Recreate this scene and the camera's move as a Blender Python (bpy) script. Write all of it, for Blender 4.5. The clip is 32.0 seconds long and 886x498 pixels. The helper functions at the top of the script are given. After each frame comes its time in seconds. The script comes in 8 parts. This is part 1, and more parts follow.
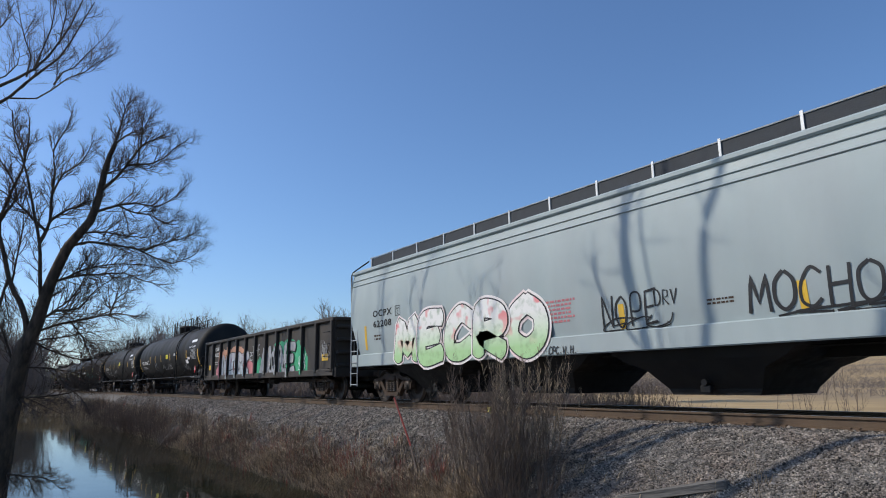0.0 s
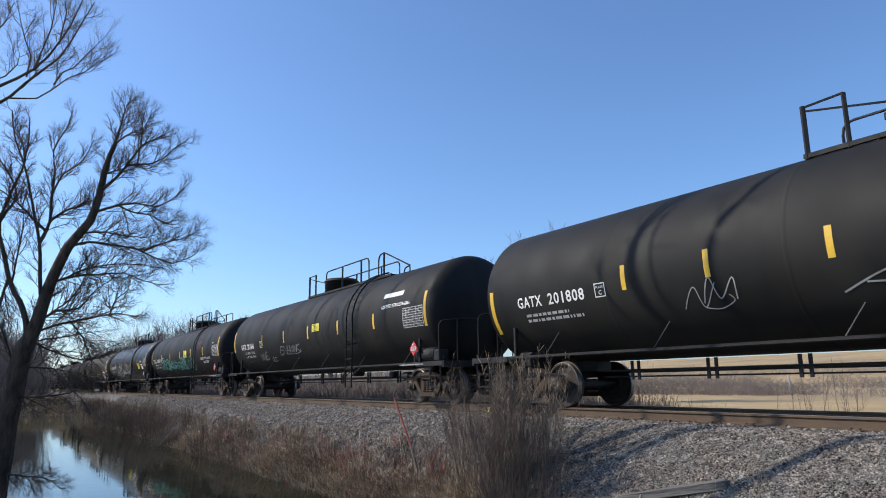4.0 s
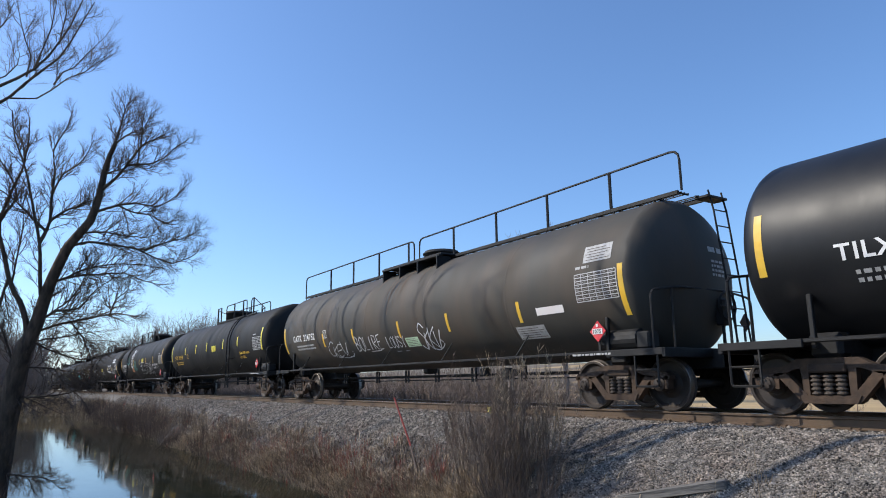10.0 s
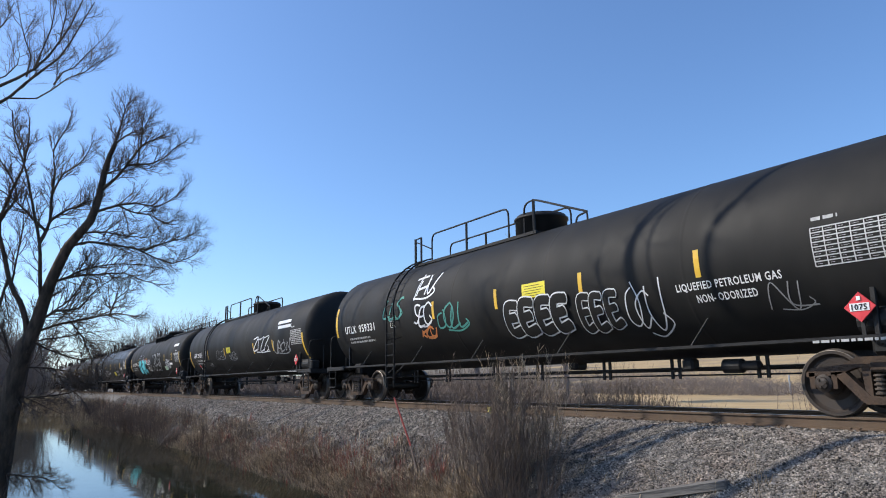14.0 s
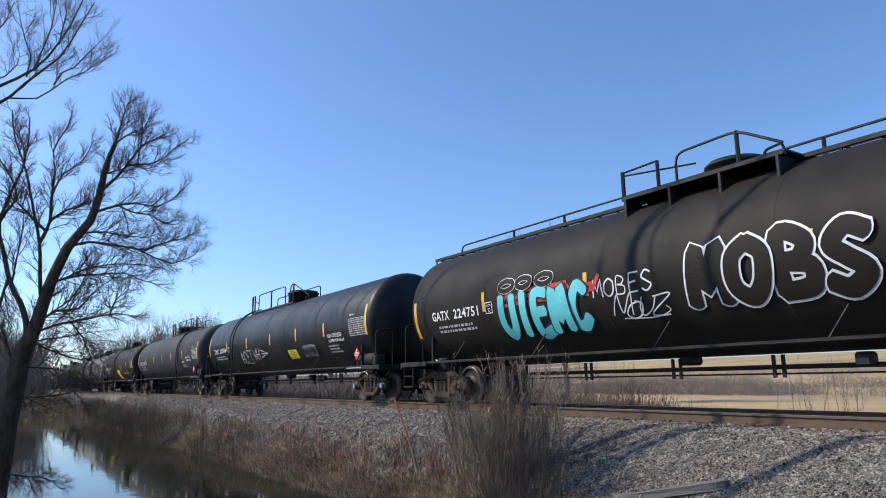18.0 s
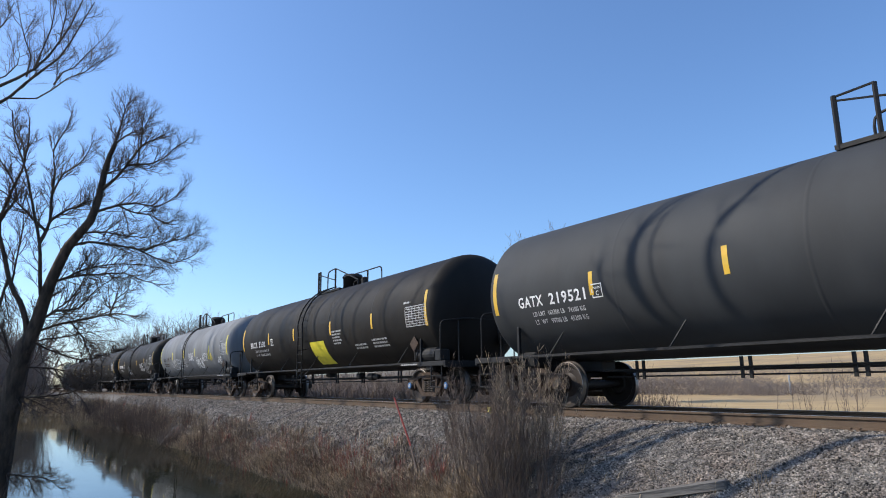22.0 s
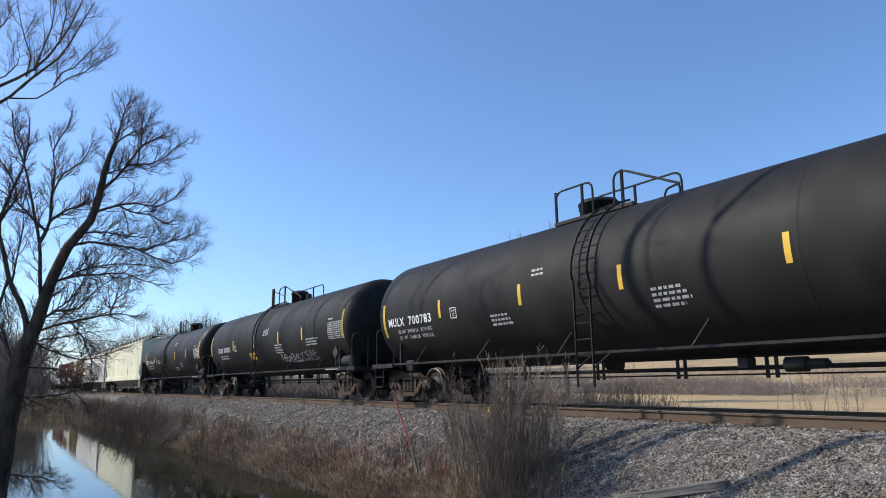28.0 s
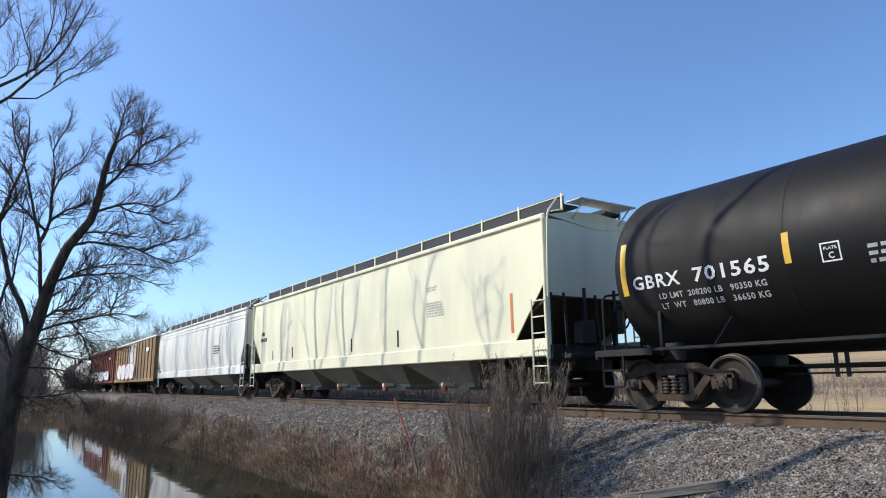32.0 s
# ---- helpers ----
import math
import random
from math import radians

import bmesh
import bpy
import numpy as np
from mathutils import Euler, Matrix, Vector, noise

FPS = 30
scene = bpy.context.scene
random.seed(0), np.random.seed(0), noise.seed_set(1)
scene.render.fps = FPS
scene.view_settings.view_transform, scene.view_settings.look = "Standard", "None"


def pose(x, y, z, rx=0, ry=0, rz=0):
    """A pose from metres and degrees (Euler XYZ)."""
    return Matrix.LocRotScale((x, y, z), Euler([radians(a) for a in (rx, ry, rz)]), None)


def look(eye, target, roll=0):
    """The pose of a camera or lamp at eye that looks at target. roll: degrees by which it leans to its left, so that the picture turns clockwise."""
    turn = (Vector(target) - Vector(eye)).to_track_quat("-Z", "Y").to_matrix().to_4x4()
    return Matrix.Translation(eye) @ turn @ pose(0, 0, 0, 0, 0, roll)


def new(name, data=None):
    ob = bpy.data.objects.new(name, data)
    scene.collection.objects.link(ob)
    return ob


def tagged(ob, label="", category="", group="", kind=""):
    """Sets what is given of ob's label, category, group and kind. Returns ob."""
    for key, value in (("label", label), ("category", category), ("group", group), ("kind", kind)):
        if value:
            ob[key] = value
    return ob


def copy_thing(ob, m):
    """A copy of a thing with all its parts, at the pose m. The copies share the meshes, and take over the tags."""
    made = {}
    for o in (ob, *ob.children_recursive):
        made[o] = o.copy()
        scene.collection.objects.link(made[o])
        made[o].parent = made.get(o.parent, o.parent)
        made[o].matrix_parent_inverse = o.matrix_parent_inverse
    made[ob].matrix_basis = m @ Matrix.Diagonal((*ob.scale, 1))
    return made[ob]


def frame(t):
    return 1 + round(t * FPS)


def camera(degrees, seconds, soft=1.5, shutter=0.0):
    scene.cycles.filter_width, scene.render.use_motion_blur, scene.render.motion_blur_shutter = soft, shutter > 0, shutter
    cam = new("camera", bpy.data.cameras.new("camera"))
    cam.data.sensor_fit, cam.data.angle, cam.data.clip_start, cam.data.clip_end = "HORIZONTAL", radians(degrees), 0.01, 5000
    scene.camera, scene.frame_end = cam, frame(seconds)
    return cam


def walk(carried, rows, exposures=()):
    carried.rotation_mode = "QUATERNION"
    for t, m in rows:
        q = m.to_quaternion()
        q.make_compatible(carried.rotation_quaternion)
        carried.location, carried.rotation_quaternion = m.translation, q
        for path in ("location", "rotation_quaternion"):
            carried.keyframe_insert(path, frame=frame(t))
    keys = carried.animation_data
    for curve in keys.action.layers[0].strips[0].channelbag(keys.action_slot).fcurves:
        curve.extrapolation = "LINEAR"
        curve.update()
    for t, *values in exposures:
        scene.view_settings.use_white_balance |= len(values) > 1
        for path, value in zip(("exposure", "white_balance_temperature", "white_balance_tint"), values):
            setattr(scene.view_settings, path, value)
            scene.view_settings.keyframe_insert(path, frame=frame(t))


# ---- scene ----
# ---- camera ----
EYE = (0.0, 0.0, 0.532)
YAW, TILT, LEAN = 56.51, 11.21, -0.734
TRACK_Y = 10.68          # centre line of the track; the rails' tops are at z = 0
SPEED, GAIN = 10.78, 0.006      # metres a second towards +x, and half of what it gains each second
WATER_Z = -1.9


def aim():
    a, b = radians(YAW), radians(TILT)
    way = Vector((-math.sin(a) * math.cos(b), math.cos(a) * math.cos(b), math.sin(b)))
    return look(EYE, Vector(EYE) + way * 10, LEAN)


cam = camera(66.67, 32.0, 1.0, 0.0)
walk(cam, [(0.0, aim()), (32.0, aim())], [(0.0, -0.27), (1.0, -0.23), (2.0, -0.08), (3.0, 0.05), (5.5, 0.2), (32.0, 0.2)])

# ---- light ----
SUN_UP = 38.0
SUN_WAY = Vector((0.85, 1.0, 0)).normalized()      # the way the sunlight travels, seen from above
world = bpy.data.worlds.new("sky")
scene.world = world
world.use_nodes = True
wn = world.node_tree.nodes
sky = wn.new("ShaderNodeTexSky")
sky.sky_type = "NISHITA"
sky.sun_disc = False
sky.sun_elevation = radians(SUN_UP)
sky.sun_rotation = math.atan2(-SUN_WAY.x, -SUN_WAY.y)
sky.air_density, sky.dust_density, sky.ozone_density = 1.0, 0.9, 8.0
world.node_tree.links.new(sky.outputs[0], wn["Background"].inputs[0])
wn["Background"].inputs[1].default_value = 0.182
sun = new("sun", bpy.data.lights.new("sun", "SUN"))
sun.data.energy, sun.data.angle, sun.data.color = 3.9, radians(0.36), (1.0, 0.93, 0.82)
to_sun = Vector((-SUN_WAY.x * math.cos(radians(SUN_UP)), -SUN_WAY.y * math.cos(radians(SUN_UP)), math.sin(radians(SUN_UP))))
sun.matrix_world = look((-5, -30, 30), Vector((-5, -30, 30)) - to_sun)


# ---- materials ----
def material(name, c1, c2, scale=3.0, rough=(0.5, 0.8), metal=0.0, bump=0.2, bump_scale=40.0, stretch=(1, 1, 1), dirt=None, dirt_scale=0.8, dirt_amount=0.5, per_object=0.0, islands=0.0, gloss=0.5):
    m = bpy.data.materials.new(name)
    m.use_nodes = True
    t = m.node_tree
    n, l = t.nodes, t.links
    b = n["Principled BSDF"]
    co = n.new("ShaderNodeTexCoord")
    mp = n.new("ShaderNodeMapping")
    mp.inputs["Scale"].default_value = stretch
    l.new(co.outputs["Object"], mp.inputs["Vector"])

    def noise_tex(s, detail=6.0):
        x = n.new("ShaderNodeTexNoise")
        x.inputs["Scale"].default_value, x.inputs["Detail"].default_value = s, detail
        l.new(mp.outputs[0], x.inputs["Vector"])
        return x

    def mix(fac, a, c):
        x = n.new("ShaderNodeMix")
        x.data_type = "RGBA"
        for src, i in ((fac, 0), (a, 6), (c, 7)):
            if hasattr(src, "links"):
                l.new(src, x.inputs[i])
            else:
                x.inputs[i].default_value = src if i == 0 else (*src, 1)
        return x.outputs[2]

    def span(v, lo, hi, a=0.0, c=1.0):
        x = n.new("ShaderNodeMapRange")
        l.new(v, x.inputs[0])
        for i, q in enumerate((lo, hi, a, c)):
            x.inputs[i + 1].default_value = q
        return x.outputs[0]

    grain = noise_tex(scale)
    colour = mix(span(grain.outputs[0], 0.3, 0.7), c1, c2)
    if dirt:
        patches = noise_tex(dirt_scale, 8.0)
        colour = mix(span(patches.outputs[0], 0.45, 0.75, 0.0, dirt_amount), colour, dirt)
    if per_object or islands:
        src = n.new("ShaderNodeObjectInfo").outputs["Random"] if per_object else n.new("ShaderNodeNewGeometry").outputs["Random Per Island"]
        h = n.new("ShaderNodeHueSaturation")
        k = per_object or islands
        l.new(span(src, 0, 1, 1 - k, 1 + k), h.inputs["Value"])
        l.new(colour, h.inputs["Color"])
        colour = h.outputs[0]
    l.new(colour, b.inputs["Base Color"])
    l.new(span(grain.outputs[0], 0.3, 0.7, *rough), b.inputs["Roughness"])
    b.inputs["Metallic"].default_value = metal
    b.inputs["Specular IOR Level"].default_value = gloss
    if bump:
        f = noise_tex(bump_scale)
        p = n.new("ShaderNodeBump")
        p.inputs["Strength"].default_value, p.inputs["Distance"].default_value = bump, 0.03
        l.new(f.outputs[0], p.inputs["Height"])
        l.new(p.outputs[0], b.inputs["Normal"])
    return m


M_GROUND = material("dry_grass_soil", (0.11, 0.085, 0.055), (0.20, 0.155, 0.10), 1.7, (0.9, 1), 0, 0.6, 30, dirt=(0.11, 0.085, 0.06), dirt_scale=0.25)
M_BALLAST = material("ballast", (0.1, 0.09, 0.08), (0.19, 0.172, 0.155), 22, (0.8, 1), 0, 1.0, 26, dirt=(0.17, 0.14, 0.11), dirt_scale=0.7)
M_STONE = material("crushed_stone", (0.075, 0.066, 0.058), (0.30, 0.262, 0.222), 7, (0.8, 1), 0, 0.3, 60, dirt=(0.17, 0.115, 0.085), dirt_scale=1.4, dirt_amount=0.55, islands=0.85)
M_RAIL = material("rusty_rail", (0.08, 0.052, 0.032), (0.135, 0.093, 0.06), 6, (0.6, 0.9), 0.2, 0.3, 60, dirt=(0.12, 0.07, 0.045), dirt_scale=2)
M_RAILTOP = material("worn_rail_top", (0.30, 0.27, 0.25), (0.42, 0.39, 0.36), 4, (0.25, 0.45), 0.9, 0.1, 90, stretch=(0.2, 1, 1))
M_TIE = material("old_timber", (0.10, 0.075, 0.055), (0.19, 0.15, 0.115), 5, (0.8, 1), 0, 0.7, 30, stretch=(1, 0.25, 1), per_object=0.3)
M_BARK = material("bark", (0.03, 0.021, 0.015), (0.125, 0.09, 0.064), 11, (0.85, 1), 0, 1.0, 18, stretch=(1, 1, 0.3), dirt=(0.08, 0.07, 0.05), dirt_scale=2, dirt_amount=0.35)
M_TWIG = material("twigs", (0.07, 0.05, 0.038), (0.15, 0.105, 0.08), 4, (0.8, 1), 0, 0, 25)
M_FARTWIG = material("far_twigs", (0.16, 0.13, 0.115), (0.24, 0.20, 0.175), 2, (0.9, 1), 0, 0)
M_DRY = material("dead_grass", (0.24, 0.18, 0.12), (0.44, 0.34, 0.225), 3, (0.8, 1), 0, 0, islands=0.6)
M_REED = material("pale_reeds", (0.22, 0.16, 0.095), (0.37, 0.28, 0.17), 3, (0.8, 1), 0, 0, islands=0.3)
M_STEM = material("brown_stems", (0.11, 0.078, 0.06), (0.22, 0.162, 0.125), 3, (0.8, 1), 0, 0, islands=0.35)
M_THICKET = material("thicket_stems", (0.16, 0.115, 0.088), (0.25, 0.19, 0.145), 2, (0.9, 1), 0, 0, islands=0.3)
M_REDSTEM = material("red_stems", (0.20, 0.05, 0.035), (0.32, 0.10, 0.07), 3, (0.6, 0.9), 0, 0, islands=0.3)
M_FIELD = material("stubble_field", (0.36, 0.24, 0.105), (0.47, 0.325, 0.15), 0.35, (0.9, 1), 0, 0.3, 8, dirt=(0.19, 0.145, 0.095), dirt_scale=0.035, dirt_amount=0.9)
M_STEEL = material("black_steel", (0.008, 0.008, 0.009), (0.018, 0.0175, 0.017), 5, (0.5, 0.75), 0.0, 0.12, 60, dirt=(0.05, 0.042, 0.035), dirt_scale=1.5, dirt_amount=0.3, gloss=0.3)
M_TRUCK = material("dusty_cast_steel", (0.034, 0.022, 0.015), (0.095, 0.062, 0.042), 7, (0.7, 0.95), 0.0, 0.4, 50, dirt=(0.035, 0.028, 0.025), dirt_scale=3, gloss=0.3)
M_WHEEL = material("wheel_steel", (0.022, 0.017, 0.015), (0.055, 0.041, 0.032), 5, (0.5, 0.8), 0.3, 0.2, 40)
M_TREAD = material("bright_tread", (0.20, 0.175, 0.155), (0.32, 0.29, 0.26), 6, (0.35, 0.55), 0.8, 0)
M_SPRING = material("spring_steel", (0.05, 0.04, 0.032), (0.11, 0.085, 0.068), 12, (0.6, 0.9), 0.2, 0)
M_YELLOW = material("yellow_sheeting", (0.72, 0.42, 0.03), (0.80, 0.50, 0.05), 8, (0.4, 0.6), 0, 0, dirt=(0.35, 0.24, 0.06), dirt_scale=4, dirt_amount=0.5)
M_LEMON = material("lemon_sheeting", (0.78, 0.66, 0.03), (0.84, 0.72, 0.06), 8, (0.4, 0.6), 0, 0, dirt=(0.4, 0.34, 0.06), dirt_scale=4, dirt_amount=0.4)
M_WHITE = material("white_paint", (0.70, 0.69, 0.67), (0.82, 0.81, 0.79), 8, (0.5, 0.7), 0, 0)
M_GREYTEXT = material("worn_white_paint", (0.30, 0.30, 0.29), (0.50, 0.49, 0.48), 14, (0.6, 0.8), 0, 0)
M_STENCIL = material("stencil_white", (0.44, 0.44, 0.43), (0.60, 0.59, 0.58), 10, (0.6, 0.8), 0, 0)
M_OXIDE = material("dull_red_paint", (0.22, 0.03, 0.025), (0.32, 0.06, 0.045), 8, (0.6, 0.8), 0, 0.1, 20, dirt=(0.10, 0.06, 0.045), dirt_scale=3)
M_RED = material("red_placard", (0.55, 0.02, 0.03), (0.66, 0.04, 0.05), 8, (0.4, 0.6), 0, 0)
M_BLUECAP = material("blue_cap", (0.04, 0.12, 0.28), (0.06, 0.17, 0.36), 8, (0.7, 0.9), 0, 0)


def water_material():
    m = material("creek_water", (0.016, 0.018, 0.012), (0.028, 0.028, 0.018), 0.3, (0.03, 0.05), 0, 0.0)
    t = m.node_tree
    b = t.nodes["Principled BSDF"]
    b.inputs["IOR"].default_value = 1.33
    w = t.nodes.new("ShaderNodeTexNoise")
    w.inputs["Scale"].default_value, w.inputs["Detail"].default_value = 1.6, 3
    p = t.nodes.new("ShaderNodeBump")
    p.inputs["Strength"].default_value, p.inputs["Distance"].default_value = 0.08, 0.03
    t.links.new(t.nodes["Texture Coordinate"].outputs["Object"], w.inputs["Vector"])
    t.links.new(w.outputs[0], p.inputs["Height"])
    t.links.new(p.outputs[0], b.inputs["Normal"])
    return m


M_WATER = water_material()


# ---- mesh helpers ----
def mesh_of(name, verts, faces, mat, smooth=False):
    me = bpy.data.meshes.new(name)
    me.from_pydata(verts, [], faces)
    me.materials.append(mat)
    if smooth:
        me.shade_smooth()
    me.update()
    return me


def finish(bm, name, mat, smooth=False):
    me = bpy.data.meshes.new(name)
    bm.to_mesh(me)
    bm.free()
    me.materials.append(mat)
    if smooth:
        me.shade_smooth()
    return me


def child(name, me, parent, at=None, label=""):
    """Links mesh data as ONE object under a thing or part."""
    ob = new(name, me)
    ob.parent = parent
    if at is not None:
        ob.matrix_basis = at
    return tagged(ob, label) if label else ob


def part(name, bm, mat, parent, label="", smooth=False, at=None):
    return child(name, finish(bm, name, mat, smooth), parent, at, label)


def box(bm, c, s, bevel=0.0, turn=None):
    """A box of size s round c, with bevelled edges."""
    m = Matrix.Translation(c) @ (turn or Matrix.Identity(4)) @ Matrix.Diagonal((*s, 1))
    out = bmesh.ops.create_cube(bm, size=1, matrix=m)
    if bevel:
        es = list({e for v in out["verts"] for e in v.link_edges})
        bmesh.ops.bevel(bm, geom=es, offset=bevel, segments=1, affect="EDGES", profile=0.5)


def rod(bm, a, b, r, sides=6, r2=None):
    a, b = Vector(a), Vector(b)
    d = b - a
    m = Matrix.Translation((a + b) / 2) @ d.to_track_quat("Z", "Y").to_matrix().to_4x4()
    bmesh.ops.create_cone(bm, cap_ends=True, segments=sides, radius1=r, radius2=r if r2 is None else r2, depth=d.length, matrix=m)


def pipe(bm, pts, r, sides=6):
    for a, b in zip(pts, pts[1:]):
        rod(bm, a, b, r, sides)


def bent(pts, cut=0.12, steps=3):
    """The polyline with its inner corners rounded."""
    pts = [Vector(p) for p in pts]
    out = [pts[0]]
    for a, b, c in zip(pts, pts[1:], pts[2:]):
        p = b + (a - b).normalized() * min(cut, (a - b).length / 2)
        q = b + (c - b).normalized() * min(cut, (c - b).length / 2)
        for i in range(steps + 1):
            u = i / steps
            out.append(p * (1 - u) ** 2 + b * 2 * u * (1 - u) + q * u * u)
    return out + [pts[-1]]


def prism(bm, outline, y0, y1):
    """The outline (x, z) as a plate from y0 to y1."""
    a = [bm.verts.new((x, y0, z)) for x, z in outline]
    b = [bm.verts.new((x, y1, z)) for x, z in outline]
    bm.faces.new(a)
    bm.faces.new(b[::-1])
    n = len(a)
    for i in range(n):
        bm.faces.new((a[i], b[i], b[(i + 1) % n], a[(i + 1) % n]))


def lathe(bm, profile, axis="X", sides=32, centre=(0, 0, 0), capped=True):
    """Turns a profile of (along, radius) about an axis."""
    rings = []
    c = Vector(centre)
    for u, r in profile:
        ring = []
        for i in range(sides):
            a = 2 * math.pi * i / sides
            p = {"X": (u, r * math.cos(a), r * math.sin(a)), "Y": (r * math.cos(a), u, r * math.sin(a)), "Z": (r * math.cos(a), r * math.sin(a), u)}[axis]
            ring.append(bm.verts.new(c + Vector(p)))
        rings.append(ring)
    for a, b in zip(rings, rings[1:]):
        for i in range(sides):
            j = (i + 1) % sides
            bm.faces.new((a[i], a[j], b[j], b[i]))
    if capped:
        bm.faces.new(rings[0][::-1])
        bm.faces.new(rings[-1])
    return rings


def tubes(name, strands, mat, sides=4, smooth=True):
    """One mesh of many tapered strands, each a list of points and a list of radii."""
    verts, faces = [], []
    ring = [(math.cos(2 * math.pi * i / sides), math.sin(2 * math.pi * i / sides)) for i in range(sides)]
    for pts, radii in strands:
        base, last = len(verts), len(pts) - 1
        for k, (p, r) in enumerate(zip(pts, radii)):
            d = (pts[min(k + 1, last)] - pts[max(k - 1, 0)]).normalized()
            u = d.orthogonal().normalized() if abs(d.z) > 0.99 else d.cross(Vector((0, 0, 1))).normalized()
            w = d.cross(u)
            verts += [p + u * (r * c) + w * (r * s) for c, s in ring]
            if k:
                o = base + (k - 1) * sides
                faces += [(o + i, o + (i + 1) % sides, o + sides + (i + 1) % sides, o + sides + i) for i in range(sides)]
    return mesh_of(name, verts, faces, mat, smooth)
# ---- the land ----
def ease(v, a, b):
    u = min(1.0, max(0.0, (v - a) / (b - a)))
    return u * u * (3 - 2 * u)


def line(v, *pairs):
    for (a, p), (b, q) in zip(pairs, pairs[1:]):
        if v <= b:
            return p + (q - p) * max(0.0, (v - a) / (b - a))
    return pairs[-1][1]


def ground_z(x, y):
    wob = noise.noise(Vector((x * 0.22, y * 0.4, 3.1)))
    near = line(y, (-6, -0.9), (-2.0, -1.0), (-0.6, -1.25), (0.3, -2.05), (1.2, -2.5))
    far = line(y, (5.2, -2.6), (6.45 + 0.12 * wob, -2.0), (7.0 + 0.15 * wob, -1.47), (8.0, -0.75), (8.8, -0.31), (9.15, -0.205), (9.4, -0.195), (12.1, -0.195), (12.6, -0.24), (14.6, -1.15), (22, -1.3))
    z = near if y < 3 else far
    if y < 6.2 and y > -1:      # the creek ends in a reed bank where it bends away
        z = max(z, -2.6 + 1.5 * ease(-x + 1.2 * y, 72, 80))
    if y < 8.2 or y > 14.0:
        z += 0.10 * noise.noise(Vector((x * 0.5, y * 0.5, 0))) + 0.05 * noise.noise(Vector((x * 1.7, y * 1.7, 5)))
    d = math.hypot(x, y)
    if y > 60:                   # low hills behind the field
        s = ease(y, 60, 420)
        z += s * (15.5 + 3.0 * noise.noise(Vector((x * 0.004, y * 0.003, 1.7))))
    return z


def build_ground():
    ys = [-1500, -700, -300, -120, -50, -25, -14] + [-8 + 0.5 * i for i in range(12)] + [-2 + 0.22 * i for i in range(82)] + [16.2 + 1.2 * i for i in range(6)] + [26, 32, 40, 50, 62, 78, 98, 125, 160, 210, 270, 340, 420, 520, 700, 1100, 2000, 3500]
    xs = [-3500, -2000, -1200, -800, -560, -420, -320, -250, -200, -165, -140, -122, -108] + [-96 + 1.6 * i for i in range(44)] + [-25 + 0.3 * i for i in range(94)] + [4 + 2 * i for i in range(14)] + [36, 48, 65, 90, 130, 190, 280, 420, 650, 1000, 1800, 3000]
    verts = [(x, y, ground_z(x, y)) for y in ys for x in xs]
    n = len(xs)
    faces = [(j * n + i, j * n + i + 1, (j + 1) * n + i + 1, (j + 1) * n + i) for j in range(len(ys) - 1) for i in range(n - 1)]
    me = mesh_of("ground", verts, faces, M_GROUND, True)
    me.materials.append(M_BALLAST)
    me.materials.append(M_FIELD)
    for f in me.polygons:
        c = f.center
        if 6.5 + 0.25 * noise.noise(Vector((c.x * 0.3, 0, 9))) - 0.5 * ease(c.x, -13, -7) < c.y < 14.2:
            f.material_index = 1
        elif c.y > 19 + 3 * noise.noise(Vector((c.x * 0.1, 0, 0))) and c.x > -1.0 * c.y - 3:
            f.material_index = 2
    tagged(new("ground", me), "dry grassy ground with a gravel railway bank and stubble field", "ground", kind="structure")
    w = mesh_of("water", [(-95, -1.5, WATER_Z), (40, -1.5, WATER_Z), (40, 7.6, WATER_Z), (-95, 7.6, WATER_Z)], [(0, 1, 2, 3)], M_WATER)
    tagged(new("water", w), "still dark creek water reflecting the sky", "water", kind="structure")


build_ground()


# ---- the track ----
def rail_mesh(x0, x1):
    bm = bmesh.new()
    half = [(0.0, 0.0), (0.030, 0.0), (0.036, -0.008), (0.036, -0.034), (0.010, -0.046), (0.009, -0.140), (0.070, -0.160), (0.070, -0.172)]
    prof = half + [(-y, z) for y, z in half[:0:-1]]
    a = [bm.verts.new((x0, y, z)) for y, z in prof]
    b = [bm.verts.new((x1, y, z)) for y, z in prof]
    for i in range(len(prof)):
        j = (i + 1) % len(prof)
        f = bm.faces.new((a[i], a[j], b[j], b[i]))
        f.material_index = 1 if prof[i][1] == 0.0 and prof[j][1] == 0.0 else 0
    bm.faces.new(a[::-1])
    bm.faces.new(b)
    bmesh.ops.recalc_face_normals(bm, faces=bm.faces)
    me = finish(bm, "rail", M_RAIL)
    me.materials.append(M_RAILTOP)
    return me


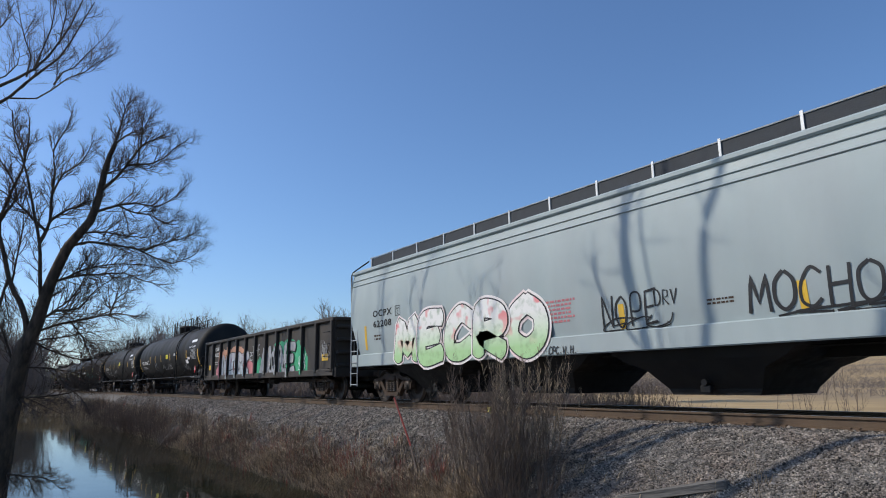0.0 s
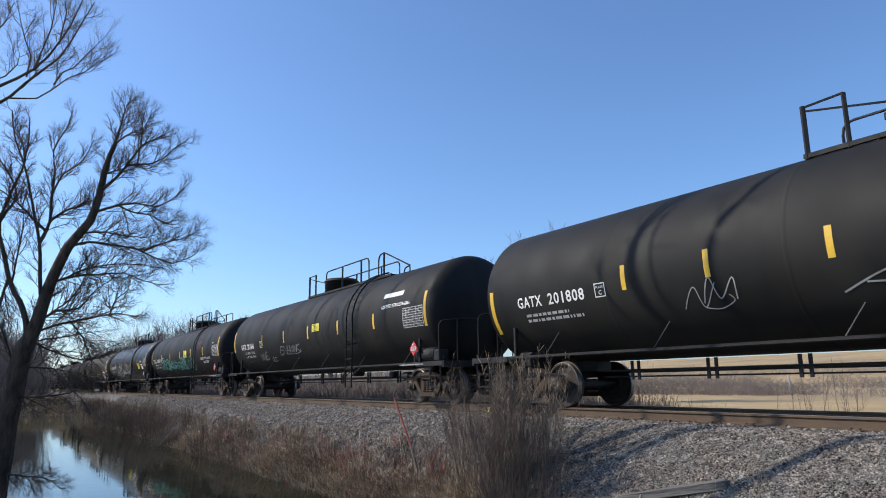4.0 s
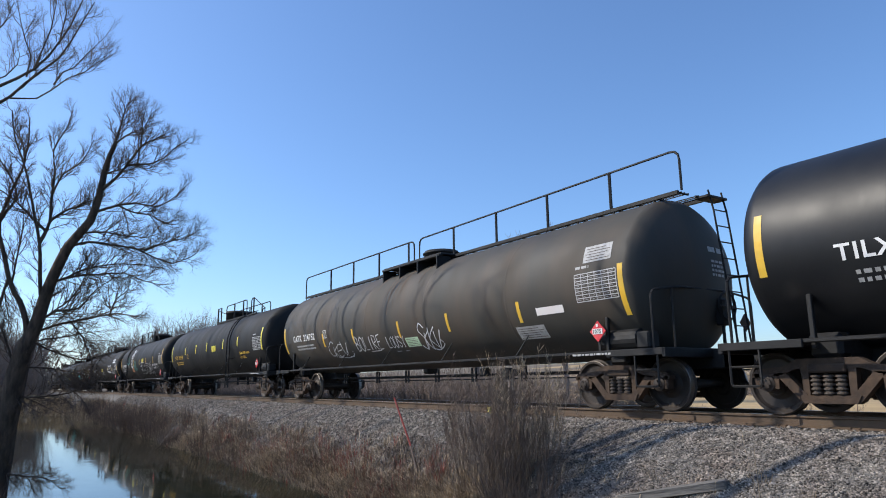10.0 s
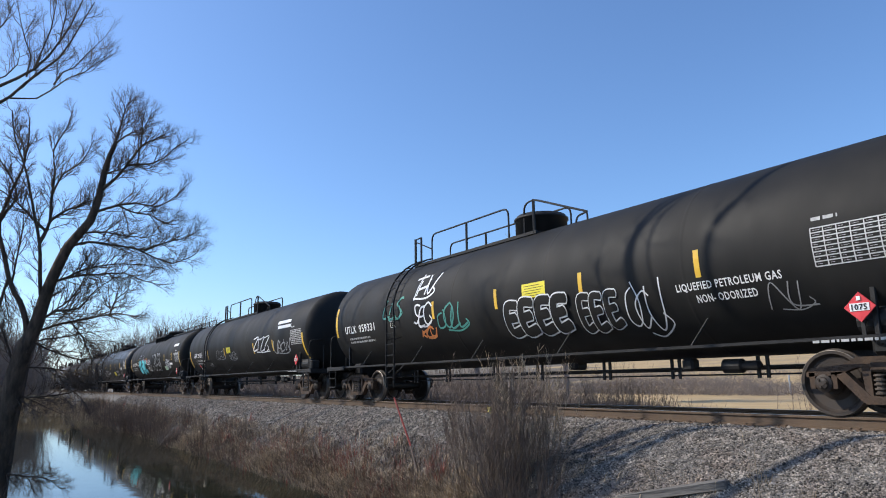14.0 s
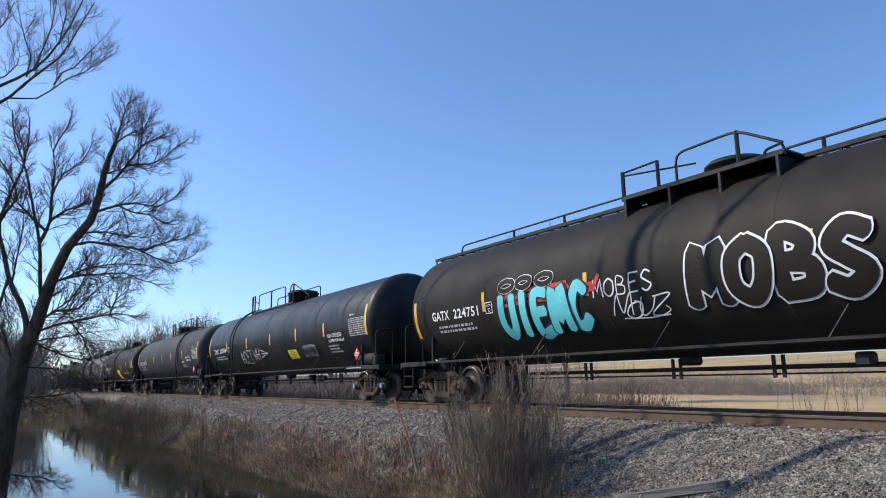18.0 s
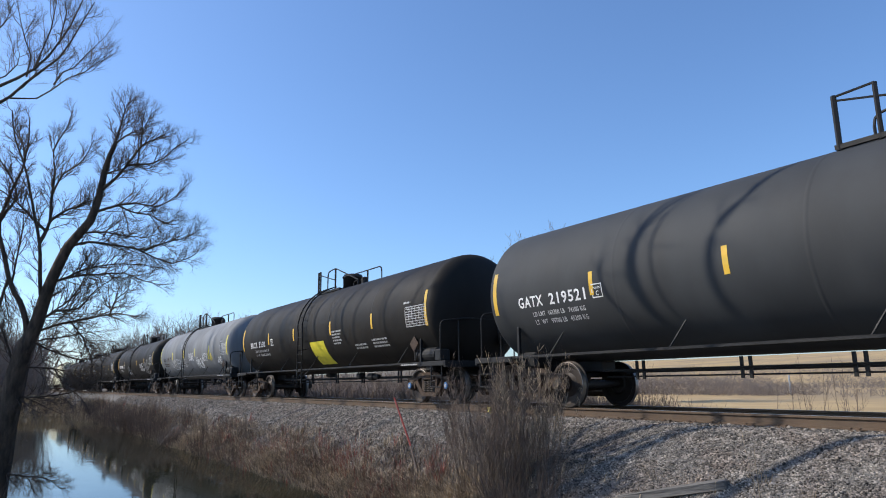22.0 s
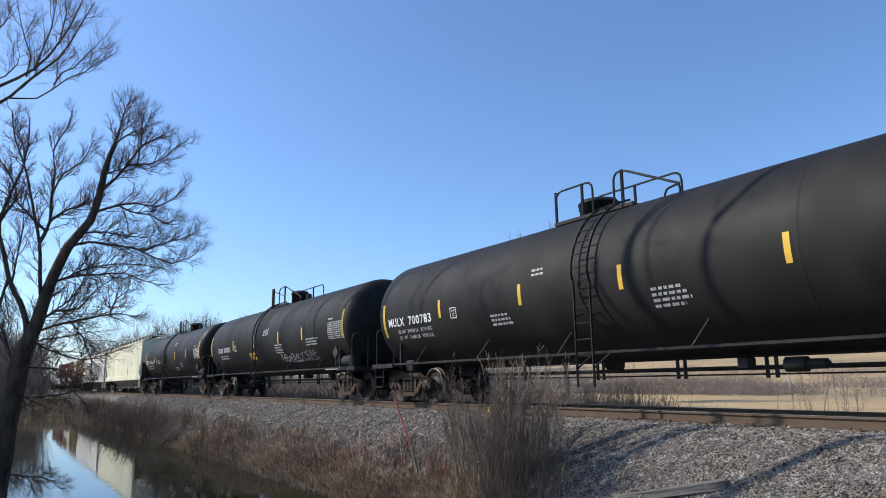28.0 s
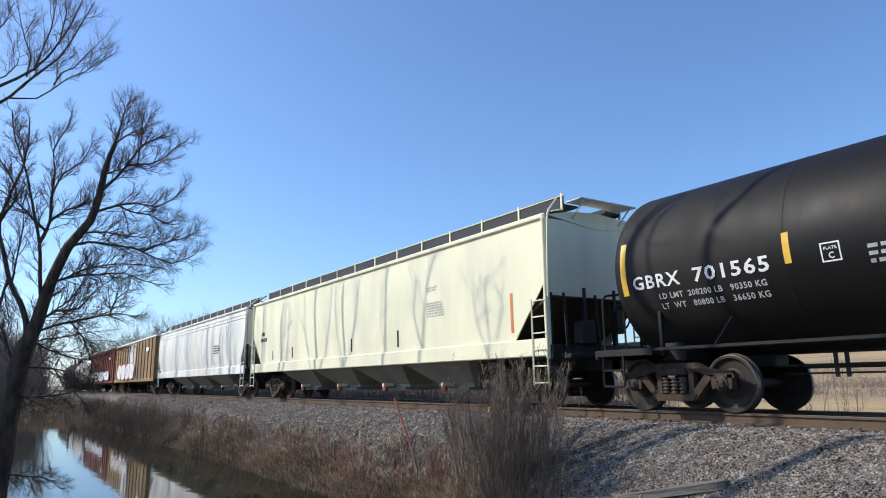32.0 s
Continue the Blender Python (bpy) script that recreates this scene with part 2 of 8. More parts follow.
def build_track():
    track = tagged(new("railway_track"), "rusty steel rails spiked to old timber sleepers", "railway track", kind="structure")
    track.location = (0, TRACK_Y, 0)
    long_rail, mid_rail = rail_mesh(-700, -25.01), rail_mesh(-6.2, 6.2)
    for s in (-1, 1):
        child("rail", long_rail, track, pose(0, s * 0.7535, 0))
        child("rail", rail_mesh(25, 500), track, pose(0, s * 0.7535, 0))
        for i, x in enumerate((-18.8, -6.35, 6.1, 18.75)):
            child("rail", mid_rail, track, pose(x, s * 0.7535, 0))
            bar = bmesh.new()
            for d in (-1, 1):
                box(bar, (0, d * 0.026, -0.09), (0.9, 0.018, 0.07), 0.004)
                for k in range(6):
                    rod(bar, (-0.37 + 0.148 * k, d * 0.03, -0.09), (-0.37 + 0.148 * k, d * 0.055, -0.09), 0.014, 6)
            part("joint_bar", bar, M_RAIL, track, at=pose(x + 6.22, s * 0.7535, 0))
    bm = bmesh.new()
    box(bm, (0, 0, 0), (0.22, 2.6, 0.18), 0.012)
    tie = finish(bm, "sleeper", M_TIE)
    bm = bmesh.new()
    box(bm, (0, 0, 0), (0.19, 0.32, 0.018), 0.003)
    for d in (-1, 1):
        for k in (-0.06, 0.06):
            rod(bm, (k, d * 0.085, 0), (k, d * 0.085, 0.03), 0.011, 6)
            box(bm, (k, d * 0.073, 0.032), (0.026, 0.035, 0.012))
    plate = finish(bm, "tie_plate", M_RAIL)
    rng = random.Random(4)
    for i in range(150):
        x = -62 + i * 0.515 + rng.uniform(-0.03, 0.03)
        t = child("sleeper", tie, track, pose(x, rng.uniform(-0.06, 0.06), -0.278, 0, 0, rng.uniform(-1.5, 1.5)))
        for s in (-1, 1):
            child("tie_plate", plate, t, pose(0, s * 0.7535, 0.097))


build_track()


# ---- crushed stone ----
def stones(name, spots, rng, mat, label, parent=None):
    base = [Vector(v) for v in ((1, 0, 0), (-1, 0, 0), (0, 1, 0), (0, -1, 0), (0, 0, 1), (0, 0, -1))]
    tri = [(0, 2, 4), (2, 1, 4), (1, 3, 4), (3, 0, 4), (2, 0, 5), (1, 2, 5), (3, 1, 5), (0, 3, 5)]
    shapes = []
    for _ in range(40):
        m = Euler([rng.uniform(0, 6.28) for _ in range(3)]).to_matrix()
        shapes.append(np.array([m @ (v * rng.uniform(0.65, 1.3)) for v in base]))
    verts, faces = [], []
    for i, (x, y, z, r) in enumerate(spots):
        verts.append(shapes[i % 40] * (r, r * rng.uniform(0.7, 1.1), r * 0.75) + (x, y, z))
        o = 6 * i
        faces += [(a + o, b + o, c + o) for a, b, c in tri]
    me = mesh_of(name, np.concatenate(verts).tolist(), faces, mat)
    return tagged(new(name, me), label, "gravel", kind="stuff")


def build_ballast():
    rng = random.Random(11)
    spots = []
    for x0, x1, y0, y1, count, r0, r1 in ((-13, -2.2, 6.5, 9.5, 125000, 0.008, 0.021), (-30, -13, 6.48, 9.5, 72000, 0.012, 0.03), (-60, -30, 6.6, 9.5, 28000, 0.02, 0.044), (-30, 0, 9.5, 14, 9000, 0.018, 0.036), (-34, 0, 9.2, 9.85, 7000, 0.016, 0.032)):
        for _ in range(count):
            x, y = rng.uniform(x0, x1), rng.uniform(y0, y1)
            if y < 7.1 and noise.noise(Vector((x * 0.5, y * 0.9, 2))) > 0.22 + 0.5 * ease(x, -14, -7):
                continue
            r = rng.uniform(r0, r1) * (1.6 if rng.random() < 0.05 else 1)
            spots.append((x, y, ground_z(x, y) + r * rng.uniform(0.1, 0.5), r))
    stones("ballast_stones", spots, rng, M_STONE, "grey crushed stone ballast heaped along the track")


build_ballast()
# ---- running gear shared by all cars ----
def wheelset_mesh():
    bm = bmesh.new()
    for s in (-1, 1):
        prof = [(0.66, 0.10), (0.665, 0.19), (0.70, 0.22), (0.715, 0.37), (0.684, 0.40), (0.684, 0.478), (0.70, 0.484), (0.712, 0.476), (0.722, 0.459), (0.815, 0.455), (0.820, 0.448), (0.820, 0.405), (0.79, 0.385), (0.765, 0.36), (0.755, 0.24), (0.80, 0.17), (0.84, 0.16), (0.84, 0.10)]
        n0 = len(bm.faces)
        lathe(bm, [(s * u, r) for u, r in prof], "Y", 40)
        bm.faces.ensure_lookup_table()
        for f in bm.faces[n0:]:
            rr = f.calc_center_median()
            if (rr.x ** 2 + rr.z ** 2) ** 0.5 > 0.449 and abs(rr.y) > 0.72 and len(f.verts) == 4:
                f.material_index = 1
    lathe(bm, [(-1.02, 0.075), (-0.85, 0.085), (0.85, 0.085), (1.02, 0.075)], "Y", 14)
    for s in (-1, 1):            # bearing end caps with three bolts
        lathe(bm, [(s * 0.93, 0.12), (s * 1.08, 0.12), (s * 1.10, 0.085), (s * 1.115, 0.075), (s * 1.125, 0.03)], "Y", 18)
        for k in range(3):
            a = k * 2.094
            rod(bm, (0.055 * math.cos(a), s * 1.11, 0.055 * math.sin(a)), (0.055 * math.cos(a), s * 1.14, 0.055 * math.sin(a)), 0.016, 6)
    bmesh.ops.recalc_face_normals(bm, faces=bm.faces)
    me = finish(bm, "wheelset", M_WHEEL)
    me.materials.append(M_TREAD)
    return me


def side_frame_mesh():
    bm = bmesh.new()
    y0, y1 = -0.07, 0.07
    top = [(-1.12, 0.60), (-1.05, 0.66), (-0.62, 0.70), (-0.42, 0.80), (0.42, 0.80), (0.62, 0.70), (1.05, 0.66), (1.12, 0.60), (1.12, 0.54), (0.66, 0.58), (0.44, 0.66), (-0.44, 0.66), (-0.66, 0.58), (-1.12, 0.54)]
    prism(bm, top, y0, y1)
    for s in (-1, 1):
        leg = [(s * 0.76, 0.60), (s * 0.60, 0.61), (s * 0.24, 0.22), (s * 0.40, 0.20)]
        prism(bm, leg if s > 0 else leg[::-1], y0, y1)
        col = [(s * 0.38, 0.68), (s * 0.27, 0.68), (s * 0.27, 0.28), (s * 0.36, 0.30)]
        prism(bm, col if s > 0 else col[::-1], y0 + 0.01, y1 - 0.01)
        for e in (0.74, 1.04):
            jaw = [(s * (e - 0.04), 0.60), (s * (e + 0.045), 0.60), (s * (e + 0.03), 0.38), (s * (e - 0.03), 0.38)]
            prism(bm, jaw if s > 0 else jaw[::-1], y0, y1)
        box(bm, (s * 0.889, 0, 0.575), (0.24, 0.15, 0.06), 0.012)
    prism(bm, [(-0.42, 0.29), (0.42, 0.29), (0.36, 0.18), (-0.36, 0.18)], y0 - 0.02, y1 + 0.02)
    box(bm, (0, 0, 0.66), (0.52, 0.22, 0.12), 0.02)
    bmesh.ops.recalc_face_normals(bm, faces=bm.faces)
    return finish(bm, "side_frame", M_TRUCK)


def spring_mesh():
    bm = bmesh.new()
    coil = []
    for k in range(5):
        coil += [(0.300 + 0.058 * k, 0.050), (0.310 + 0.058 * k, 0.074), (0.328 + 0.058 * k, 0.074), (0.338 + 0.058 * k, 0.050)]
    lathe(bm, coil, "Z", 12, (0, 0, 0))
    return finish(bm, "spring", M_SPRING, False)


def bolster_mesh():
    bm = bmesh.new()
    prism(bm, [(-0.18, 0.60), (0.18, 0.60), (0.18, 0.70), (-0.18, 0.70)], -1.05, 1.05)
    prism(bm, [(-0.2, 0.42), (0.2, 0.42), (0.2, 0.66), (-0.2, 0.66)], -0.55, 0.55)
    lathe(bm, [(0.66, 0.24), (0.78, 0.24), (0.80, 0.18)], "Z", 16)
    for s in (-1, 1):            # brake beams and shoes
        rod(bm, (s * 0.38, -0.72, 0.36), (s * 0.38, 0.72, 0.36), 0.035)
        for d in (-1, 1):
            box(bm, (s * 0.41, d * 0.76, 0.40), (0.05, 0.10, 0.30), 0.01)
    bmesh.ops.recalc_face_normals(bm, faces=bm.faces)
    return finish(bm, "truck", M_TRUCK)


def coupler_mesh():
    bm = bmesh.new()
    box(bm, (-0.25, 0, 0.84), (0.7, 0.16, 0.15), 0.02)
    box(bm, (0.17, 0.03, 0.84), (0.22, 0.28, 0.27), 0.04)
    box(bm, (0.30, 0.11, 0.84), (0.16, 0.10, 0.24), 0.03)
    box(bm, (0.27, -0.12, 0.84), (0.14, 0.07, 0.26), 0.02)
    return finish(bm, "coupler", M_TRUCK)


def hose_mesh():
    bm = bmesh.new()
    pipe(bm, bent([(-0.25, 0.3, 0.78), (0.02, 0.3, 0.76), (0.10, 0.27, 0.46), (0.32, 0.1, 0.42)], 0.14, 4), 0.022, 6)
    return finish(bm, "air_hose", M_STEEL, True)


ME_WHEEL, ME_FRAME, ME_SPRING, ME_BOLSTER, ME_COUPLER, ME_HOSE = wheelset_mesh(), side_frame_mesh(), spring_mesh(), bolster_mesh(), coupler_mesh(), hose_mesh()
WHEELSETS = []       # (wheelset, the car's x at the start)
CARS = []            # (car, the car's x at the start)


def add_truck(car, x, x0, caps=None):
    t = child("truck", ME_BOLSTER, car, pose(x, 0, 0))
    for s in (-1, 1):
        child("side_frame", ME_FRAME, t, pose(0, s * 1.0, 0))
        for x, y in ((-0.17, 0.05), (0, 0.05), (0.17, 0.05), (-0.09, -0.07), (0.09, -0.07)):
            child("spring", ME_SPRING, t, pose(x, s * (1.0 + y), 0))
        w = child("wheelset", ME_WHEEL, t, pose(s * 0.889, 0, 0.457))
        WHEELSETS.append((w, x0, s * 0.889))
    if caps:
        for s in (-1, 1):
            bm = bmesh.new()
            lathe(bm, [(-1.128, 0.085), (-1.14, 0.085), (-1.146, 0.07)], "Y", 16, (s * 0.889, 0, 0.457))
            part("bearing_cap", bm, caps, t, "blue bearing end cap")
            bm = bmesh.new()
            lathe(bm, [(-1.146, 0.045), (-1.152, 0.040)], "Y", 12, (s * 0.889, 0, 0.457))
            part("cap_centre", bm, M_GREYTEXT, t)
    return t


def add_ends(car, half, sill_end):
    for s in (-1, 1):
        turn = 0 if s > 0 else 180
        child("coupler", ME_COUPLER, car, pose(s * (half - 0.36), 0, 0, 0, 0, turn))
        child("air_hose", ME_HOSE, car, pose(s * (half - 0.42), 0, 0, 0, 0, turn))


def start_car(name, label, x0, category):
    car = tagged(new(name), label, category, "freight train")
    car.location = (x0, TRACK_Y, 0)
    car.empty_display_size = 0.5
    CARS.append((car, x0))
    return car


# ---- paint laid on a surface ----
def tank_skin(r, zc):
    def skin(u, v, e=0.005):
        a = math.asin(max(-0.98, min(0.98, (v - zc) / r)))
        return Vector((u, -(r + e) * math.cos(a), zc + (r + e) * math.sin(a)))
    return skin


def flat_skin(y):
    def skin(u, v, e=0.005):
        return Vector((u, -(y + e), v))
    return skin


def patch(bm, skin, u0, u1, v0, v1, lean=0.0, e=0.005):
    n = max(1, int((v1 - v0) / 0.12))
    k = max(1, int(abs(u1 - u0) / 2.0))
    grid = [[bm.verts.new(skin(u0 + (u1 - u0) * i / k + lean * j / n, v0 + (v1 - v0) * j / n, e)) for i in range(k + 1)] for j in range(n + 1)]
    for a, b in zip(grid, grid[1:]):
        for i in range(k):
            bm.faces.new((a[i], a[i + 1], b[i + 1], b[i]))


def ribbon(bm, skin, pts, w, e=0.008):
    left, right = [], []
    for i, (u, v) in enumerate(pts):
        a, b = pts[max(i - 1, 0)], pts[min(i + 1, len(pts) - 1)]
        d = math.hypot(b[0] - a[0], b[1] - a[1]) or 1.0
        nx, ny = -(b[1] - a[1]) / d * w / 2, (b[0] - a[0]) / d * w / 2
        left.append(bm.verts.new(skin(u + nx, v + ny, e)))
        right.append(bm.verts.new(skin(u - nx, v - ny, e)))
    for i in range(len(pts) - 1):
        bm.faces.new((left[i], right[i], right[i + 1], left[i + 1]))


def curve_through(pts, steps=5, closed=False):
    out, n = [], len(pts)
    for i in range(n if closed else n - 1):
        q = [pts[(i + k) % n] if closed else pts[min(max(i + k, 0), n - 1)] for k in (-1, 0, 1, 2)]
        for s in range(steps):
            t = s / steps
            out.append(tuple(0.5 * (2 * q[1][c] + (q[2][c] - q[0][c]) * t + (2 * q[0][c] - 5 * q[1][c] + 4 * q[2][c] - q[3][c]) * t * t + (3 * q[1][c] - q[0][c] - 3 * q[2][c] + q[3][c]) * t ** 3) for c in (0, 1)))
    return out + ([] if closed else [tuple(pts[-1])])


GLYPHS = {      # hand strokes of a letter in a unit cell; a leading 1 makes them curve
    "A": (0, ((0, 0), (0.45, 1), (0.92, 0)), ((0.18, 0.36), (0.75, 0.36))),
    "B": (1, ((0.12, 0), (0.12, 1), (0.75, 0.85), (0.6, 0.55), (0.2, 0.52), (0.85, 0.4), (0.8, 0.05), (0.12, 0))),
    "C": (1, ((0.9, 0.82), (0.5, 1), (0.08, 0.6), (0.15, 0.12), (0.55, 0), (0.92, 0.18))),
    "D": (1, ((0.12, 0), (0.12, 1), (0.7, 0.9), (0.9, 0.45), (0.6, 0.04), (0.12, 0))),
    "E": (0, ((0.9, 1), (0.14, 0.95), (0.1, 0), (0.9, 0.04)), ((0.12, 0.5), (0.72, 0.54))),
    "F": (0, ((0.9, 1), (0.14, 0.95), (0.1, 0)), ((0.12, 0.5), (0.72, 0.54))),
    "G": (1, ((0.88, 0.85), (0.5, 1), (0.08, 0.6), (0.15, 0.12), (0.55, 0), (0.9, 0.2), (0.88, 0.48), (0.55, 0.48))),
    "H": (0, ((0.1, 0), (0.12, 1)), ((0.86, 0), (0.9, 1)), ((0.1, 0.48), (0.88, 0.52))),
    "I": (0, ((0.45, 0), (0.55, 1))),
    "J": (1, ((0.75, 1), (0.72, 0.3), (0.4, 0), (0.08, 0.25))),
    "K": (0, ((0.1, 0), (0.14, 1)), ((0.9, 1), (0.16, 0.45), (0.92, 0))),
    "L": (0, ((0.15, 1), (0.1, 0.03), (0.9, 0.05))),
    "M": (0, ((0.02, 0), (0.16, 1), (0.48, 0.25), (0.82, 1), (0.98, 0))),
    "N": (0, ((0.08, 0), (0.12, 1), (0.84, 0), (0.9, 1))),
    "O": (1, ((0.5, 1), (0.1, 0.75), (0.1, 0.25), (0.5, 0), (0.9, 0.25), (0.9, 0.75), (0.5, 1))),
    "P": (1, ((0.14, 0), (0.14, 0.95), (0.8, 0.95), (0.82, 0.5), (0.16, 0.45))),
    "R": (0, ((0.1, 0), (0.14, 1), (0.8, 0.92), (0.82, 0.58), (0.16, 0.45), (0.92, 0))),
    "S": (1, ((0.88, 0.88), (0.45, 1), (0.14, 0.72), (0.5, 0.5), (0.88, 0.25), (0.5, 0), (0.08, 0.12))),
    "T": (0, ((0.04, 0.95), (0.96, 1)), ((0.52, 0.97), (0.46, 0))),
    "U": (1, ((0.1, 1), (0.1, 0.3), (0.45, 0), (0.85, 0.25), (0.9, 1))),
    "V": (0, ((0.05, 1), (0.45, 0), (0.92, 1))),
    "W": (0, ((0.02, 1), (0.25, 0), (0.5, 0.75), (0.75, 0), (0.98, 1))),
    "X": (0, ((0.08, 0), (0.9, 1)), ((0.08, 1), (0.9, 0))),
    "Y": (0, ((0.05, 1), (0.48, 0.5), (0.92, 1)), ((0.48, 0.5), (0.42, 0))),
    "Z": (0, ((0.08, 0.95), (0.88, 1), (0.1, 0.02), (0.94, 0.05))),
    ".": (0, ((0.4, 0.02), (0.5, 0.14))),
    "-": (0, ((0.2, 0.48), (0.75, 0.52))),
}


def strokes_of(text, u0, u1, v0, v1, rng, loose=0.05, lean=0.12, wide=0.86, soft=False):
    """The hand-drawn strokes of a word that fills the box, as lists of points."""
    cell, h, out = (u1 - u0) / len(text), v1 - v0, []
    for k, letter in enumerate(text):
        if letter == " ":
            continue
        curved, *lines_ = GLYPHS[letter]
        lift, grow, tilt = rng.uniform(-0.06, 0.06) * loose * 10, 1 + rng.uniform(-1.2, 1.2) * loose, lean + rng.uniform(-1, 1) * loose
        for way in lines_:
            pts = [(u0 + cell * (k + wide * (x * grow + tilt * (y - 0.5)) + rng.uniform(-1, 1) * loose * 0.6), v0 + h * (y * grow + lift + rng.uniform(-1, 1) * loose * 0.6)) for x, y in way]
            if curved or soft:
                pts = curve_through(pts, 6)
            fine = [pts[0]]
            for a, b in zip(pts, pts[1:]):
                n = max(1, int(math.hypot(b[0] - a[0], b[1] - a[1]) / 0.12))
                fine += [(a[0] + (b[0] - a[0]) * i / n, a[1] + (b[1] - a[1]) * i / n) for i in range(1, n + 1)]
            out.append((k, fine))
    return out


def scribble(car, skin, u0, u1, v0, v1, seed, mat, w=0.035, letters=5, angular=False, label="sprayed scrawl", name="scrawl", over=0.008):
    """A sprayed tag. letters: the word, or how many hand strokes of a scrawl that spells nothing."""
    rng = random.Random(seed)
    bm = bmesh.new()
    known = isinstance(letters, str)
    text = letters if known else "".join(rng.choice("ACEKLMNORSUVWZ" if not angular else "AEHKLMNTVWXZ") for _ in range(letters))
    for j, (_, way) in enumerate(strokes_of(text, u0, u1, v0, v1, rng, 0.04 if known else 0.17, 0.12 if known else 0.3, 0.88 if known else 1.5, not known)):
        ribbon(bm, skin, way, w * rng.uniform(0.85, 1.15), over + 0.0004 * (j % 6))
    if not known:
        h = v1 - v0
        a = rng.uniform(0.1, 0.5)
        ribbon(bm, skin, curve_through([(u0 + (u1 - u0) * a, v0 - h * 0.05), (u0 + (u1 - u0) * 0.75, v0 - h * 0.14), (u1 + h * 0.2, v0 + h * 0.1), (u1 + h * 0.05, v0 + h * 0.35)]), w * 0.8, over)
    return part(name, bm, mat, car, label)


def fat_word(car, skin, text, u0, u1, v0, v1, seed, fill, rims, thick=0.3, label="fat outlined spray-painted lettering", lean=0.08):
    """A sprayed piece of swollen letters; rims: outline layers from the outermost inwards, as (extra width, paint)."""
    rng = random.Random(seed)
    cell, h = (u1 - u0) / len(text), v1 - v0
    t = thick * min(cell, h)
    ways = strokes_of(text, u0 + t / 2, u1 + cell * 0.14 - t / 2, v0 + t / 2, v1 - t / 2, rng, 0.035, lean, 0.84, True)
    piece = None
    layers = [(0.0, fill, "graffiti")] + [(extra, mat, "graffiti_outline") for extra, mat in rims[::-1]]
    for k, (extra, mat, name) in enumerate(layers):
        bm = bmesh.new()
        for j, (letter, way) in enumerate(ways):
            wide, e = t + extra, 0.022 - 0.007 * k + 0.0005 * (j % 8) + 0.024 * (letter % 2)
            rows = []
            for i, (u, v) in enumerate(way):
                a, b = way[max(i - 1, 0)], way[min(i + 1, len(way) - 1)]
                d = math.hypot(b[0] - a[0], b[1] - a[1]) or 1.0
                tx, ty = (b[0] - a[0]) / d, (b[1] - a[1]) / d
                end = -0.35 if i == 0 else 0.35 if i == len(way) - 1 else 0.0
                rows.append([bm.verts.new(skin(u + tx * end * wide * (1 - 2.4 * c * c) - ty * wide * c, v + ty * end * wide * (1 - 2.4 * c * c) + tx * wide * c, e)) for c in (-0.5, -0.25, 0, 0.25, 0.5)])
            for r0, r1 in zip(rows, rows[1:]):
                for i in range(4):
                    bm.faces.new((r0[i], r0[i + 1], r1[i + 1], r1[i]))
        ob = part(name, bm, mat, piece or car, label if piece is None else "")
        piece = piece or ob
    return piece


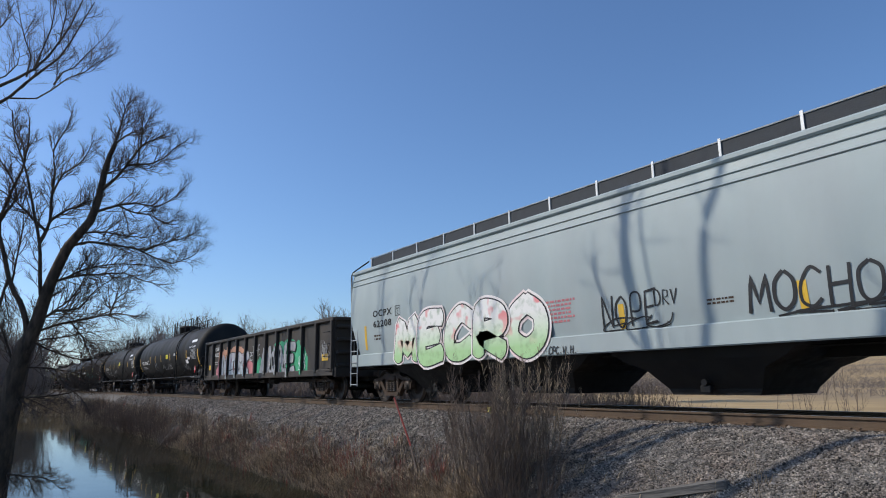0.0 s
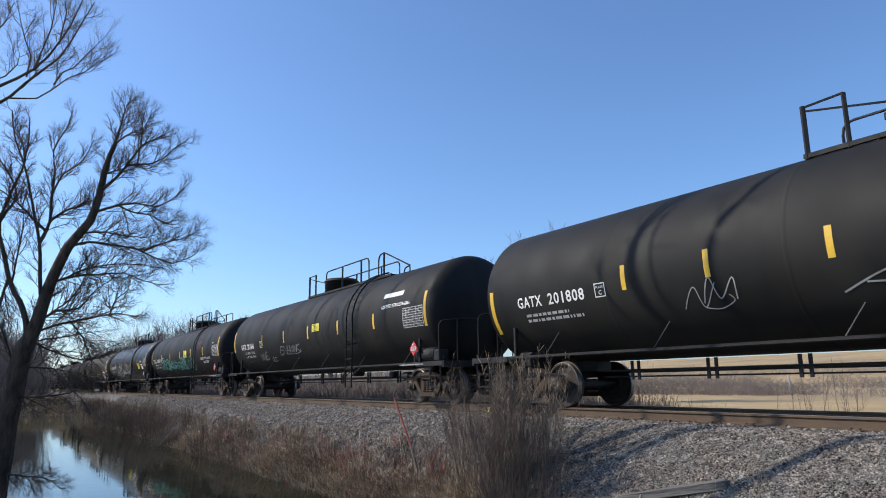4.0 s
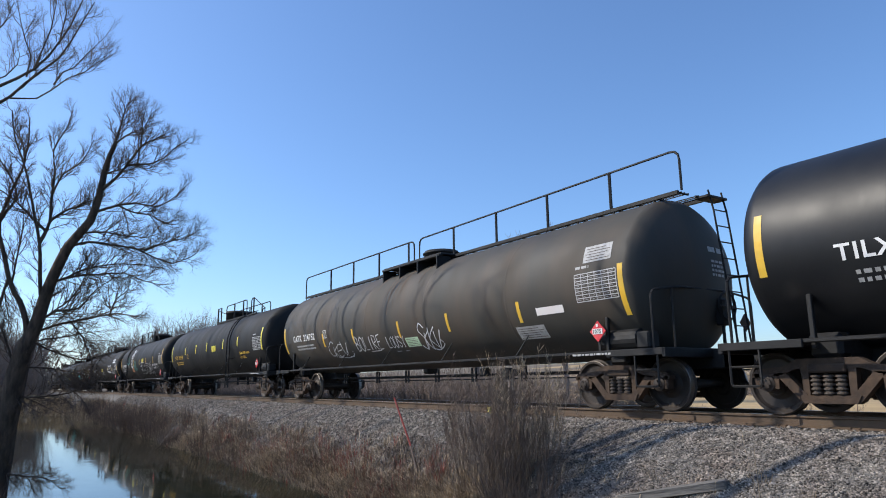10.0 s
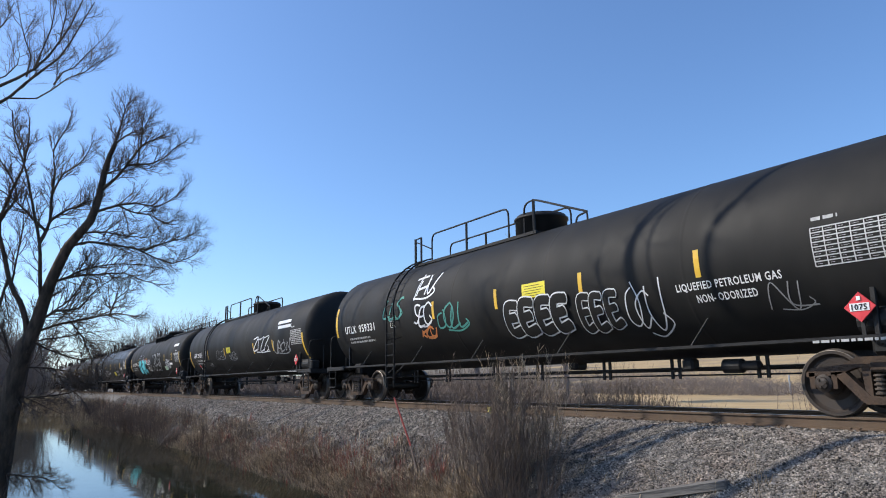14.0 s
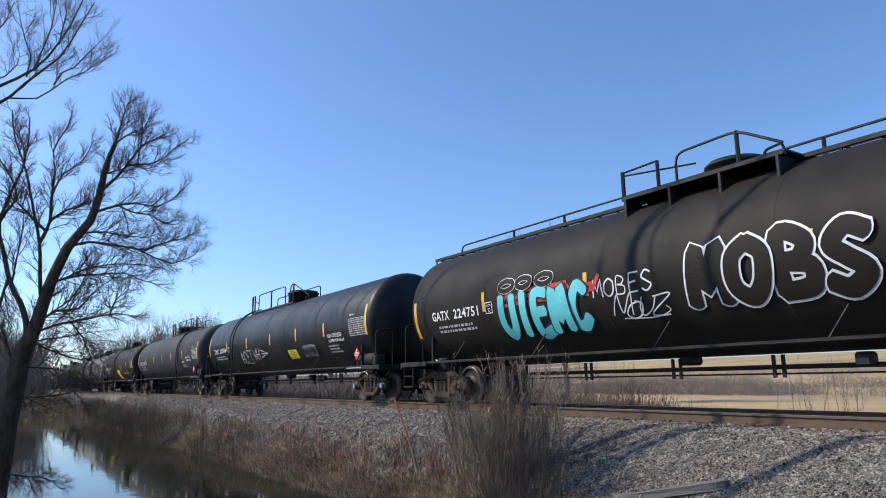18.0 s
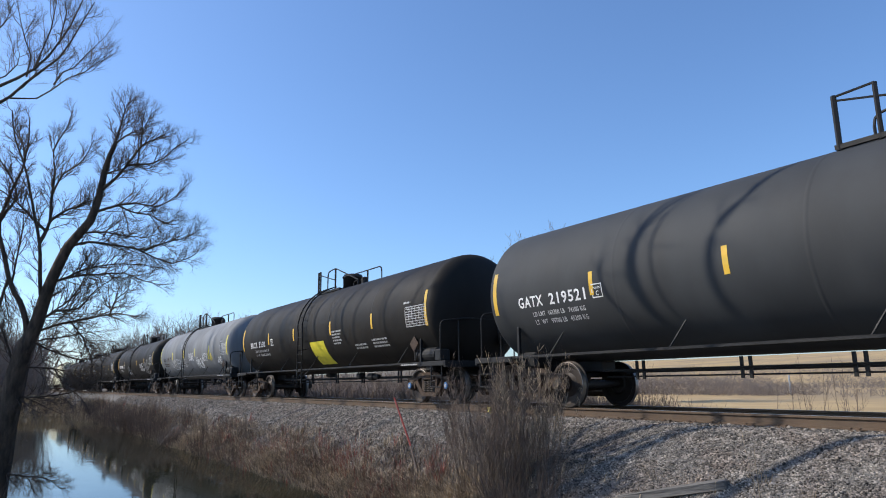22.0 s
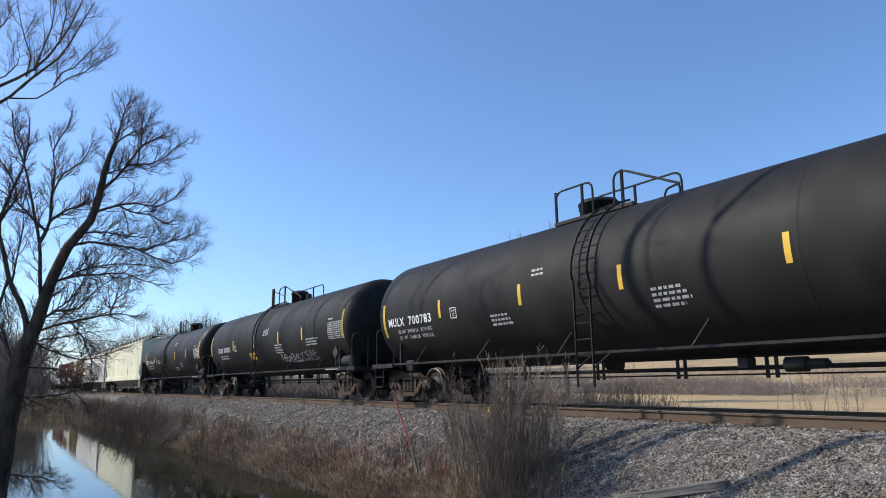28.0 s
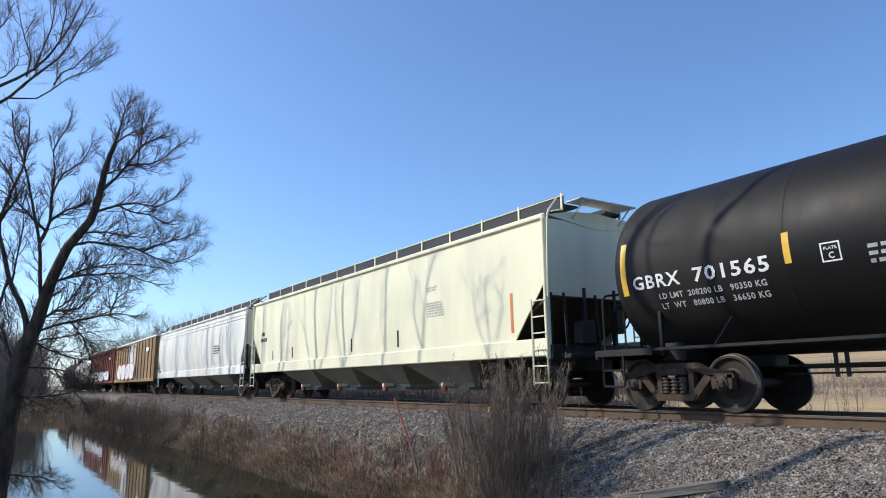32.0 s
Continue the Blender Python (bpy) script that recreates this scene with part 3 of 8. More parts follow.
def bubbles(car, skin, u0, u1, v0, v1, seed, letters, fill, line_mat, w=0.06, low=None, label="fat outlined spray-painted lettering", holes=True):
    """Fat rounded sprayed shapes with an outline, like a piece of lettering that spells nothing."""
    rng = random.Random(seed)
    cell, h = (u1 - u0) / letters, v1 - v0
    body, edge, under = bmesh.new(), bmesh.new(), bmesh.new()
    for k in range(letters):
        cu, cv = u0 + cell * (k + 0.5), (v0 + v1) / 2 + h * rng.uniform(-0.04, 0.04)
        n = rng.choice((7, 8, 9))
        ring = []
        for i in range(n):
            a = 2 * math.pi * i / n + rng.uniform(-0.15, 0.15)
            q = rng.uniform(0.86, 1.1) / max(abs(math.cos(a)), abs(math.sin(a)), 0.8)
            ring.append((cu + cell * 0.53 * q * math.cos(a), cv + h * 0.5 * q * math.sin(a)))
        ring = curve_through(ring, 4, True)
        e = 0.006 + 0.0015 * (k % 3)
        rows = 8
        vs0, vs1 = min(q[1] for q in ring), max(q[1] for q in ring)
        prev = None
        for j in range(rows + 1):
            v = vs0 + (vs1 - vs0) * min(max(j / rows, 0.02), 0.98)
            hits = []
            for a, b in zip(ring, ring[1:] + ring[:1]):
                if (a[1] - v) * (b[1] - v) < 0:
                    hits.append(a[0] + (b[0] - a[0]) * (v - a[1]) / (b[1] - a[1]))
            if len(hits) < 2:
                continue
            now = (min(hits), max(hits), v)
            if prev:
                t = under if (low and (prev[2] + v) / 2 < v0 + h * 0.45) else body
                t.faces.new([t.verts.new(skin(u, vv, e)) for u, vv in ((prev[0], prev[2]), (prev[1], prev[2]), (now[1], now[2]), (now[0], now[2]))])
            prev = now
        ribbon(edge, skin, ring + ring[:1], w, e + 0.004)
        if holes:
            a0, ox, oy = rng.uniform(0, 6.28), cell * rng.uniform(-0.1, 0.12), h * rng.uniform(-0.05, 0.2)
            turns = rng.choice((1.0, 1.6))
            ribbon(edge, skin, [(cu + ox + cell * 0.15 * (1 - 0.6 * q / 14) * math.cos(a0 + turns * 6.28 * q / 14), cv + oy + h * 0.13 * (1 - 0.6 * q / 14) * math.sin(a0 + turns * 6.28 * q / 14)) for q in range(15)], w * 0.8, e + 0.004)
            side = rng.choice((-1, 1))
            ribbon(edge, skin, curve_through([(cu + side * cell * 0.5, cv - h * 0.12), (cu + side * cell * 0.3, cv - h * 0.2), (cu + side * cell * 0.12, cv - h * rng.uniform(0.12, 0.3))]), w * 0.8, e + 0.004)
    if fill:
        piece = part("graffiti", body, fill, car, label)
        if low:
            part("graffiti_lower", under, low, piece)
        else:
            under.free()
        part("graffiti_outline", edge, line_mat, piece)
    else:
        body.free(), under.free()
        piece = part("graffiti_outline", edge, line_mat, car, label)
    return piece


def haze(car, skin, u0, u1, v0, v1, seed, mat, label, e=0.002):
    """A ragged sprayed field of one colour behind a piece."""
    rng = random.Random(seed)
    bm = bmesh.new()
    n = max(8, int((u1 - u0) / 0.18))
    top = [v1 - abs(rng.gauss(0, 0.07)) - (v1 - v0) * 0.5 * abs(2 * i / n - 1) ** 4 for i in range(n + 1)]
    low = [v0 + abs(rng.gauss(0, 0.04)) for i in range(n + 1)]
    for i in range(n):
        a, b = u0 + (u1 - u0) * i / n, u0 + (u1 - u0) * (i + 1) / n
        m = 5
        for j in range(m):
            f, g = j / m, (j + 1) / m
            bm.faces.new([bm.verts.new(skin(u, lo + (hi - lo) * k, e)) for u, lo, hi, k in ((a, low[i], top[i], f), (b, low[i + 1], top[i + 1], f), (b, low[i + 1], top[i + 1], g), (a, low[i], top[i], g))])
    bmesh.ops.remove_doubles(bm, verts=bm.verts, dist=0.0005)
    return part("graffiti_backing", bm, mat, car, label)


TEXTS = {}


def letters_of(text, spacing=1.12):
    """The outlines of a line of lettering one unit high: points and faces."""
    if text not in TEXTS:
        cu = bpy.data.curves.new("lettering", "FONT")
        cu.body, cu.size, cu.space_character, cu.resolution_u, cu.offset = text, 1.0, spacing, 2, 0.02
        ob = bpy.data.objects.new("lettering", cu)
        scene.collection.objects.link(ob)
        me = bpy.data.meshes.new_from_object(ob.evaluated_get(bpy.context.evaluated_depsgraph_get()))
        vs, fs = [tuple(v.co) for v in me.vertices], [tuple(f.vertices) for f in me.polygons]
        bpy.data.objects.remove(ob)
        bpy.data.curves.remove(cu)
        bpy.data.meshes.remove(me)
        TEXTS[text] = (vs, fs)
    return TEXTS[text]


def lettering(car, skin, text, u, v, size, mat, width=1.0, name="lettering", label="stencilled lettering", fit=None):
    """A line of lettering with capitals of that size; fit: the length that it fills."""
    vs, fs = letters_of(text)
    if fit:
        width = fit * 0.72 / size / max(q[0] for q in vs)
    bm = bmesh.new()
    cap = size / 0.72
    e = 0.006 + size * size / 12
    put = [bm.verts.new(skin(u + x * cap * width, v + y * cap, e)) for x, y, _ in vs]
    for f in fs:
        if len(set(f)) > 2:
            try:
                bm.faces.new([put[i] for i in f])
            except ValueError:
                pass
    return part(name, bm, mat, car, label)


def bars(car, skin, u, v, size, count, mat, name="marking_bars", label="small stencilled marks", rng_seed=1, gap=0.28):
    """A line of plain bars the size of its characters."""
    rng = random.Random(rng_seed)
    bm = bmesh.new()
    x = u
    for _ in range(count):
        w = size * rng.uniform(0.5, 0.72)
        patch(bm, skin, x, x + w, v, v + size)
        x += w + size * gap
    return part(name, bm, mat, car, label), x


def fine_print(car, skin, u, v, width, rows, h, mat, seed=1):
    rng = random.Random(seed)
    bm = bmesh.new()
    for k in range(rows):
        x, end = u, u + width * rng.uniform(0.7, 1.0)
        while x < end:
            w = h * rng.uniform(0.8, 3.2)
            patch(bm, skin, x, min(x + w, end), v - k * h * 1.9, v - k * h * 1.9 + h)
            x += w + h * 0.7
    return tagged(part("fine_print", bm, mat, car, "rows of small stencilled marks"), kind="stuff")


def test_table(car, skin, u, v, w, h, mat, seed=2):
    """The stencilled table of test dates: ruled lines and short bars."""
    rng = random.Random(seed)
    bm = bmesh.new()
    rows, cols = 8, 6
    for k in range(rows + 1):
        patch(bm, skin, u, u + w, v + h * k / rows - 0.008, v + h * k / rows + 0.008)
    for k in range(cols + 1):
        patch(bm, skin, u + w * k / cols - 0.008, u + w * k / cols + 0.008, v, v + h)
    for j in range(rows):
        for k in range(cols):
            x0, y0 = u + w * k / cols + 0.03, v + h * j / rows + 0.03
            patch(bm, skin, x0, x0 + (w / cols - 0.06) * rng.uniform(0.4, 1), y0, y0 + h / rows - 0.06)
    return part("test_date_table", bm, mat, car, "white stencilled table of test dates")


def square_frame(car, skin, u, v, s, mat):
    bm = bmesh.new()
    for a in ((u, u + s, v, v + 0.02), (u, u + s, v + s - 0.02, v + s), (u, u + 0.02, v, v + s), (u + s - 0.02, u + s, v, v + s)):
        patch(bm, skin, *a)
    mark = part("clearance_mark", bm, mat, car, "small stencilled square mark")
    lettering(mark, skin, "C", u + s * 0.36, v + s * 0.17, s * 0.32, mat)
    lettering(mark, skin, "PLATE", u + s * 0.16, v + s * 0.63, s * 0.16, mat, fit=s * 0.68)


def placard(car, x, y, z, s=0.28, mat=None, digits=True, turned=0):
    """A diamond-shaped hazard placard on a bracket."""
    bm = bmesh.new()
    box(bm, (0, 0, 0), (s, 0.02, s), 0.004, Euler((0, radians(45), 0)).to_matrix().to_4x4())
    at = pose(x, y, z, 0, 0, turned)
    b = part("placard", bm, mat or M_RED, car, "red diamond hazard placard" if not mat else "diamond hazard placard holder", at=at)
    bm = bmesh.new()
    box(bm, (0, 0.03, -s * 0.95), (0.05, 0.02, s * 1.0), 0.0)
    part("bracket", bm, M_STEEL, b, "dark steel bracket")
    if digits:
        bm = bmesh.new()
        box(bm, (0, -0.014, 0), (s * 0.86, 0.008, s * 0.36))
        part("number_panel", bm, M_WHITE, b, "white panel")
        sk = flat_skin(0.0195)
        lettering(b, sk, "1075", -s * 0.40, -s * 0.13, s * 0.27, M_STEEL, 0.92, label="black number")
        bm = bmesh.new()
        patch(bm, sk, -0.025, 0.025, s * 0.3, s * 0.5)
        part("flame_mark", bm, M_WHITE, b)
# ---- tank cars ----
TANK_R, TANK_Z = 1.50, 2.42


def paint(name, c1, c2, rough, dirt, amount, gloss=0.4):
    return material(name, c1, c2, 1.3, rough, 0, 0.06, 14, stretch=(1, 1, 0.35), dirt=dirt, dirt_scale=0.9, dirt_amount=amount, gloss=gloss)


P_BLACK = paint("black_tank_paint", (0.0125, 0.012, 0.0115), (0.020, 0.0192, 0.018), (0.55, 0.7), (0.040, 0.036, 0.031), 0.5, 0.17)
P_GLOSS = paint("glossy_black_paint", (0.006, 0.0065, 0.008), (0.010, 0.0105, 0.012), (0.40, 0.52), (0.026, 0.026, 0.026), 0.4, 0.30)
P_SOOT = paint("brown_black_paint", (0.014, 0.012, 0.0102), (0.022, 0.0196, 0.017), (0.55, 0.7), (0.034, 0.028, 0.022), 0.6, 0.15)
P_TARRED = material("tarred_tank_paint", (0.006, 0.0057, 0.0056), (0.012, 0.011, 0.0105), 0.7, (0.42, 0.7), 0, 0.08, 14, stretch=(1, 1, 0.3), dirt=(0.03, 0.026, 0.022), dirt_scale=0.35, dirt_amount=0.6, gloss=0.2)
M_STREAK = paint("rusty_streaks", (0.075, 0.052, 0.036), (0.115, 0.08, 0.055), (0.7, 0.9), (0.06, 0.045, 0.035), 0.8)
P_RUSTY = paint("weathered_black_paint", (0.036, 0.033, 0.028), (0.058, 0.053, 0.044), (0.6, 0.8), (0.10, 0.066, 0.042), 0.6)
P_SLATE = paint("slate_paint", (0.040, 0.042, 0.044), (0.056, 0.058, 0.060), (0.6, 0.75), (0.032, 0.031, 0.030), 0.6, 0.18)
# Upright streaks put tree shade into the colour, besides the dirt patches.
P_GREY = material("shade_streaked_grey_paint", (0.155, 0.16, 0.166), (0.25, 0.255, 0.26), 1.5, (0.6, 0.75), 0, 0.06, 14, stretch=(1.4, 1.4, 0.16), dirt=(0.11, 0.106, 0.098), dirt_scale=0.9, dirt_amount=0.7, gloss=0.2)
P_PALE = paint("pale_paint", (0.50, 0.50, 0.48), (0.60, 0.60, 0.57), (0.5, 0.7), (0.3, 0.28, 0.25), 0.6)


def tank_mesh(hc, r, zc, mat):
    bm = bmesh.new()
    head = [(hc + 0.55 * math.sin(a), r * math.cos(a)) for a in [radians(q) for q in (6, 14, 24, 34, 44, 54, 64, 74, 82, 87)]]
    mid = []
    for k in range(6):
        x = -hc + 2 * hc * k / 5
        mid += [(x - 0.25, r), (x - 0.05, r), (x - 0.03, r), (x - 0.02, r + 0.003), (x + 0.02, r + 0.003), (x + 0.03, r), (x + 0.05, r), (x + 0.25, r)] if 0 < k < 5 else [(x, r)]
    prof = [(-x, q) for x, q in head[::-1]] + mid + head
    lathe(bm, prof, "X", 72, (0, 0, zc))
    bmesh.ops.recalc_face_normals(bm, faces=bm.faces)
    return finish(bm, "tank_shell", mat, True)


def head_paint(hc, r, zc):
    """The leading head's surface: u runs across the head, v is the height."""
    def skin(u, v, e=0.005):
        q = min(0.97, math.hypot(u, v - zc) / r)
        return Vector((hc + 0.55 * math.sqrt(1 - q * q) + e + 0.004, u, v))
    return skin


def railing(car, x0, x1, z, y, posts, h=0.78, mid=False, name="railing"):
    bm = bmesh.new()
    pipe(bm, bent([(x0, y, z), (x0, y, z + h), (x1, y, z + h), (x1, y, z)], 0.2, 3), 0.024, 6)
    for x in posts:
        rod(bm, (x, y, z - 0.05), (x, y, z + h), 0.034, 6)
    if mid:
        rod(bm, (x0, y, z + h * 0.5), (x1, y, z + h * 0.5), 0.016, 5)
    return part(name, bm, M_STEEL, car)


def sloped_rail(car, x0, xm, x1, z, y, h=0.78):
    """A railing whose top slopes down from its post to the deck at its far end."""
    bm = bmesh.new()
    pipe(bm, bent([(x0, y, z), (x0, y, z + h * 0.93), (xm, y, z + h), (x1, y, z + 0.12)], 0.2, 4), 0.024, 6)
    rod(bm, (xm, y, z - 0.05), (xm, y, z + h), 0.036, 6)
    pipe(bm, bent([(x1 - 0.34, y, z - 0.05), (x1 - 0.3, y, z + 0.08), (x1, y, z + 0.12), (x1, y, z - 0.06)], 0.08, 3), 0.022, 5)
    return part("railing", bm, M_STEEL, car)


def end_frame(car, xa, xb, x2, z, y, h=0.8):
    """Two close posts at the walkway's end, with a bar that slopes down to the next railing."""
    bm = bmesh.new()
    for x, r in ((xa, 0.04), (xb, 0.034)):
        rod(bm, (x, y, z - 0.05), (x, y, z + h), r, 6)
    rod(bm, (xa, y, z + h - 0.02), (xb, y, z + h), 0.02, 5)
    rod(bm, (xa, y, z + h - 0.08), (x2, y, z + h * 0.45), 0.018, 5)
    return part("railing", bm, M_STEEL, car)


def ladder(car, x, r, zc, top, w=0.42, low=0.42, y_low=-1.62):
    """A ladder that follows the shell's side and hangs below it."""
    bm = bmesh.new()
    for s in (0, w):
        pts = []
        for k in range(10):
            a = radians(78 - k * 8.2)
            pts.append((x + s, -(r + 0.13) * math.cos(a), zc + (r + 0.13) * math.sin(a)))
        pts += [(x + s, y_low, zc - 0.1), (x + s, y_low, low)]
        for a, b in zip(pts, pts[1:]):
            d = Vector(b) - Vector(a)
            m = d.to_track_quat("Z", "X").to_matrix().to_4x4()
            box(bm, (Vector(a) + Vector(b)) / 2, (0.045, 0.022, d.length + 0.01), 0, m)
    for k in range(10):
        a = radians(70 - 9 * k)
        if a > -0.05:
            q = (-(r + 0.13) * math.cos(a), zc + (r + 0.13) * math.sin(a))
            rod(bm, (x, *q), (x + w, *q), 0.014, 5)
    z = zc - 0.25
    while z > low - 0.01:
        rod(bm, (x, y_low, z), (x + w, y_low, z), 0.014, 5)
        z -= 0.3
    for s in (0, w):
        rod(bm, (x + s, y_low, 0.75), (x + s + 0.28, -1.40, 1.05), 0.018, 5)
        rod(bm, (x + s, y_low, 1.7), (x + s, -r * 0.9, 1.78), 0.016, 5)
    return part("ladder", bm, M_STEEL, car)


def dome(car, x, z, r=0.52, h=0.36, name="valve_dome"):
    bm = bmesh.new()
    lathe(bm, [(z - 0.15, r), (z + h * 0.72, r), (z + h * 0.74, r + 0.03), (z + h * 0.84, r + 0.03), (z + h * 0.86, r), (z + h, r * 0.94), (z + h + 0.03, r * 0.5)], "Z", 28, (x, 0, 0))
    d = part(name, bm, M_STEEL, car, "black lidded valve housing", True)
    bm = bmesh.new()
    box(bm, (x - r - 0.06, 0, z + h * 0.8), (0.14, 0.16, 0.12), 0.01)
    part("hinge", bm, M_STEEL, d)


def grating(car, x0, x1, z, w=1.2):
    """A narrow walkway each side of the crown, on short feet."""
    bm = bmesh.new()
    for s in (-1, 1):
        box(bm, ((x0 + x1) / 2, s * w / 2, z), (x1 - x0, 0.06, 0.07))
        for k in range(3):
            box(bm, ((x0 + x1) / 2, s * (w / 2 - 0.1 - 0.1 * k), z + 0.015), (x1 - x0, 0.02, 0.02))
        n = max(2, int((x1 - x0) / 0.5))
        for k in range(n + 1):
            x = x0 + 0.04 + (x1 - x0 - 0.08) * k / n
            box(bm, (x, s * (w / 2 - 0.17), z + 0.005), (0.03, 0.36, 0.03))
            if k % 2 == 0:
                rod(bm, (x, s * w / 2, z), (x, s * w * 0.5, z - 0.14), 0.022, 5)
    return part("walkway", bm, M_STEEL, car)


def end_platform(car, s, hc, half, brake, r, zc):
    """The deck, steps and handrails at one end (s = 1: the leading end)."""
    bm = bmesh.new()
    x0, x1 = hc - 0.55, half - 0.62
    box(bm, (s * (x0 + x1) / 2, 0, 1.02), (x1 - x0, 2.9, 0.06), 0.01)
    box(bm, (s * x1, 0, 0.98), (0.08, 2.95, 0.16), 0.01)
    box(bm, (s * (x0 + x1) / 2, -1.46, 1.0), (x1 - x0, 0.05, 0.12), 0.01)
    box(bm, (s * (x0 + x1) / 2, 1.46, 1.0), (x1 - x0, 0.05, 0.12), 0.01)
    deck = part("end_deck", bm, M_STEEL, car)
    for y in (-1.45, 1.45):
        xa = s * (x1 - 0.2)
        bm = bmesh.new()
        pipe(bm, bent([(xa, y, 1.0), (xa, y, 2.05), (xa, y * 0.45, 2.15), (xa, 0, 2.15)], 0.15), 0.022)
        part("handrail", bm, M_STEEL, deck)
        bm = bmesh.new()
        rod(bm, (xa, y * 0.62, 1.0), (xa, y * 0.62, 2.13), 0.02, 5)
        part("handrail", bm, M_STEEL, deck)
    for y in (-1.46, 1.46):
        bm = bmesh.new()
        pipe(bm, bent([(s * (x1 - 0.62), y, 0.98), (s * (x1 - 0.62), y, 0.42), (s * (x1 - 0.14), y, 0.42), (s * (x1 - 0.14), y, 0.98)], 0.05), 0.02, 5)
        rod(bm, (s * (x1 - 0.62), y, 0.7), (s * (x1 - 0.14), y, 0.7), 0.018, 5)
        part("step", bm, M_STEEL, deck)
    if brake:
        bm = bmesh.new()
        lathe(bm, [(-0.02, 0.25), (0.0, 0.28), (0.02, 0.25), (0.0, 0.23), (-0.02, 0.25)], "X", 20, (s * (x1 - 0.1), 0.55, 1.85), False)
        for k in range(4):
            a = k * 1.571
            rod(bm, (s * (x1 - 0.1), 0.55, 1.85), (s * (x1 - 0.1), 0.55 + 0.25 * math.cos(a), 1.85 + 0.25 * math.sin(a)), 0.014, 5)
        box(bm, (s * (x1 - 0.22), 0.55, 1.75), (0.16, 0.26, 0.5), 0.03)
        rod(bm, (s * (x1 - 0.22), 0.55, 1.0), (s * (x1 - 0.22), 0.55, 1.6), 0.03)
        part("brake_wheel", bm, M_STEEL, deck)
        bm = bmesh.new()
        lathe(bm, [(-0.62, 0.08), (-0.58, 0.19), (0.30, 0.19), (0.36, 0.08)], "X", 16, (s * (hc - 0.3), -1.12, 1.25))
        box(bm, (s * (hc + 0.15), -1.15, 1.22), (0.28, 0.3, 0.3), 0.03)
        part("air_reservoir", bm, M_STEEL, deck)


def underframe(car, hc, half, tc, r, zc, seed):
    rng = random.Random(seed)
    for s in (-1, 1):
        bm = bmesh.new()
        box(bm, (s * (tc - 0.9 + half - 0.4) / 2 + s * 0.1, 0, 0.88), (half - 0.4 - tc + 1.9, 0.42, 0.34), 0.02)
        prism(bm, [(s * tc - 0.22, 0.72), (s * tc + 0.22, 0.72), (s * tc + 0.22, 1.2), (s * tc - 0.22, 1.2)], -0.8, 0.8)
        box(bm, (s * tc, 0, 0.98), (0.46, 2.1, 0.34), 0.05)
        for y in (-1.3, 1.3):
            box(bm, (s * tc, y, 1.3), (0.07, 0.07, 0.75), 0.01)
        bmesh.ops.recalc_face_normals(bm, faces=bm.faces)
        frame_ob = part("stub_sill", bm, M_STEEL, car)
    for y in (-1, 1):
        bm = bmesh.new()
        rod(bm, (-hc + 0.5, y * 1.43, 1.03), (hc - 0.5, y * 1.43, 1.03), 0.032, 6)
        x = -hc + 1.7
        while x < hc - 1.2:
            rod(bm, (x, y * 1.43, 1.03), (x + 0.22, y * 1.22, zc - r * 0.62), 0.017, 5)
            x += rng.choice((2.7, 2.9, 3.1))
        part("side_rail", bm, M_STEEL, car)
    bm = bmesh.new()
    x = tc - 1.5
    rod(bm, (-x, -0.35, 0.72), (x, -0.35, 0.72), 0.022, 5)
    rod(bm, (-x, -0.25, 0.60), (x, -0.25, 0.60), 0.016, 5)
    rod(bm, (-x, 0.3, 0.70), (x, 0.3, 0.70), 0.03, 5)
    k = -x + 0.8
    while k < x:
        for d in (0, 0.16):
            box(bm, (k + d, -0.3, 0.72), (0.05, 0.04, 0.36))
        k += rng.uniform(1.6, 2.6)
    part("brake_rigging", bm, M_STEEL, frame_ob)
    bm = bmesh.new()
    k = rng.uniform(-1.5, 1.5)
    lathe(bm, [(-0.35, 0.05), (-0.32, 0.12), (0.0, 0.12), (0.04, 0.08), (0.3, 0.08), (0.34, 0.03)], "X", 14, (k + 4.2, -0.4, 0.74))
    part("brake_cylinder", bm, M_STEEL, frame_ob)
    bm = bmesh.new()
    box(bm, (k + 3.2, -0.4, 0.78), (0.24, 0.22, 0.22), 0.04)
    part("control_valve", bm, M_STEEL, frame_ob)
    bm = bmesh.new()
    box(bm, (k, 0, zc - r - 0.03), (0.3, 0.36, 0.22), 0.05)
    part("outlet_box", bm, M_STEEL, frame_ob)


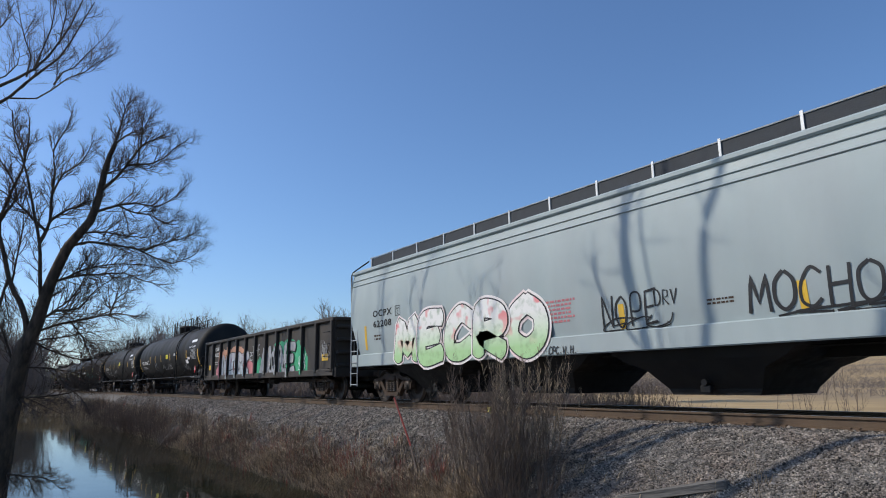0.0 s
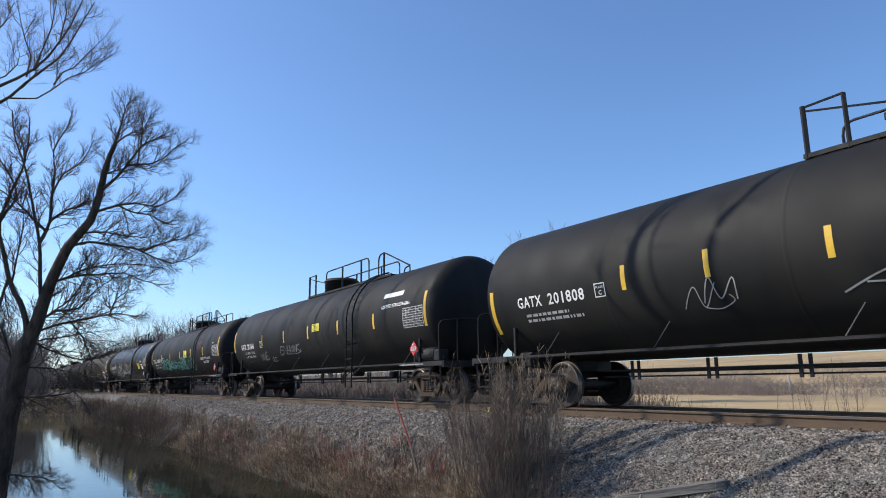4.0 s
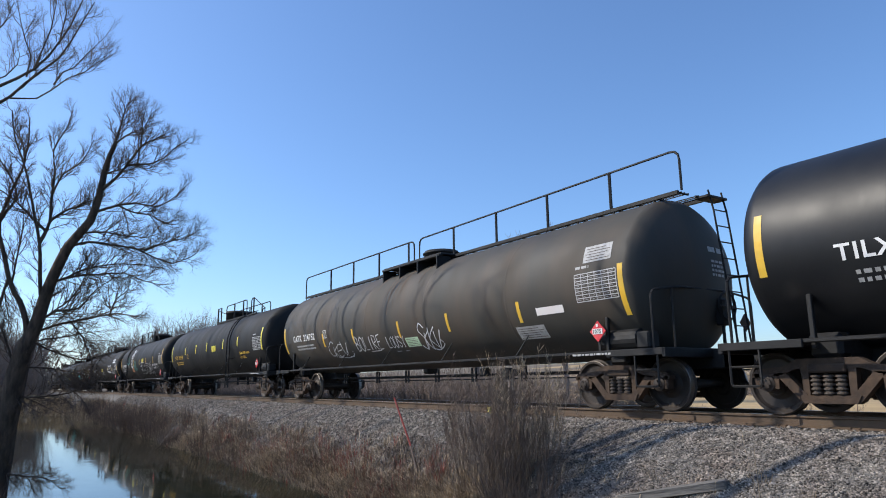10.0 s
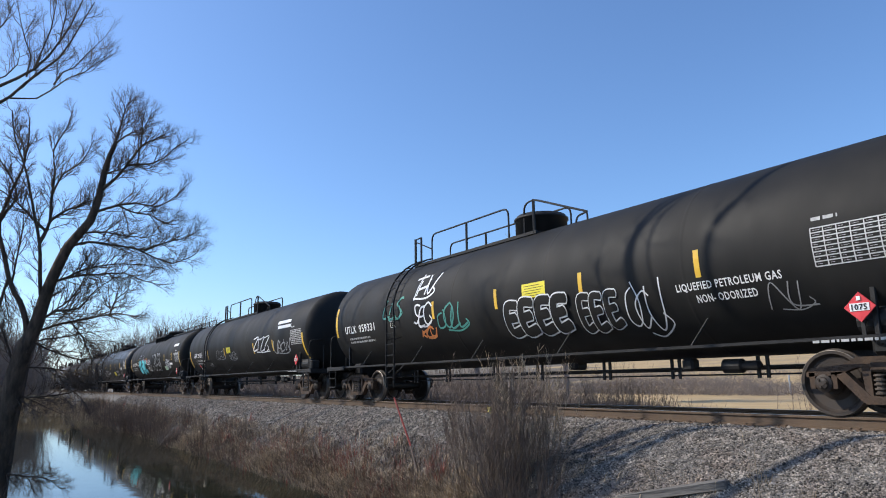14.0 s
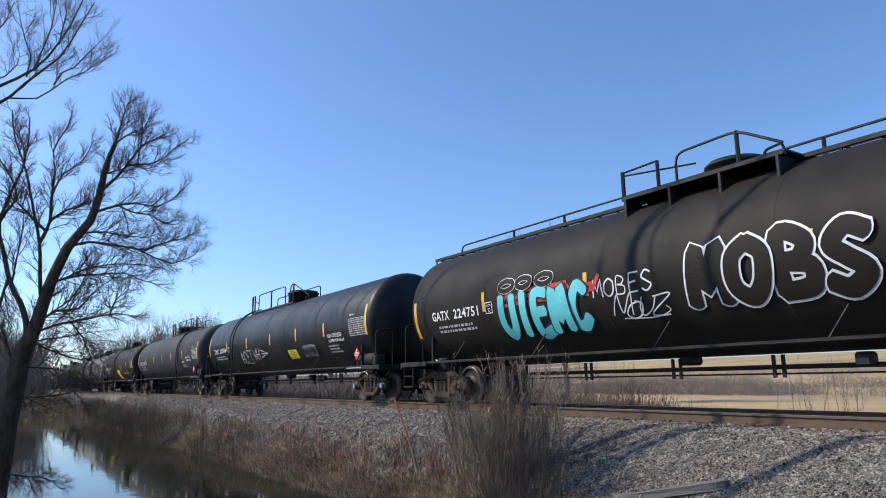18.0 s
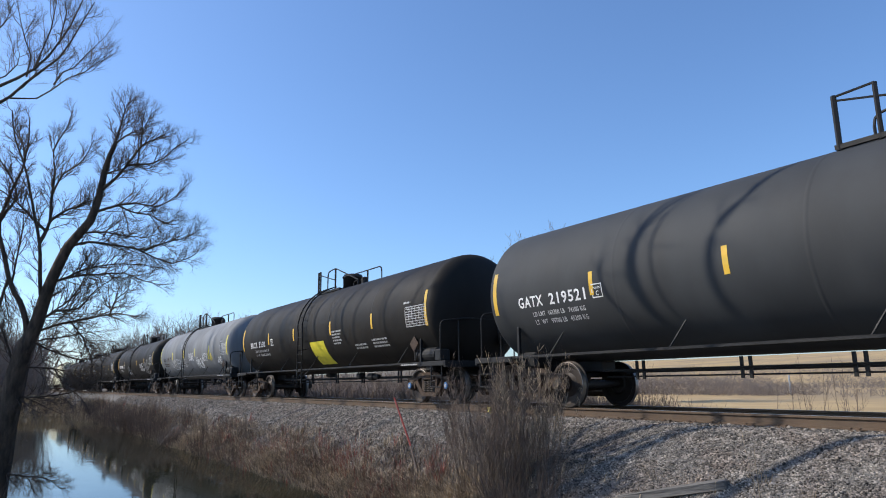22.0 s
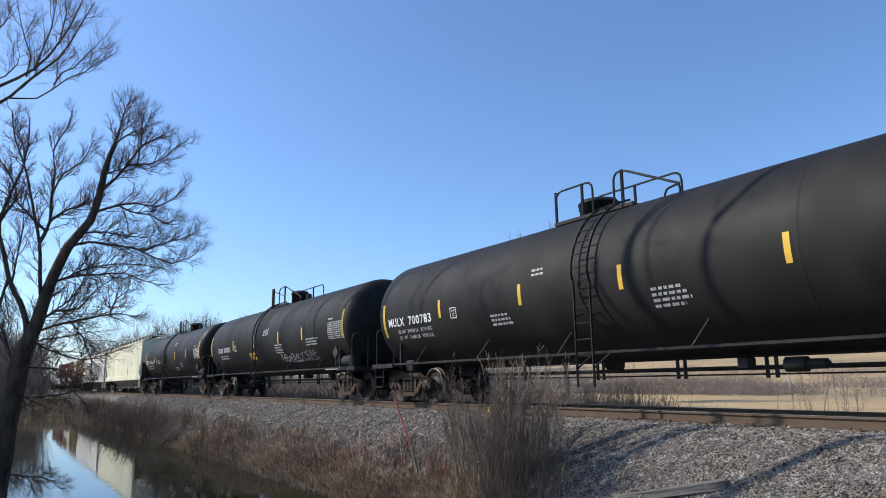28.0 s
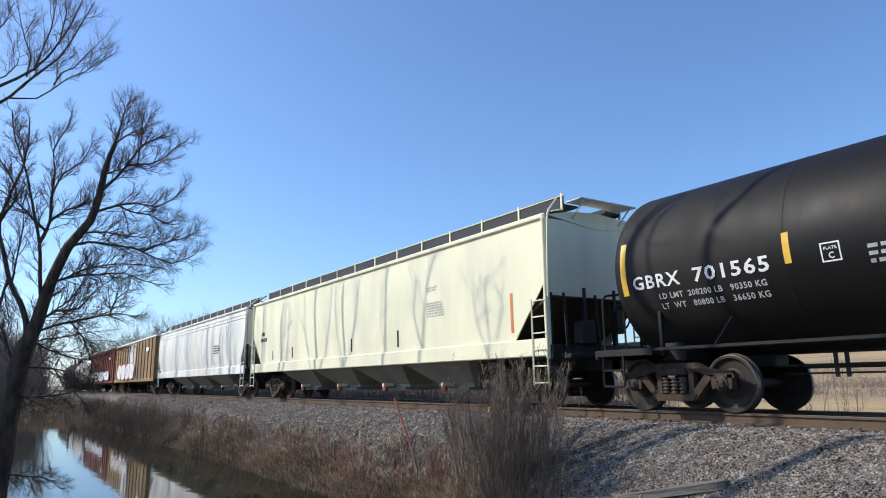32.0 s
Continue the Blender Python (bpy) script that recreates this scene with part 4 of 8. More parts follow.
def tank_car(spec):
    """One tank car. L and R: where its end stripes are at the start of the clip."""
    hs = (spec["R"] - spec["L"]) / 2            # half the way between the end stripes
    x0 = (spec["R"] + spec["L"]) / 2
    r, zc = spec.get("r", TANK_R), spec.get("zc", TANK_Z)
    hc = hs + 0.08 + spec.get("head", 0.0)
    half = hs + 1.42
    tc = hs - 0.55 + spec.get("tc", 0.0)
    kind = spec["kind"]
    car = start_car("tank_car", spec["label"], x0, "tank car")
    skin = tank_skin(r, zc)
    key = spec["paint"]
    shell = child("tank_shell", tank_mesh(hc, r, zc, key), car)
    underframe(car, hc, half, tc, r, zc, spec["seed"])
    add_truck(car, tc, x0, M_BLUECAP if spec.get("caps") else None)
    add_truck(car, -tc, x0)
    add_ends(car, half, hc)
    end_platform(car, 1, hc, half, True, r, zc)
    end_platform(car, -1, hc, half, False, r, zc)
    top = zc + r + 0.02
    deck_z, side = zc + 1.43 * r / TANK_R, -0.6
    if kind == "A":                 # dome near the middle, long walkway ahead of it
        grating(car, -1.75, 4.9, deck_z)
        end_frame(car, -1.69, -1.08, -0.1, deck_z, side)
        railing(car, -0.1, 3.36, deck_z, side, (1.31, 2.79))
        sloped_rail(car, 4.04, 4.40, 6.02, deck_z, side)
        railing(car, -1.7, 3.3, deck_z, -side, (0, 2))
        ladder(car, 3.84, r, zc, top)
        dome(car, -0.05, top, *spec.get("dome", (0.62, 0.44)))
    elif kind == "E":               # like A, with a longer main railing
        grating(car, -1.66, 5.25, deck_z)
        end_frame(car, -1.60, -1.03, -0.05, deck_z, side)
        railing(car, -0.05, 3.95, deck_z, side, (0.46, 1.93, 3.26))
        sloped_rail(car, 4.60, 4.75, 6.40, deck_z, side)
        railing(car, -1.6, 3.3, deck_z, -side, (0, 2))
        ladder(car, 4.40, r, zc, top)
        dome(car, -0.08, top, 0.55, 0.45)
    elif kind == "B":               # the long walkway behind the dome
        grating(car, -4.9, 0.5, deck_z)
        end_frame(car, -4.85, -4.53, -3.95, deck_z, side)
        railing(car, -3.95, -0.5, deck_z, side, (-2.26,))
        sloped_rail(car, 0.08, 0.42, 2.1, deck_z, side)
        railing(car, -4.8, 0.4, deck_z, -side, (-3, -1.2))
        ladder(car, -4.75, r, zc, top)
        dome(car, 0.0, top, 0.62, 0.44)
    elif kind == "F":               # manway behind the ladder, between two railings
        grating(car, -1.25, 0.95, deck_z)
        railing(car, -1.2, -0.1, deck_z, side, (-1.2, -0.4), 0.72)
        sloped_rail(car, 0.48, 0.7, 2.03, deck_z, side, 0.74)
        railing(car, -1.2, 1.2, deck_z, -side, (0.0,))
        ladder(car, 0.24, r, zc, top)
        dome(car, -0.5, top, 0.42, 0.36, "manway")
    elif kind == "C":               # walkway and railing over the whole length
        grating(car, -hc - 0.5, hc + 0.5, top - 0.02, 0.9)
        y = -0.45 if spec.get("near_rail") else 0.45
        hr = 0.78 if spec.get("near_rail") else 0.5
        railing(car, -hc - 0.5, -0.5, top, y, [-hc + 1.9 * k for k in range(1, 5)], hr)
        railing(car, -0.2, hc + 0.58, top, y, [1.6 + 1.9 * k for k in range(0, 4)], hr)
        bm = bmesh.new()
        for s in (-1, 1):
            box(bm, (0.1, s * 0.95, top - 0.05), (3.2, 0.12, 0.06), 0.01)
            for k in range(4):
                box(bm, (-1.4 + k, s * 0.8, top - 0.25), (0.06, 0.45, 0.4), 0.01)
        box(bm, (0.1, 0, top), (3.2, 1.9, 0.05), 0.01)
        part("dome_platform", bm, M_STEEL, car)
        if not spec.get("near_rail"):
            end_frame(car, -1.52, -0.7, 0.1, top + 0.02, -0.9, 0.5)
            sloped_rail(car, -0.3, 0.9, 1.65, top + 0.02, -0.9, 0.55)
        dome(car, 0.3, top)
        bm = bmesh.new()
        for y in (0.28, 0.68):
            pipe(bm, [(hc + 0.62, y, top + 0.1), (hc + 0.7, y, top - 0.3), (hc + 0.95, y, 1.05)], 0.02)
        for k in range(9):
            u = k / 8
            rod(bm, (hc + 0.7 + 0.23 * u, 0.28, top - 0.3 - u * (top - 1.45)), (hc + 0.7 + 0.23 * u, 0.68, top - 0.3 - u * (top - 1.45)), 0.013, 5)
        box(bm, (hc + 0.55, 0.45, top - 0.04), (0.3, 0.6, 0.05), 0.01)
        part("end_ladder", bm, M_STEEL, car)
    else:                           # D: short platform round the manway
        grating(car, -1.56, 0.4, deck_z)
        end_frame(car, -1.52, -1.34, -0.1, deck_z, side, 0.82)
        sloped_rail(car, -0.67, 0.0, 1.85, deck_z, side)
        railing(car, -1.3, 1.3, deck_z, -side, (0.2,))
        ladder(car, -0.88, r, zc, top)
        dome(car, 0.2, top, 0.35, 0.46, "manway")
        bm = bmesh.new()
        lathe(bm, [(top, 0.12), (top + 0.25, 0.12), (top + 0.3, 0.05)], "Z", 12, (0.95, 0.1, 0))
        part("valve", bm, M_STEEL, car)
    for x, w, drop in spec.get("rust", ()):        # stains run down from the dome
        bm, n = bmesh.new(), 7
        rows = [(x - w * (0.5 - 0.06 * k), x + w * (0.5 - 0.05 * k), zc + 0.88 * r - drop * k / n) for k in range(n + 1)]
        for p, q in zip(rows, rows[1:]):
            bm.faces.new([bm.verts.new(skin(u, v, 0.004)) for u, v in ((p[0], p[2]), (q[0], q[2]), (q[1], q[2]), (p[1], p[2]))])
        bmesh.ops.remove_doubles(bm, verts=bm.verts, dist=0.0005)
        part("rust_streak", bm, M_STREAK, car, "faint rusty streak")
    # sheeting, lettering, placards
    stripe = spec.get("stripe", M_YELLOW)
    for s in (-1, 1):
        bm = bmesh.new()
        dz = spec.get("stripe_z", 0.0)
        patch(bm, skin, s * hs - 0.06, s * hs + 0.06, zc - 0.45 + dz, zc + 0.47 + dz)
        part("reflective_stripe", bm, stripe, car, "yellow reflective stripe")
    for x in spec["ticks"]:
        bm = bmesh.new()
        up = spec.get("tick_z", 0.0)
        patch(bm, skin, x - 0.05, x + 0.05, zc - 0.32 + up, zc + 0.12 + up)
        part("reflective_stripe", bm, stripe, car, "yellow reflective stripe")
    tm = spec.get("text", M_WHITE)
    if spec.get("number"):
        nv, x, wide = zc - 0.37 + spec.get("text_z", 0.0), -hs + spec.get("at", 0.87), spec.get("wide", 1.0)
        if spec.get("code"):
            lettering(car, skin, spec["code"], x, nv, 0.22, tm, 1.0, "reporting_mark", "painted reporting mark", 0.76 * wide)
        else:
            bars(car, skin, x, nv, 0.22, 4, tm, "reporting_mark", "painted reporting mark", spec["seed"], 0.3)
        if spec["number"] == "illegible":
            bars(car, skin, x + 0.95, nv, 0.22, 4, tm, "car_number", "painted car number", spec["seed"], 0.3)
        else:
            lettering(car, skin, spec["number"], x + 0.95 * wide, nv, 0.22, tm, 1.0, "car_number", "painted car number", 0.168 * wide * len(spec["number"]))
        dull = M_GREYTEXT if tm is M_WHITE else tm
        if spec.get("load"):
            for k, text in enumerate(spec["load"]):
                lettering(car, skin, text, x + 0.38 * wide, nv - 0.2 - 0.16 * k, 0.09, M_STENCIL, 1.0, "load_line", "small stencilled load limit", 1.5 * wide)
        else:
            fine_print(car, skin, x + 0.2, nv - 0.2, 1.7, 2, 0.055, dull, spec["seed"])
        square_frame(car, skin, -hs + spec.get("plate", 3.1), zc - 0.38, 0.26, tm)
    if spec.get("table", True):
        test_table(car, skin, hs - 1.14 + spec.get("table_at", 0.0), zc - 0.42, 1.04, 0.52, M_STENCIL, spec["seed"])
        fine_print(car, skin, hs - 1.12, zc + 0.2, 0.4, 1, 0.05, M_GREYTEXT, 5)
    for text, u, w, dz, size in spec.get("words", ()):
        lettering(car, skin, text, u, zc + dz, size, tm, 1.0, fit=w)
    head_skin = head_paint(hc, r, zc)      # small marks on the leading head
    fine_print(car, head_skin, 0.25, zc + 0.45, 0.75, 1, 0.10, M_GREYTEXT, spec["seed"] + 7)
    fine_print(car, head_skin, 0.3, zc + 0.25, 0.6, 4, 0.045, M_GREYTEXT, spec["seed"] + 8)
    if spec.get("head_tag"):
        scribble(car, head_skin, -0.95, 0.1, zc - 0.15, zc + 0.5, 77, S_FAINT, 0.03, "YONG", False)
    for x, dz, w, rows in spec.get("print", ()):
        fine_print(car, skin, x, zc + dz, w, rows, 0.05, M_GREYTEXT, spec["seed"] + 3)
    for x, dz, w, h, mat, label in spec.get("panels", ()):
        bm = bmesh.new()
        patch(bm, skin, x, x + w, zc + dz, zc + dz + h, 0.0, 0.007)
        pn = part("panel", bm, mat, car, label)
        if 0.2 < h < 0.6:
            bm = bmesh.new()
            for k in range(5):
                patch(bm, skin, x + 0.05 + 0.04 * (k % 2), x + w * (0.94 - 0.08 * (k * 2 % 3)), zc + dz + h * (0.12 + 0.17 * k), zc + dz + h * (0.155 + 0.17 * k), 0, 0.010)
            tagged(part("fine_print", bm, M_TRUCK, pn), kind="stuff")
    if spec.get("gas", True):
        placard(car, hs - 0.68, -1.42, 1.42)
        placard(car, half - 0.62, 0.9, 1.55, 0.24, M_TRUCK, False, 90)
    else:
        placard(car, hs - 0.78, -1.38, 1.55, 0.3, M_TRUCK, False)
    for x0_, x1_, d0, d1, seed, mat, w, n, ang in spec.get("scrawls", ()):
        scribble(car, skin, x0_, x1_, zc + d0, zc + d1, seed, mat, w, n, ang)
    if spec.get("arrow"):
        a, b, dz = spec["arrow"]
        bm = bmesh.new()
        ribbon(bm, skin, [(a, zc + dz + 0.16), (b, zc + dz), (a, zc + dz - 0.14)], 0.04)
        ribbon(bm, skin, [(a + 0.1, zc + dz), (b, zc + dz)], 0.035, 0.0085)
        part("scrawl", bm, S_WHITE, car, "white sprayed arrow")
    for args in spec.get("pieces", ()):
        a, b, d0, d1, seed, n, fill, edge_mat, w = args
        word = n if isinstance(n, str) else "".join(random.Random(seed).choice("AEMNORSUV") for _ in range(n))
        if fill:
            fat_word(car, skin, word, a, b, zc + d0, zc + d1, seed, fill, ((w * 1.6, edge_mat),), 0.36)
        else:
            fat_word(car, skin, word, a, b, zc + d0, zc + d1, seed, spec["paint"], ((w * 1.5, edge_mat),), 0.34)
    fine_print(car, flat_skin(1.486), hs - 1.3, 0.985, 1.2, 1, 0.035, M_GREYTEXT, spec["seed"] + 20)     # wording along the deck edge
    return car
# ---- hoppers, gondola, boxcars ----
P_STEELBLUE = paint("pale_blue_grey_paint", (0.325, 0.385, 0.385), (0.385, 0.44, 0.435), (0.5, 0.65), (0.30, 0.32, 0.33), 0.5)
P_CREAM = paint("cream_paint", (0.74, 0.71, 0.49), (0.81, 0.78, 0.56), (0.5, 0.65), (0.50, 0.48, 0.40), 0.5)
P_CHALK = paint("chalky_white_paint", (0.68, 0.67, 0.60), (0.78, 0.77, 0.70), (0.55, 0.7), (0.40, 0.39, 0.36), 0.6)
P_DARKCREAM = paint("dark_cream_paint", (0.20, 0.195, 0.16), (0.28, 0.27, 0.225), (0.6, 0.8), (0.13, 0.12, 0.10), 0.7)
P_GONDOLA = paint("sooty_gondola_paint", (0.030, 0.026, 0.022), (0.050, 0.043, 0.036), (0.6, 0.8), (0.075, 0.055, 0.04), 0.6)
P_TAN = paint("tan_boxcar_paint", (0.27, 0.17, 0.075), (0.36, 0.235, 0.11), (0.6, 0.8), (0.26, 0.15, 0.07), 0.6)
P_REDBOX = paint("oxide_red_paint", (0.17, 0.03, 0.022), (0.23, 0.05, 0.033), (0.6, 0.8), (0.14, 0.05, 0.035), 0.6)
M_MESH = material("dark_walkway_mesh", (0.024, 0.028, 0.034), (0.042, 0.047, 0.054), 6, (0.6, 0.8), 0.0, 0.2, gloss=0.3)
M_LIGHTSTEEL = material("galvanised_steel", (0.42, 0.43, 0.43), (0.55, 0.56, 0.56), 6, (0.4, 0.6), 0.5, 0.1)
S_MINT = material("mint_spray", (0.45, 0.62, 0.40), (0.62, 0.78, 0.55), 2.5, (0.5, 0.7), 0, 0)
S_CREAMW = material("white_pink_spray", (0.80, 0.72, 0.70), (0.86, 0.84, 0.80), 1.6, (0.5, 0.7), 0, 0, dirt=(0.80, 0.42, 0.42), dirt_scale=1.2)
S_SILVER = material("silver_spray", (0.34, 0.34, 0.35), (0.46, 0.46, 0.47), 5.0, (0.4, 0.6), 0.3, 0, dirt=(0.17, 0.17, 0.18), dirt_scale=2.6, dirt_amount=0.8)
S_PINK = material("pink_spray", (0.45, 0.13, 0.16), (0.58, 0.22, 0.22), 2.0, (0.6, 0.8), 0, 0)
S_GREEN = material("green_spray", (0.03, 0.30, 0.14), (0.05, 0.40, 0.20), 2.0, (0.6, 0.8), 0, 0)
S_PEACH = material("peach_spray", (0.50, 0.22, 0.14), (0.55, 0.30, 0.18), 2.0, (0.6, 0.8), 0, 0)


def faded_spray(name, low, high, z0, z1, spot=None):
    """A spray that fades from one colour at the bottom to another at the top, with blotches."""
    m = material(name, low, low, 2.0, (0.5, 0.7), 0, 0)
    n, l = m.node_tree.nodes, m.node_tree.links
    sep = n.new("ShaderNodeSeparateXYZ")
    l.new(n["Texture Coordinate"].outputs["Object"], sep.inputs[0])
    up = n.new("ShaderNodeMapRange")
    l.new(sep.outputs[2], up.inputs[0])
    up.inputs[1].default_value, up.inputs[2].default_value = z0, z1
    mix = n.new("ShaderNodeMix")
    mix.data_type = "RGBA"
    l.new(up.outputs[0], mix.inputs[0])
    mix.inputs[6].default_value, mix.inputs[7].default_value = (*low, 1), (*high, 1)
    col = mix.outputs[2]
    grime = n.new("ShaderNodeTexNoise")
    grime.inputs["Scale"].default_value, grime.inputs["Detail"].default_value = 4.5, 8
    l.new(n["Texture Coordinate"].outputs["Object"], grime.inputs["Vector"])
    thin = n.new("ShaderNodeMapRange")
    l.new(grime.outputs[0], thin.inputs[0])
    thin.inputs[1].default_value, thin.inputs[2].default_value, thin.inputs[4].default_value = 0.5, 0.8, 0.75
    worn = n.new("ShaderNodeMix")
    worn.data_type = "RGBA"
    l.new(thin.outputs[0], worn.inputs[0]), l.new(col, worn.inputs[6])
    worn.inputs[7].default_value = (low[0] * 0.45, low[1] * 0.45, low[2] * 0.45, 1)
    col = worn.outputs[2]
    if spot:
        tex = n.new("ShaderNodeTexNoise")
        tex.inputs["Scale"].default_value = 1.8
        l.new(n["Texture Coordinate"].outputs["Object"], tex.inputs["Vector"])
        ramp = n.new("ShaderNodeMapRange")
        l.new(tex.outputs[0], ramp.inputs[0])
        ramp.inputs[1].default_value, ramp.inputs[2].default_value = 0.56, 0.62
        mul = n.new("ShaderNodeMath")
        mul.operation = "MULTIPLY"
        l.new(ramp.outputs[0], mul.inputs[0]), l.new(up.outputs[0], mul.inputs[1])
        top = n.new("ShaderNodeMix")
        top.data_type = "RGBA"
        l.new(mul.outputs[0], top.inputs[0]), l.new(col, top.inputs[6])
        top.inputs[7].default_value = (*spot, 1)
        col = top.outputs[2]
    l.new(col, n["Principled BSDF"].inputs["Base Color"])
    return m


S_MINTFADE = faded_spray("mint_to_white_spray", (0.40, 0.62, 0.30), (0.86, 0.84, 0.80), 1.25, 1.95, (0.80, 0.30, 0.30))
S_SILVERFADE = faded_spray("silver_blue_spray", (0.34, 0.40, 0.43), (0.45, 0.44, 0.46), 1.0, 1.8, (0.30, 0.16, 0.20))
S_TEAL = material("teal_spray", (0.05, 0.22, 0.19), (0.09, 0.32, 0.27), 4.0, (0.6, 0.8), 0, 0)
S_CYAN = material("cyan_spray", (0.10, 0.55, 0.60), (0.16, 0.65, 0.70), 2.0, (0.5, 0.7), 0, 0)
S_CRIMSON = material("crimson_spray", (0.50, 0.02, 0.03), (0.60, 0.04, 0.05), 2.0, (0.5, 0.7), 0, 0)
S_BLACK = material("black_spray", (0.012, 0.012, 0.014), (0.02, 0.02, 0.022), 2.0, (0.5, 0.7), 0, 0)
S_WHITE = material("white_spray", (0.62, 0.62, 0.62), (0.80, 0.80, 0.80), 7.0, (0.5, 0.7), 0, 0)
S_FAINT = material("thin_white_spray", (0.22, 0.22, 0.22), (0.38, 0.38, 0.38), 6.0, (0.6, 0.8), 0, 0)
S_ROSE = material("rose_chalk", (0.32, 0.17, 0.17), (0.42, 0.24, 0.23), 6.0, (0.7, 0.9), 0, 0)
S_DULL = material("dull_brown_chalk", (0.10, 0.055, 0.04), (0.16, 0.09, 0.065), 6.0, (0.7, 0.9), 0, 0)
S_ORANGE = material("orange_spray", (0.55, 0.16, 0.04), (0.65, 0.25, 0.08), 4.0, (0.6, 0.8), 0, 0)


def bow_skin(y, z0, z1, bow):
    def skin(u, v, e=0.005):
        q = max(0.0, min(1.0, (v - z0) / (z1 - z0)))
        return Vector((u, -(y + bow * math.sin(math.pi * q) ** 0.7 + e), v))
    return skin


def hopper_car(spec):
    h = (spec["R"] - spec["L"]) / 2
    x0 = (spec["R"] + spec["L"]) / 2
    half, tc = h + 0.62, h - 1.75
    key, bow = spec["paint"], spec.get("bow", 0.0)
    z0, z1, zr = 1.38, 3.84, 4.12
    car = start_car("covered_hopper_car", spec["label"], x0, "hopper car")
    skin = bow_skin(1.46, z0, z1, bow)
    cut = spec.get("cut", 0.75)
    for s in (-1, 1):               # side sheets, cut away at both ends
        bm = bmesh.new()
        n = 10
        rows = []
        for j in range(n + 1):
            v = z0 + (z1 - z0) * j / n
            ins = h - 0.02 - max(0.0, cut * (1 - (v - z0) / 1.1)) if spec.get("corner_post") is None else h - 0.02 - max(0.0, cut * (1 - (v - z0 - 0.3) / 0.9))
            p = skin(0, v, 0)
            rows.append([bm.verts.new((u, p.y if s < 0 else -p.y, v)) for u in [-ins + 2 * ins * k / 12 for k in range(13)]])
        for a, b in zip(rows, rows[1:]):
            for k in range(12):
                bm.faces.new((a[k], a[k + 1], b[k + 1], b[k]))
        ext = bmesh.ops.extrude_face_region(bm, geom=bm.faces[:])
        for v in ext["geom"]:
            if isinstance(v, bmesh.types.BMVert):
                v.co.y += 0.03 if s < 0 else -0.03
        bmesh.ops.recalc_face_normals(bm, faces=bm.faces)
        bmesh.ops.split_edges(bm, edges=[e for e in bm.edges if len(e.link_faces) == 2 and e.calc_face_angle() > 0.7])
        part("side_sheet", bm, key, car, "", True)
        bm = bmesh.new()
        box(bm, (0, s * 1.47, 1.20), (2 * h, 0.09, 0.36), 0.02)
        part("side_sill", bm, key, car)
        bm = bmesh.new()
        box(bm, (0, s * 1.47, z1 + 0.05), (2 * h - 0.02, 0.10, 0.12), 0.03)
        if not spec.get("plain_top"):
          box(bm, (0, -s * skin(0, z1 - 0.2, 0).y, z1 - 0.2), (2 * h - 0.1, 0.05, 0.03), 0.01)
          box(bm, (0, -s * skin(0, z1 - 0.36, 0).y, z1 - 0.36), (2 * h - 0.1, 0.05, 0.03), 0.01)
        part("top_chord", bm, key, car)
    bm = bmesh.new()                 # roof
    prism_pts = [(-1.42, z1 + 0.08), (-0.75, zr - 0.06), (0, zr), (0.75, zr - 0.06), (1.42, z1 + 0.08), (0, z1 - 0.1)]
    a = [bm.verts.new((-h, y, z)) for y, z in prism_pts]
    b = [bm.verts.new((h, y, z)) for y, z in prism_pts]
    bm.faces.new(a[::-1]), bm.faces.new(b)
    for i in range(6):
        j = (i + 1) % 6
        bm.faces.new((a[i], b[i], b[j], a[j]))
    bmesh.ops.recalc_face_normals(bm, faces=bm.faces)
    part("roof", bm, key, car)
    for s in (-1, 1):
        bm = bmesh.new()
        box(bm, (0, s * 0.86, zr + 0.18), (2 * h - 0.15, 0.03, 0.29))
        box(bm, (0, s * 0.62, zr + 0.10), (2 * h - 0.15, 0.45, 0.03))
        w = part("roof_walkway", bm, M_MESH, car, "dark grated roof walkway")
        bm = bmesh.new()
        n = int(2 * h / 1.36)
        for k in range(n + 1):
            x = -h + 0.1 + (2 * h - 0.2) * k / n
            box(bm, (x, s * 0.885, zr + 0.17), (0.05, 0.03, 0.38))
            rod(bm, (x, s * 0.88, zr), (x, s * 1.2, z1 + 0.2), 0.016, 5)
        rod(bm, (-h, s * 0.885, zr + 0.345), (h, s * 0.885, zr + 0.30), 0.014, 5)
        part("walkway_post", bm, spec.get("posts", M_LIGHTSTEEL), w)
    bm = bmesh.new()                 # hatch row
    for k in range(9):
        x = -h + 1.2 + (2 * h - 2.4) * k / 8
        box(bm, (x, 0, zr + 0.06), (1.5, 0.5, 0.10), 0.03)
    part("hatch_covers", bm, key, car)
    for s in (-1, 1):                # sloped end sheets and end posts
        bm = bmesh.new()
        q = [(s * (h - 0.03), 2.35), (s * (h - 1.9), 1.25), (s * (h - 1.9), 1.15), (s * (h - 0.03), 2.22)]
        prism(bm, q if s < 0 else q[::-1], -1.42, 1.42)
        bmesh.ops.recalc_face_normals(bm, faces=bm.faces)
        # With end_step the dark colour stands in for shade behind the end openings.
        part("end_sheet", bm, M_TRUCK if spec.get("end_step") else key, car)
        bm = bmesh.new()
        box(bm, (s * (h - 0.035), 0, 3.05), (0.03, 2.86, 1.6))
        part("end_panel", bm, key, car)
        bm = bmesh.new()
        for y in (-1.4, -0.45, 0.45, 1.4):
            box(bm, (s * (h - 0.05), y, 1.8), (0.10, 0.09, 1.3 if abs(y) < 1 else 1.0), 0.01)
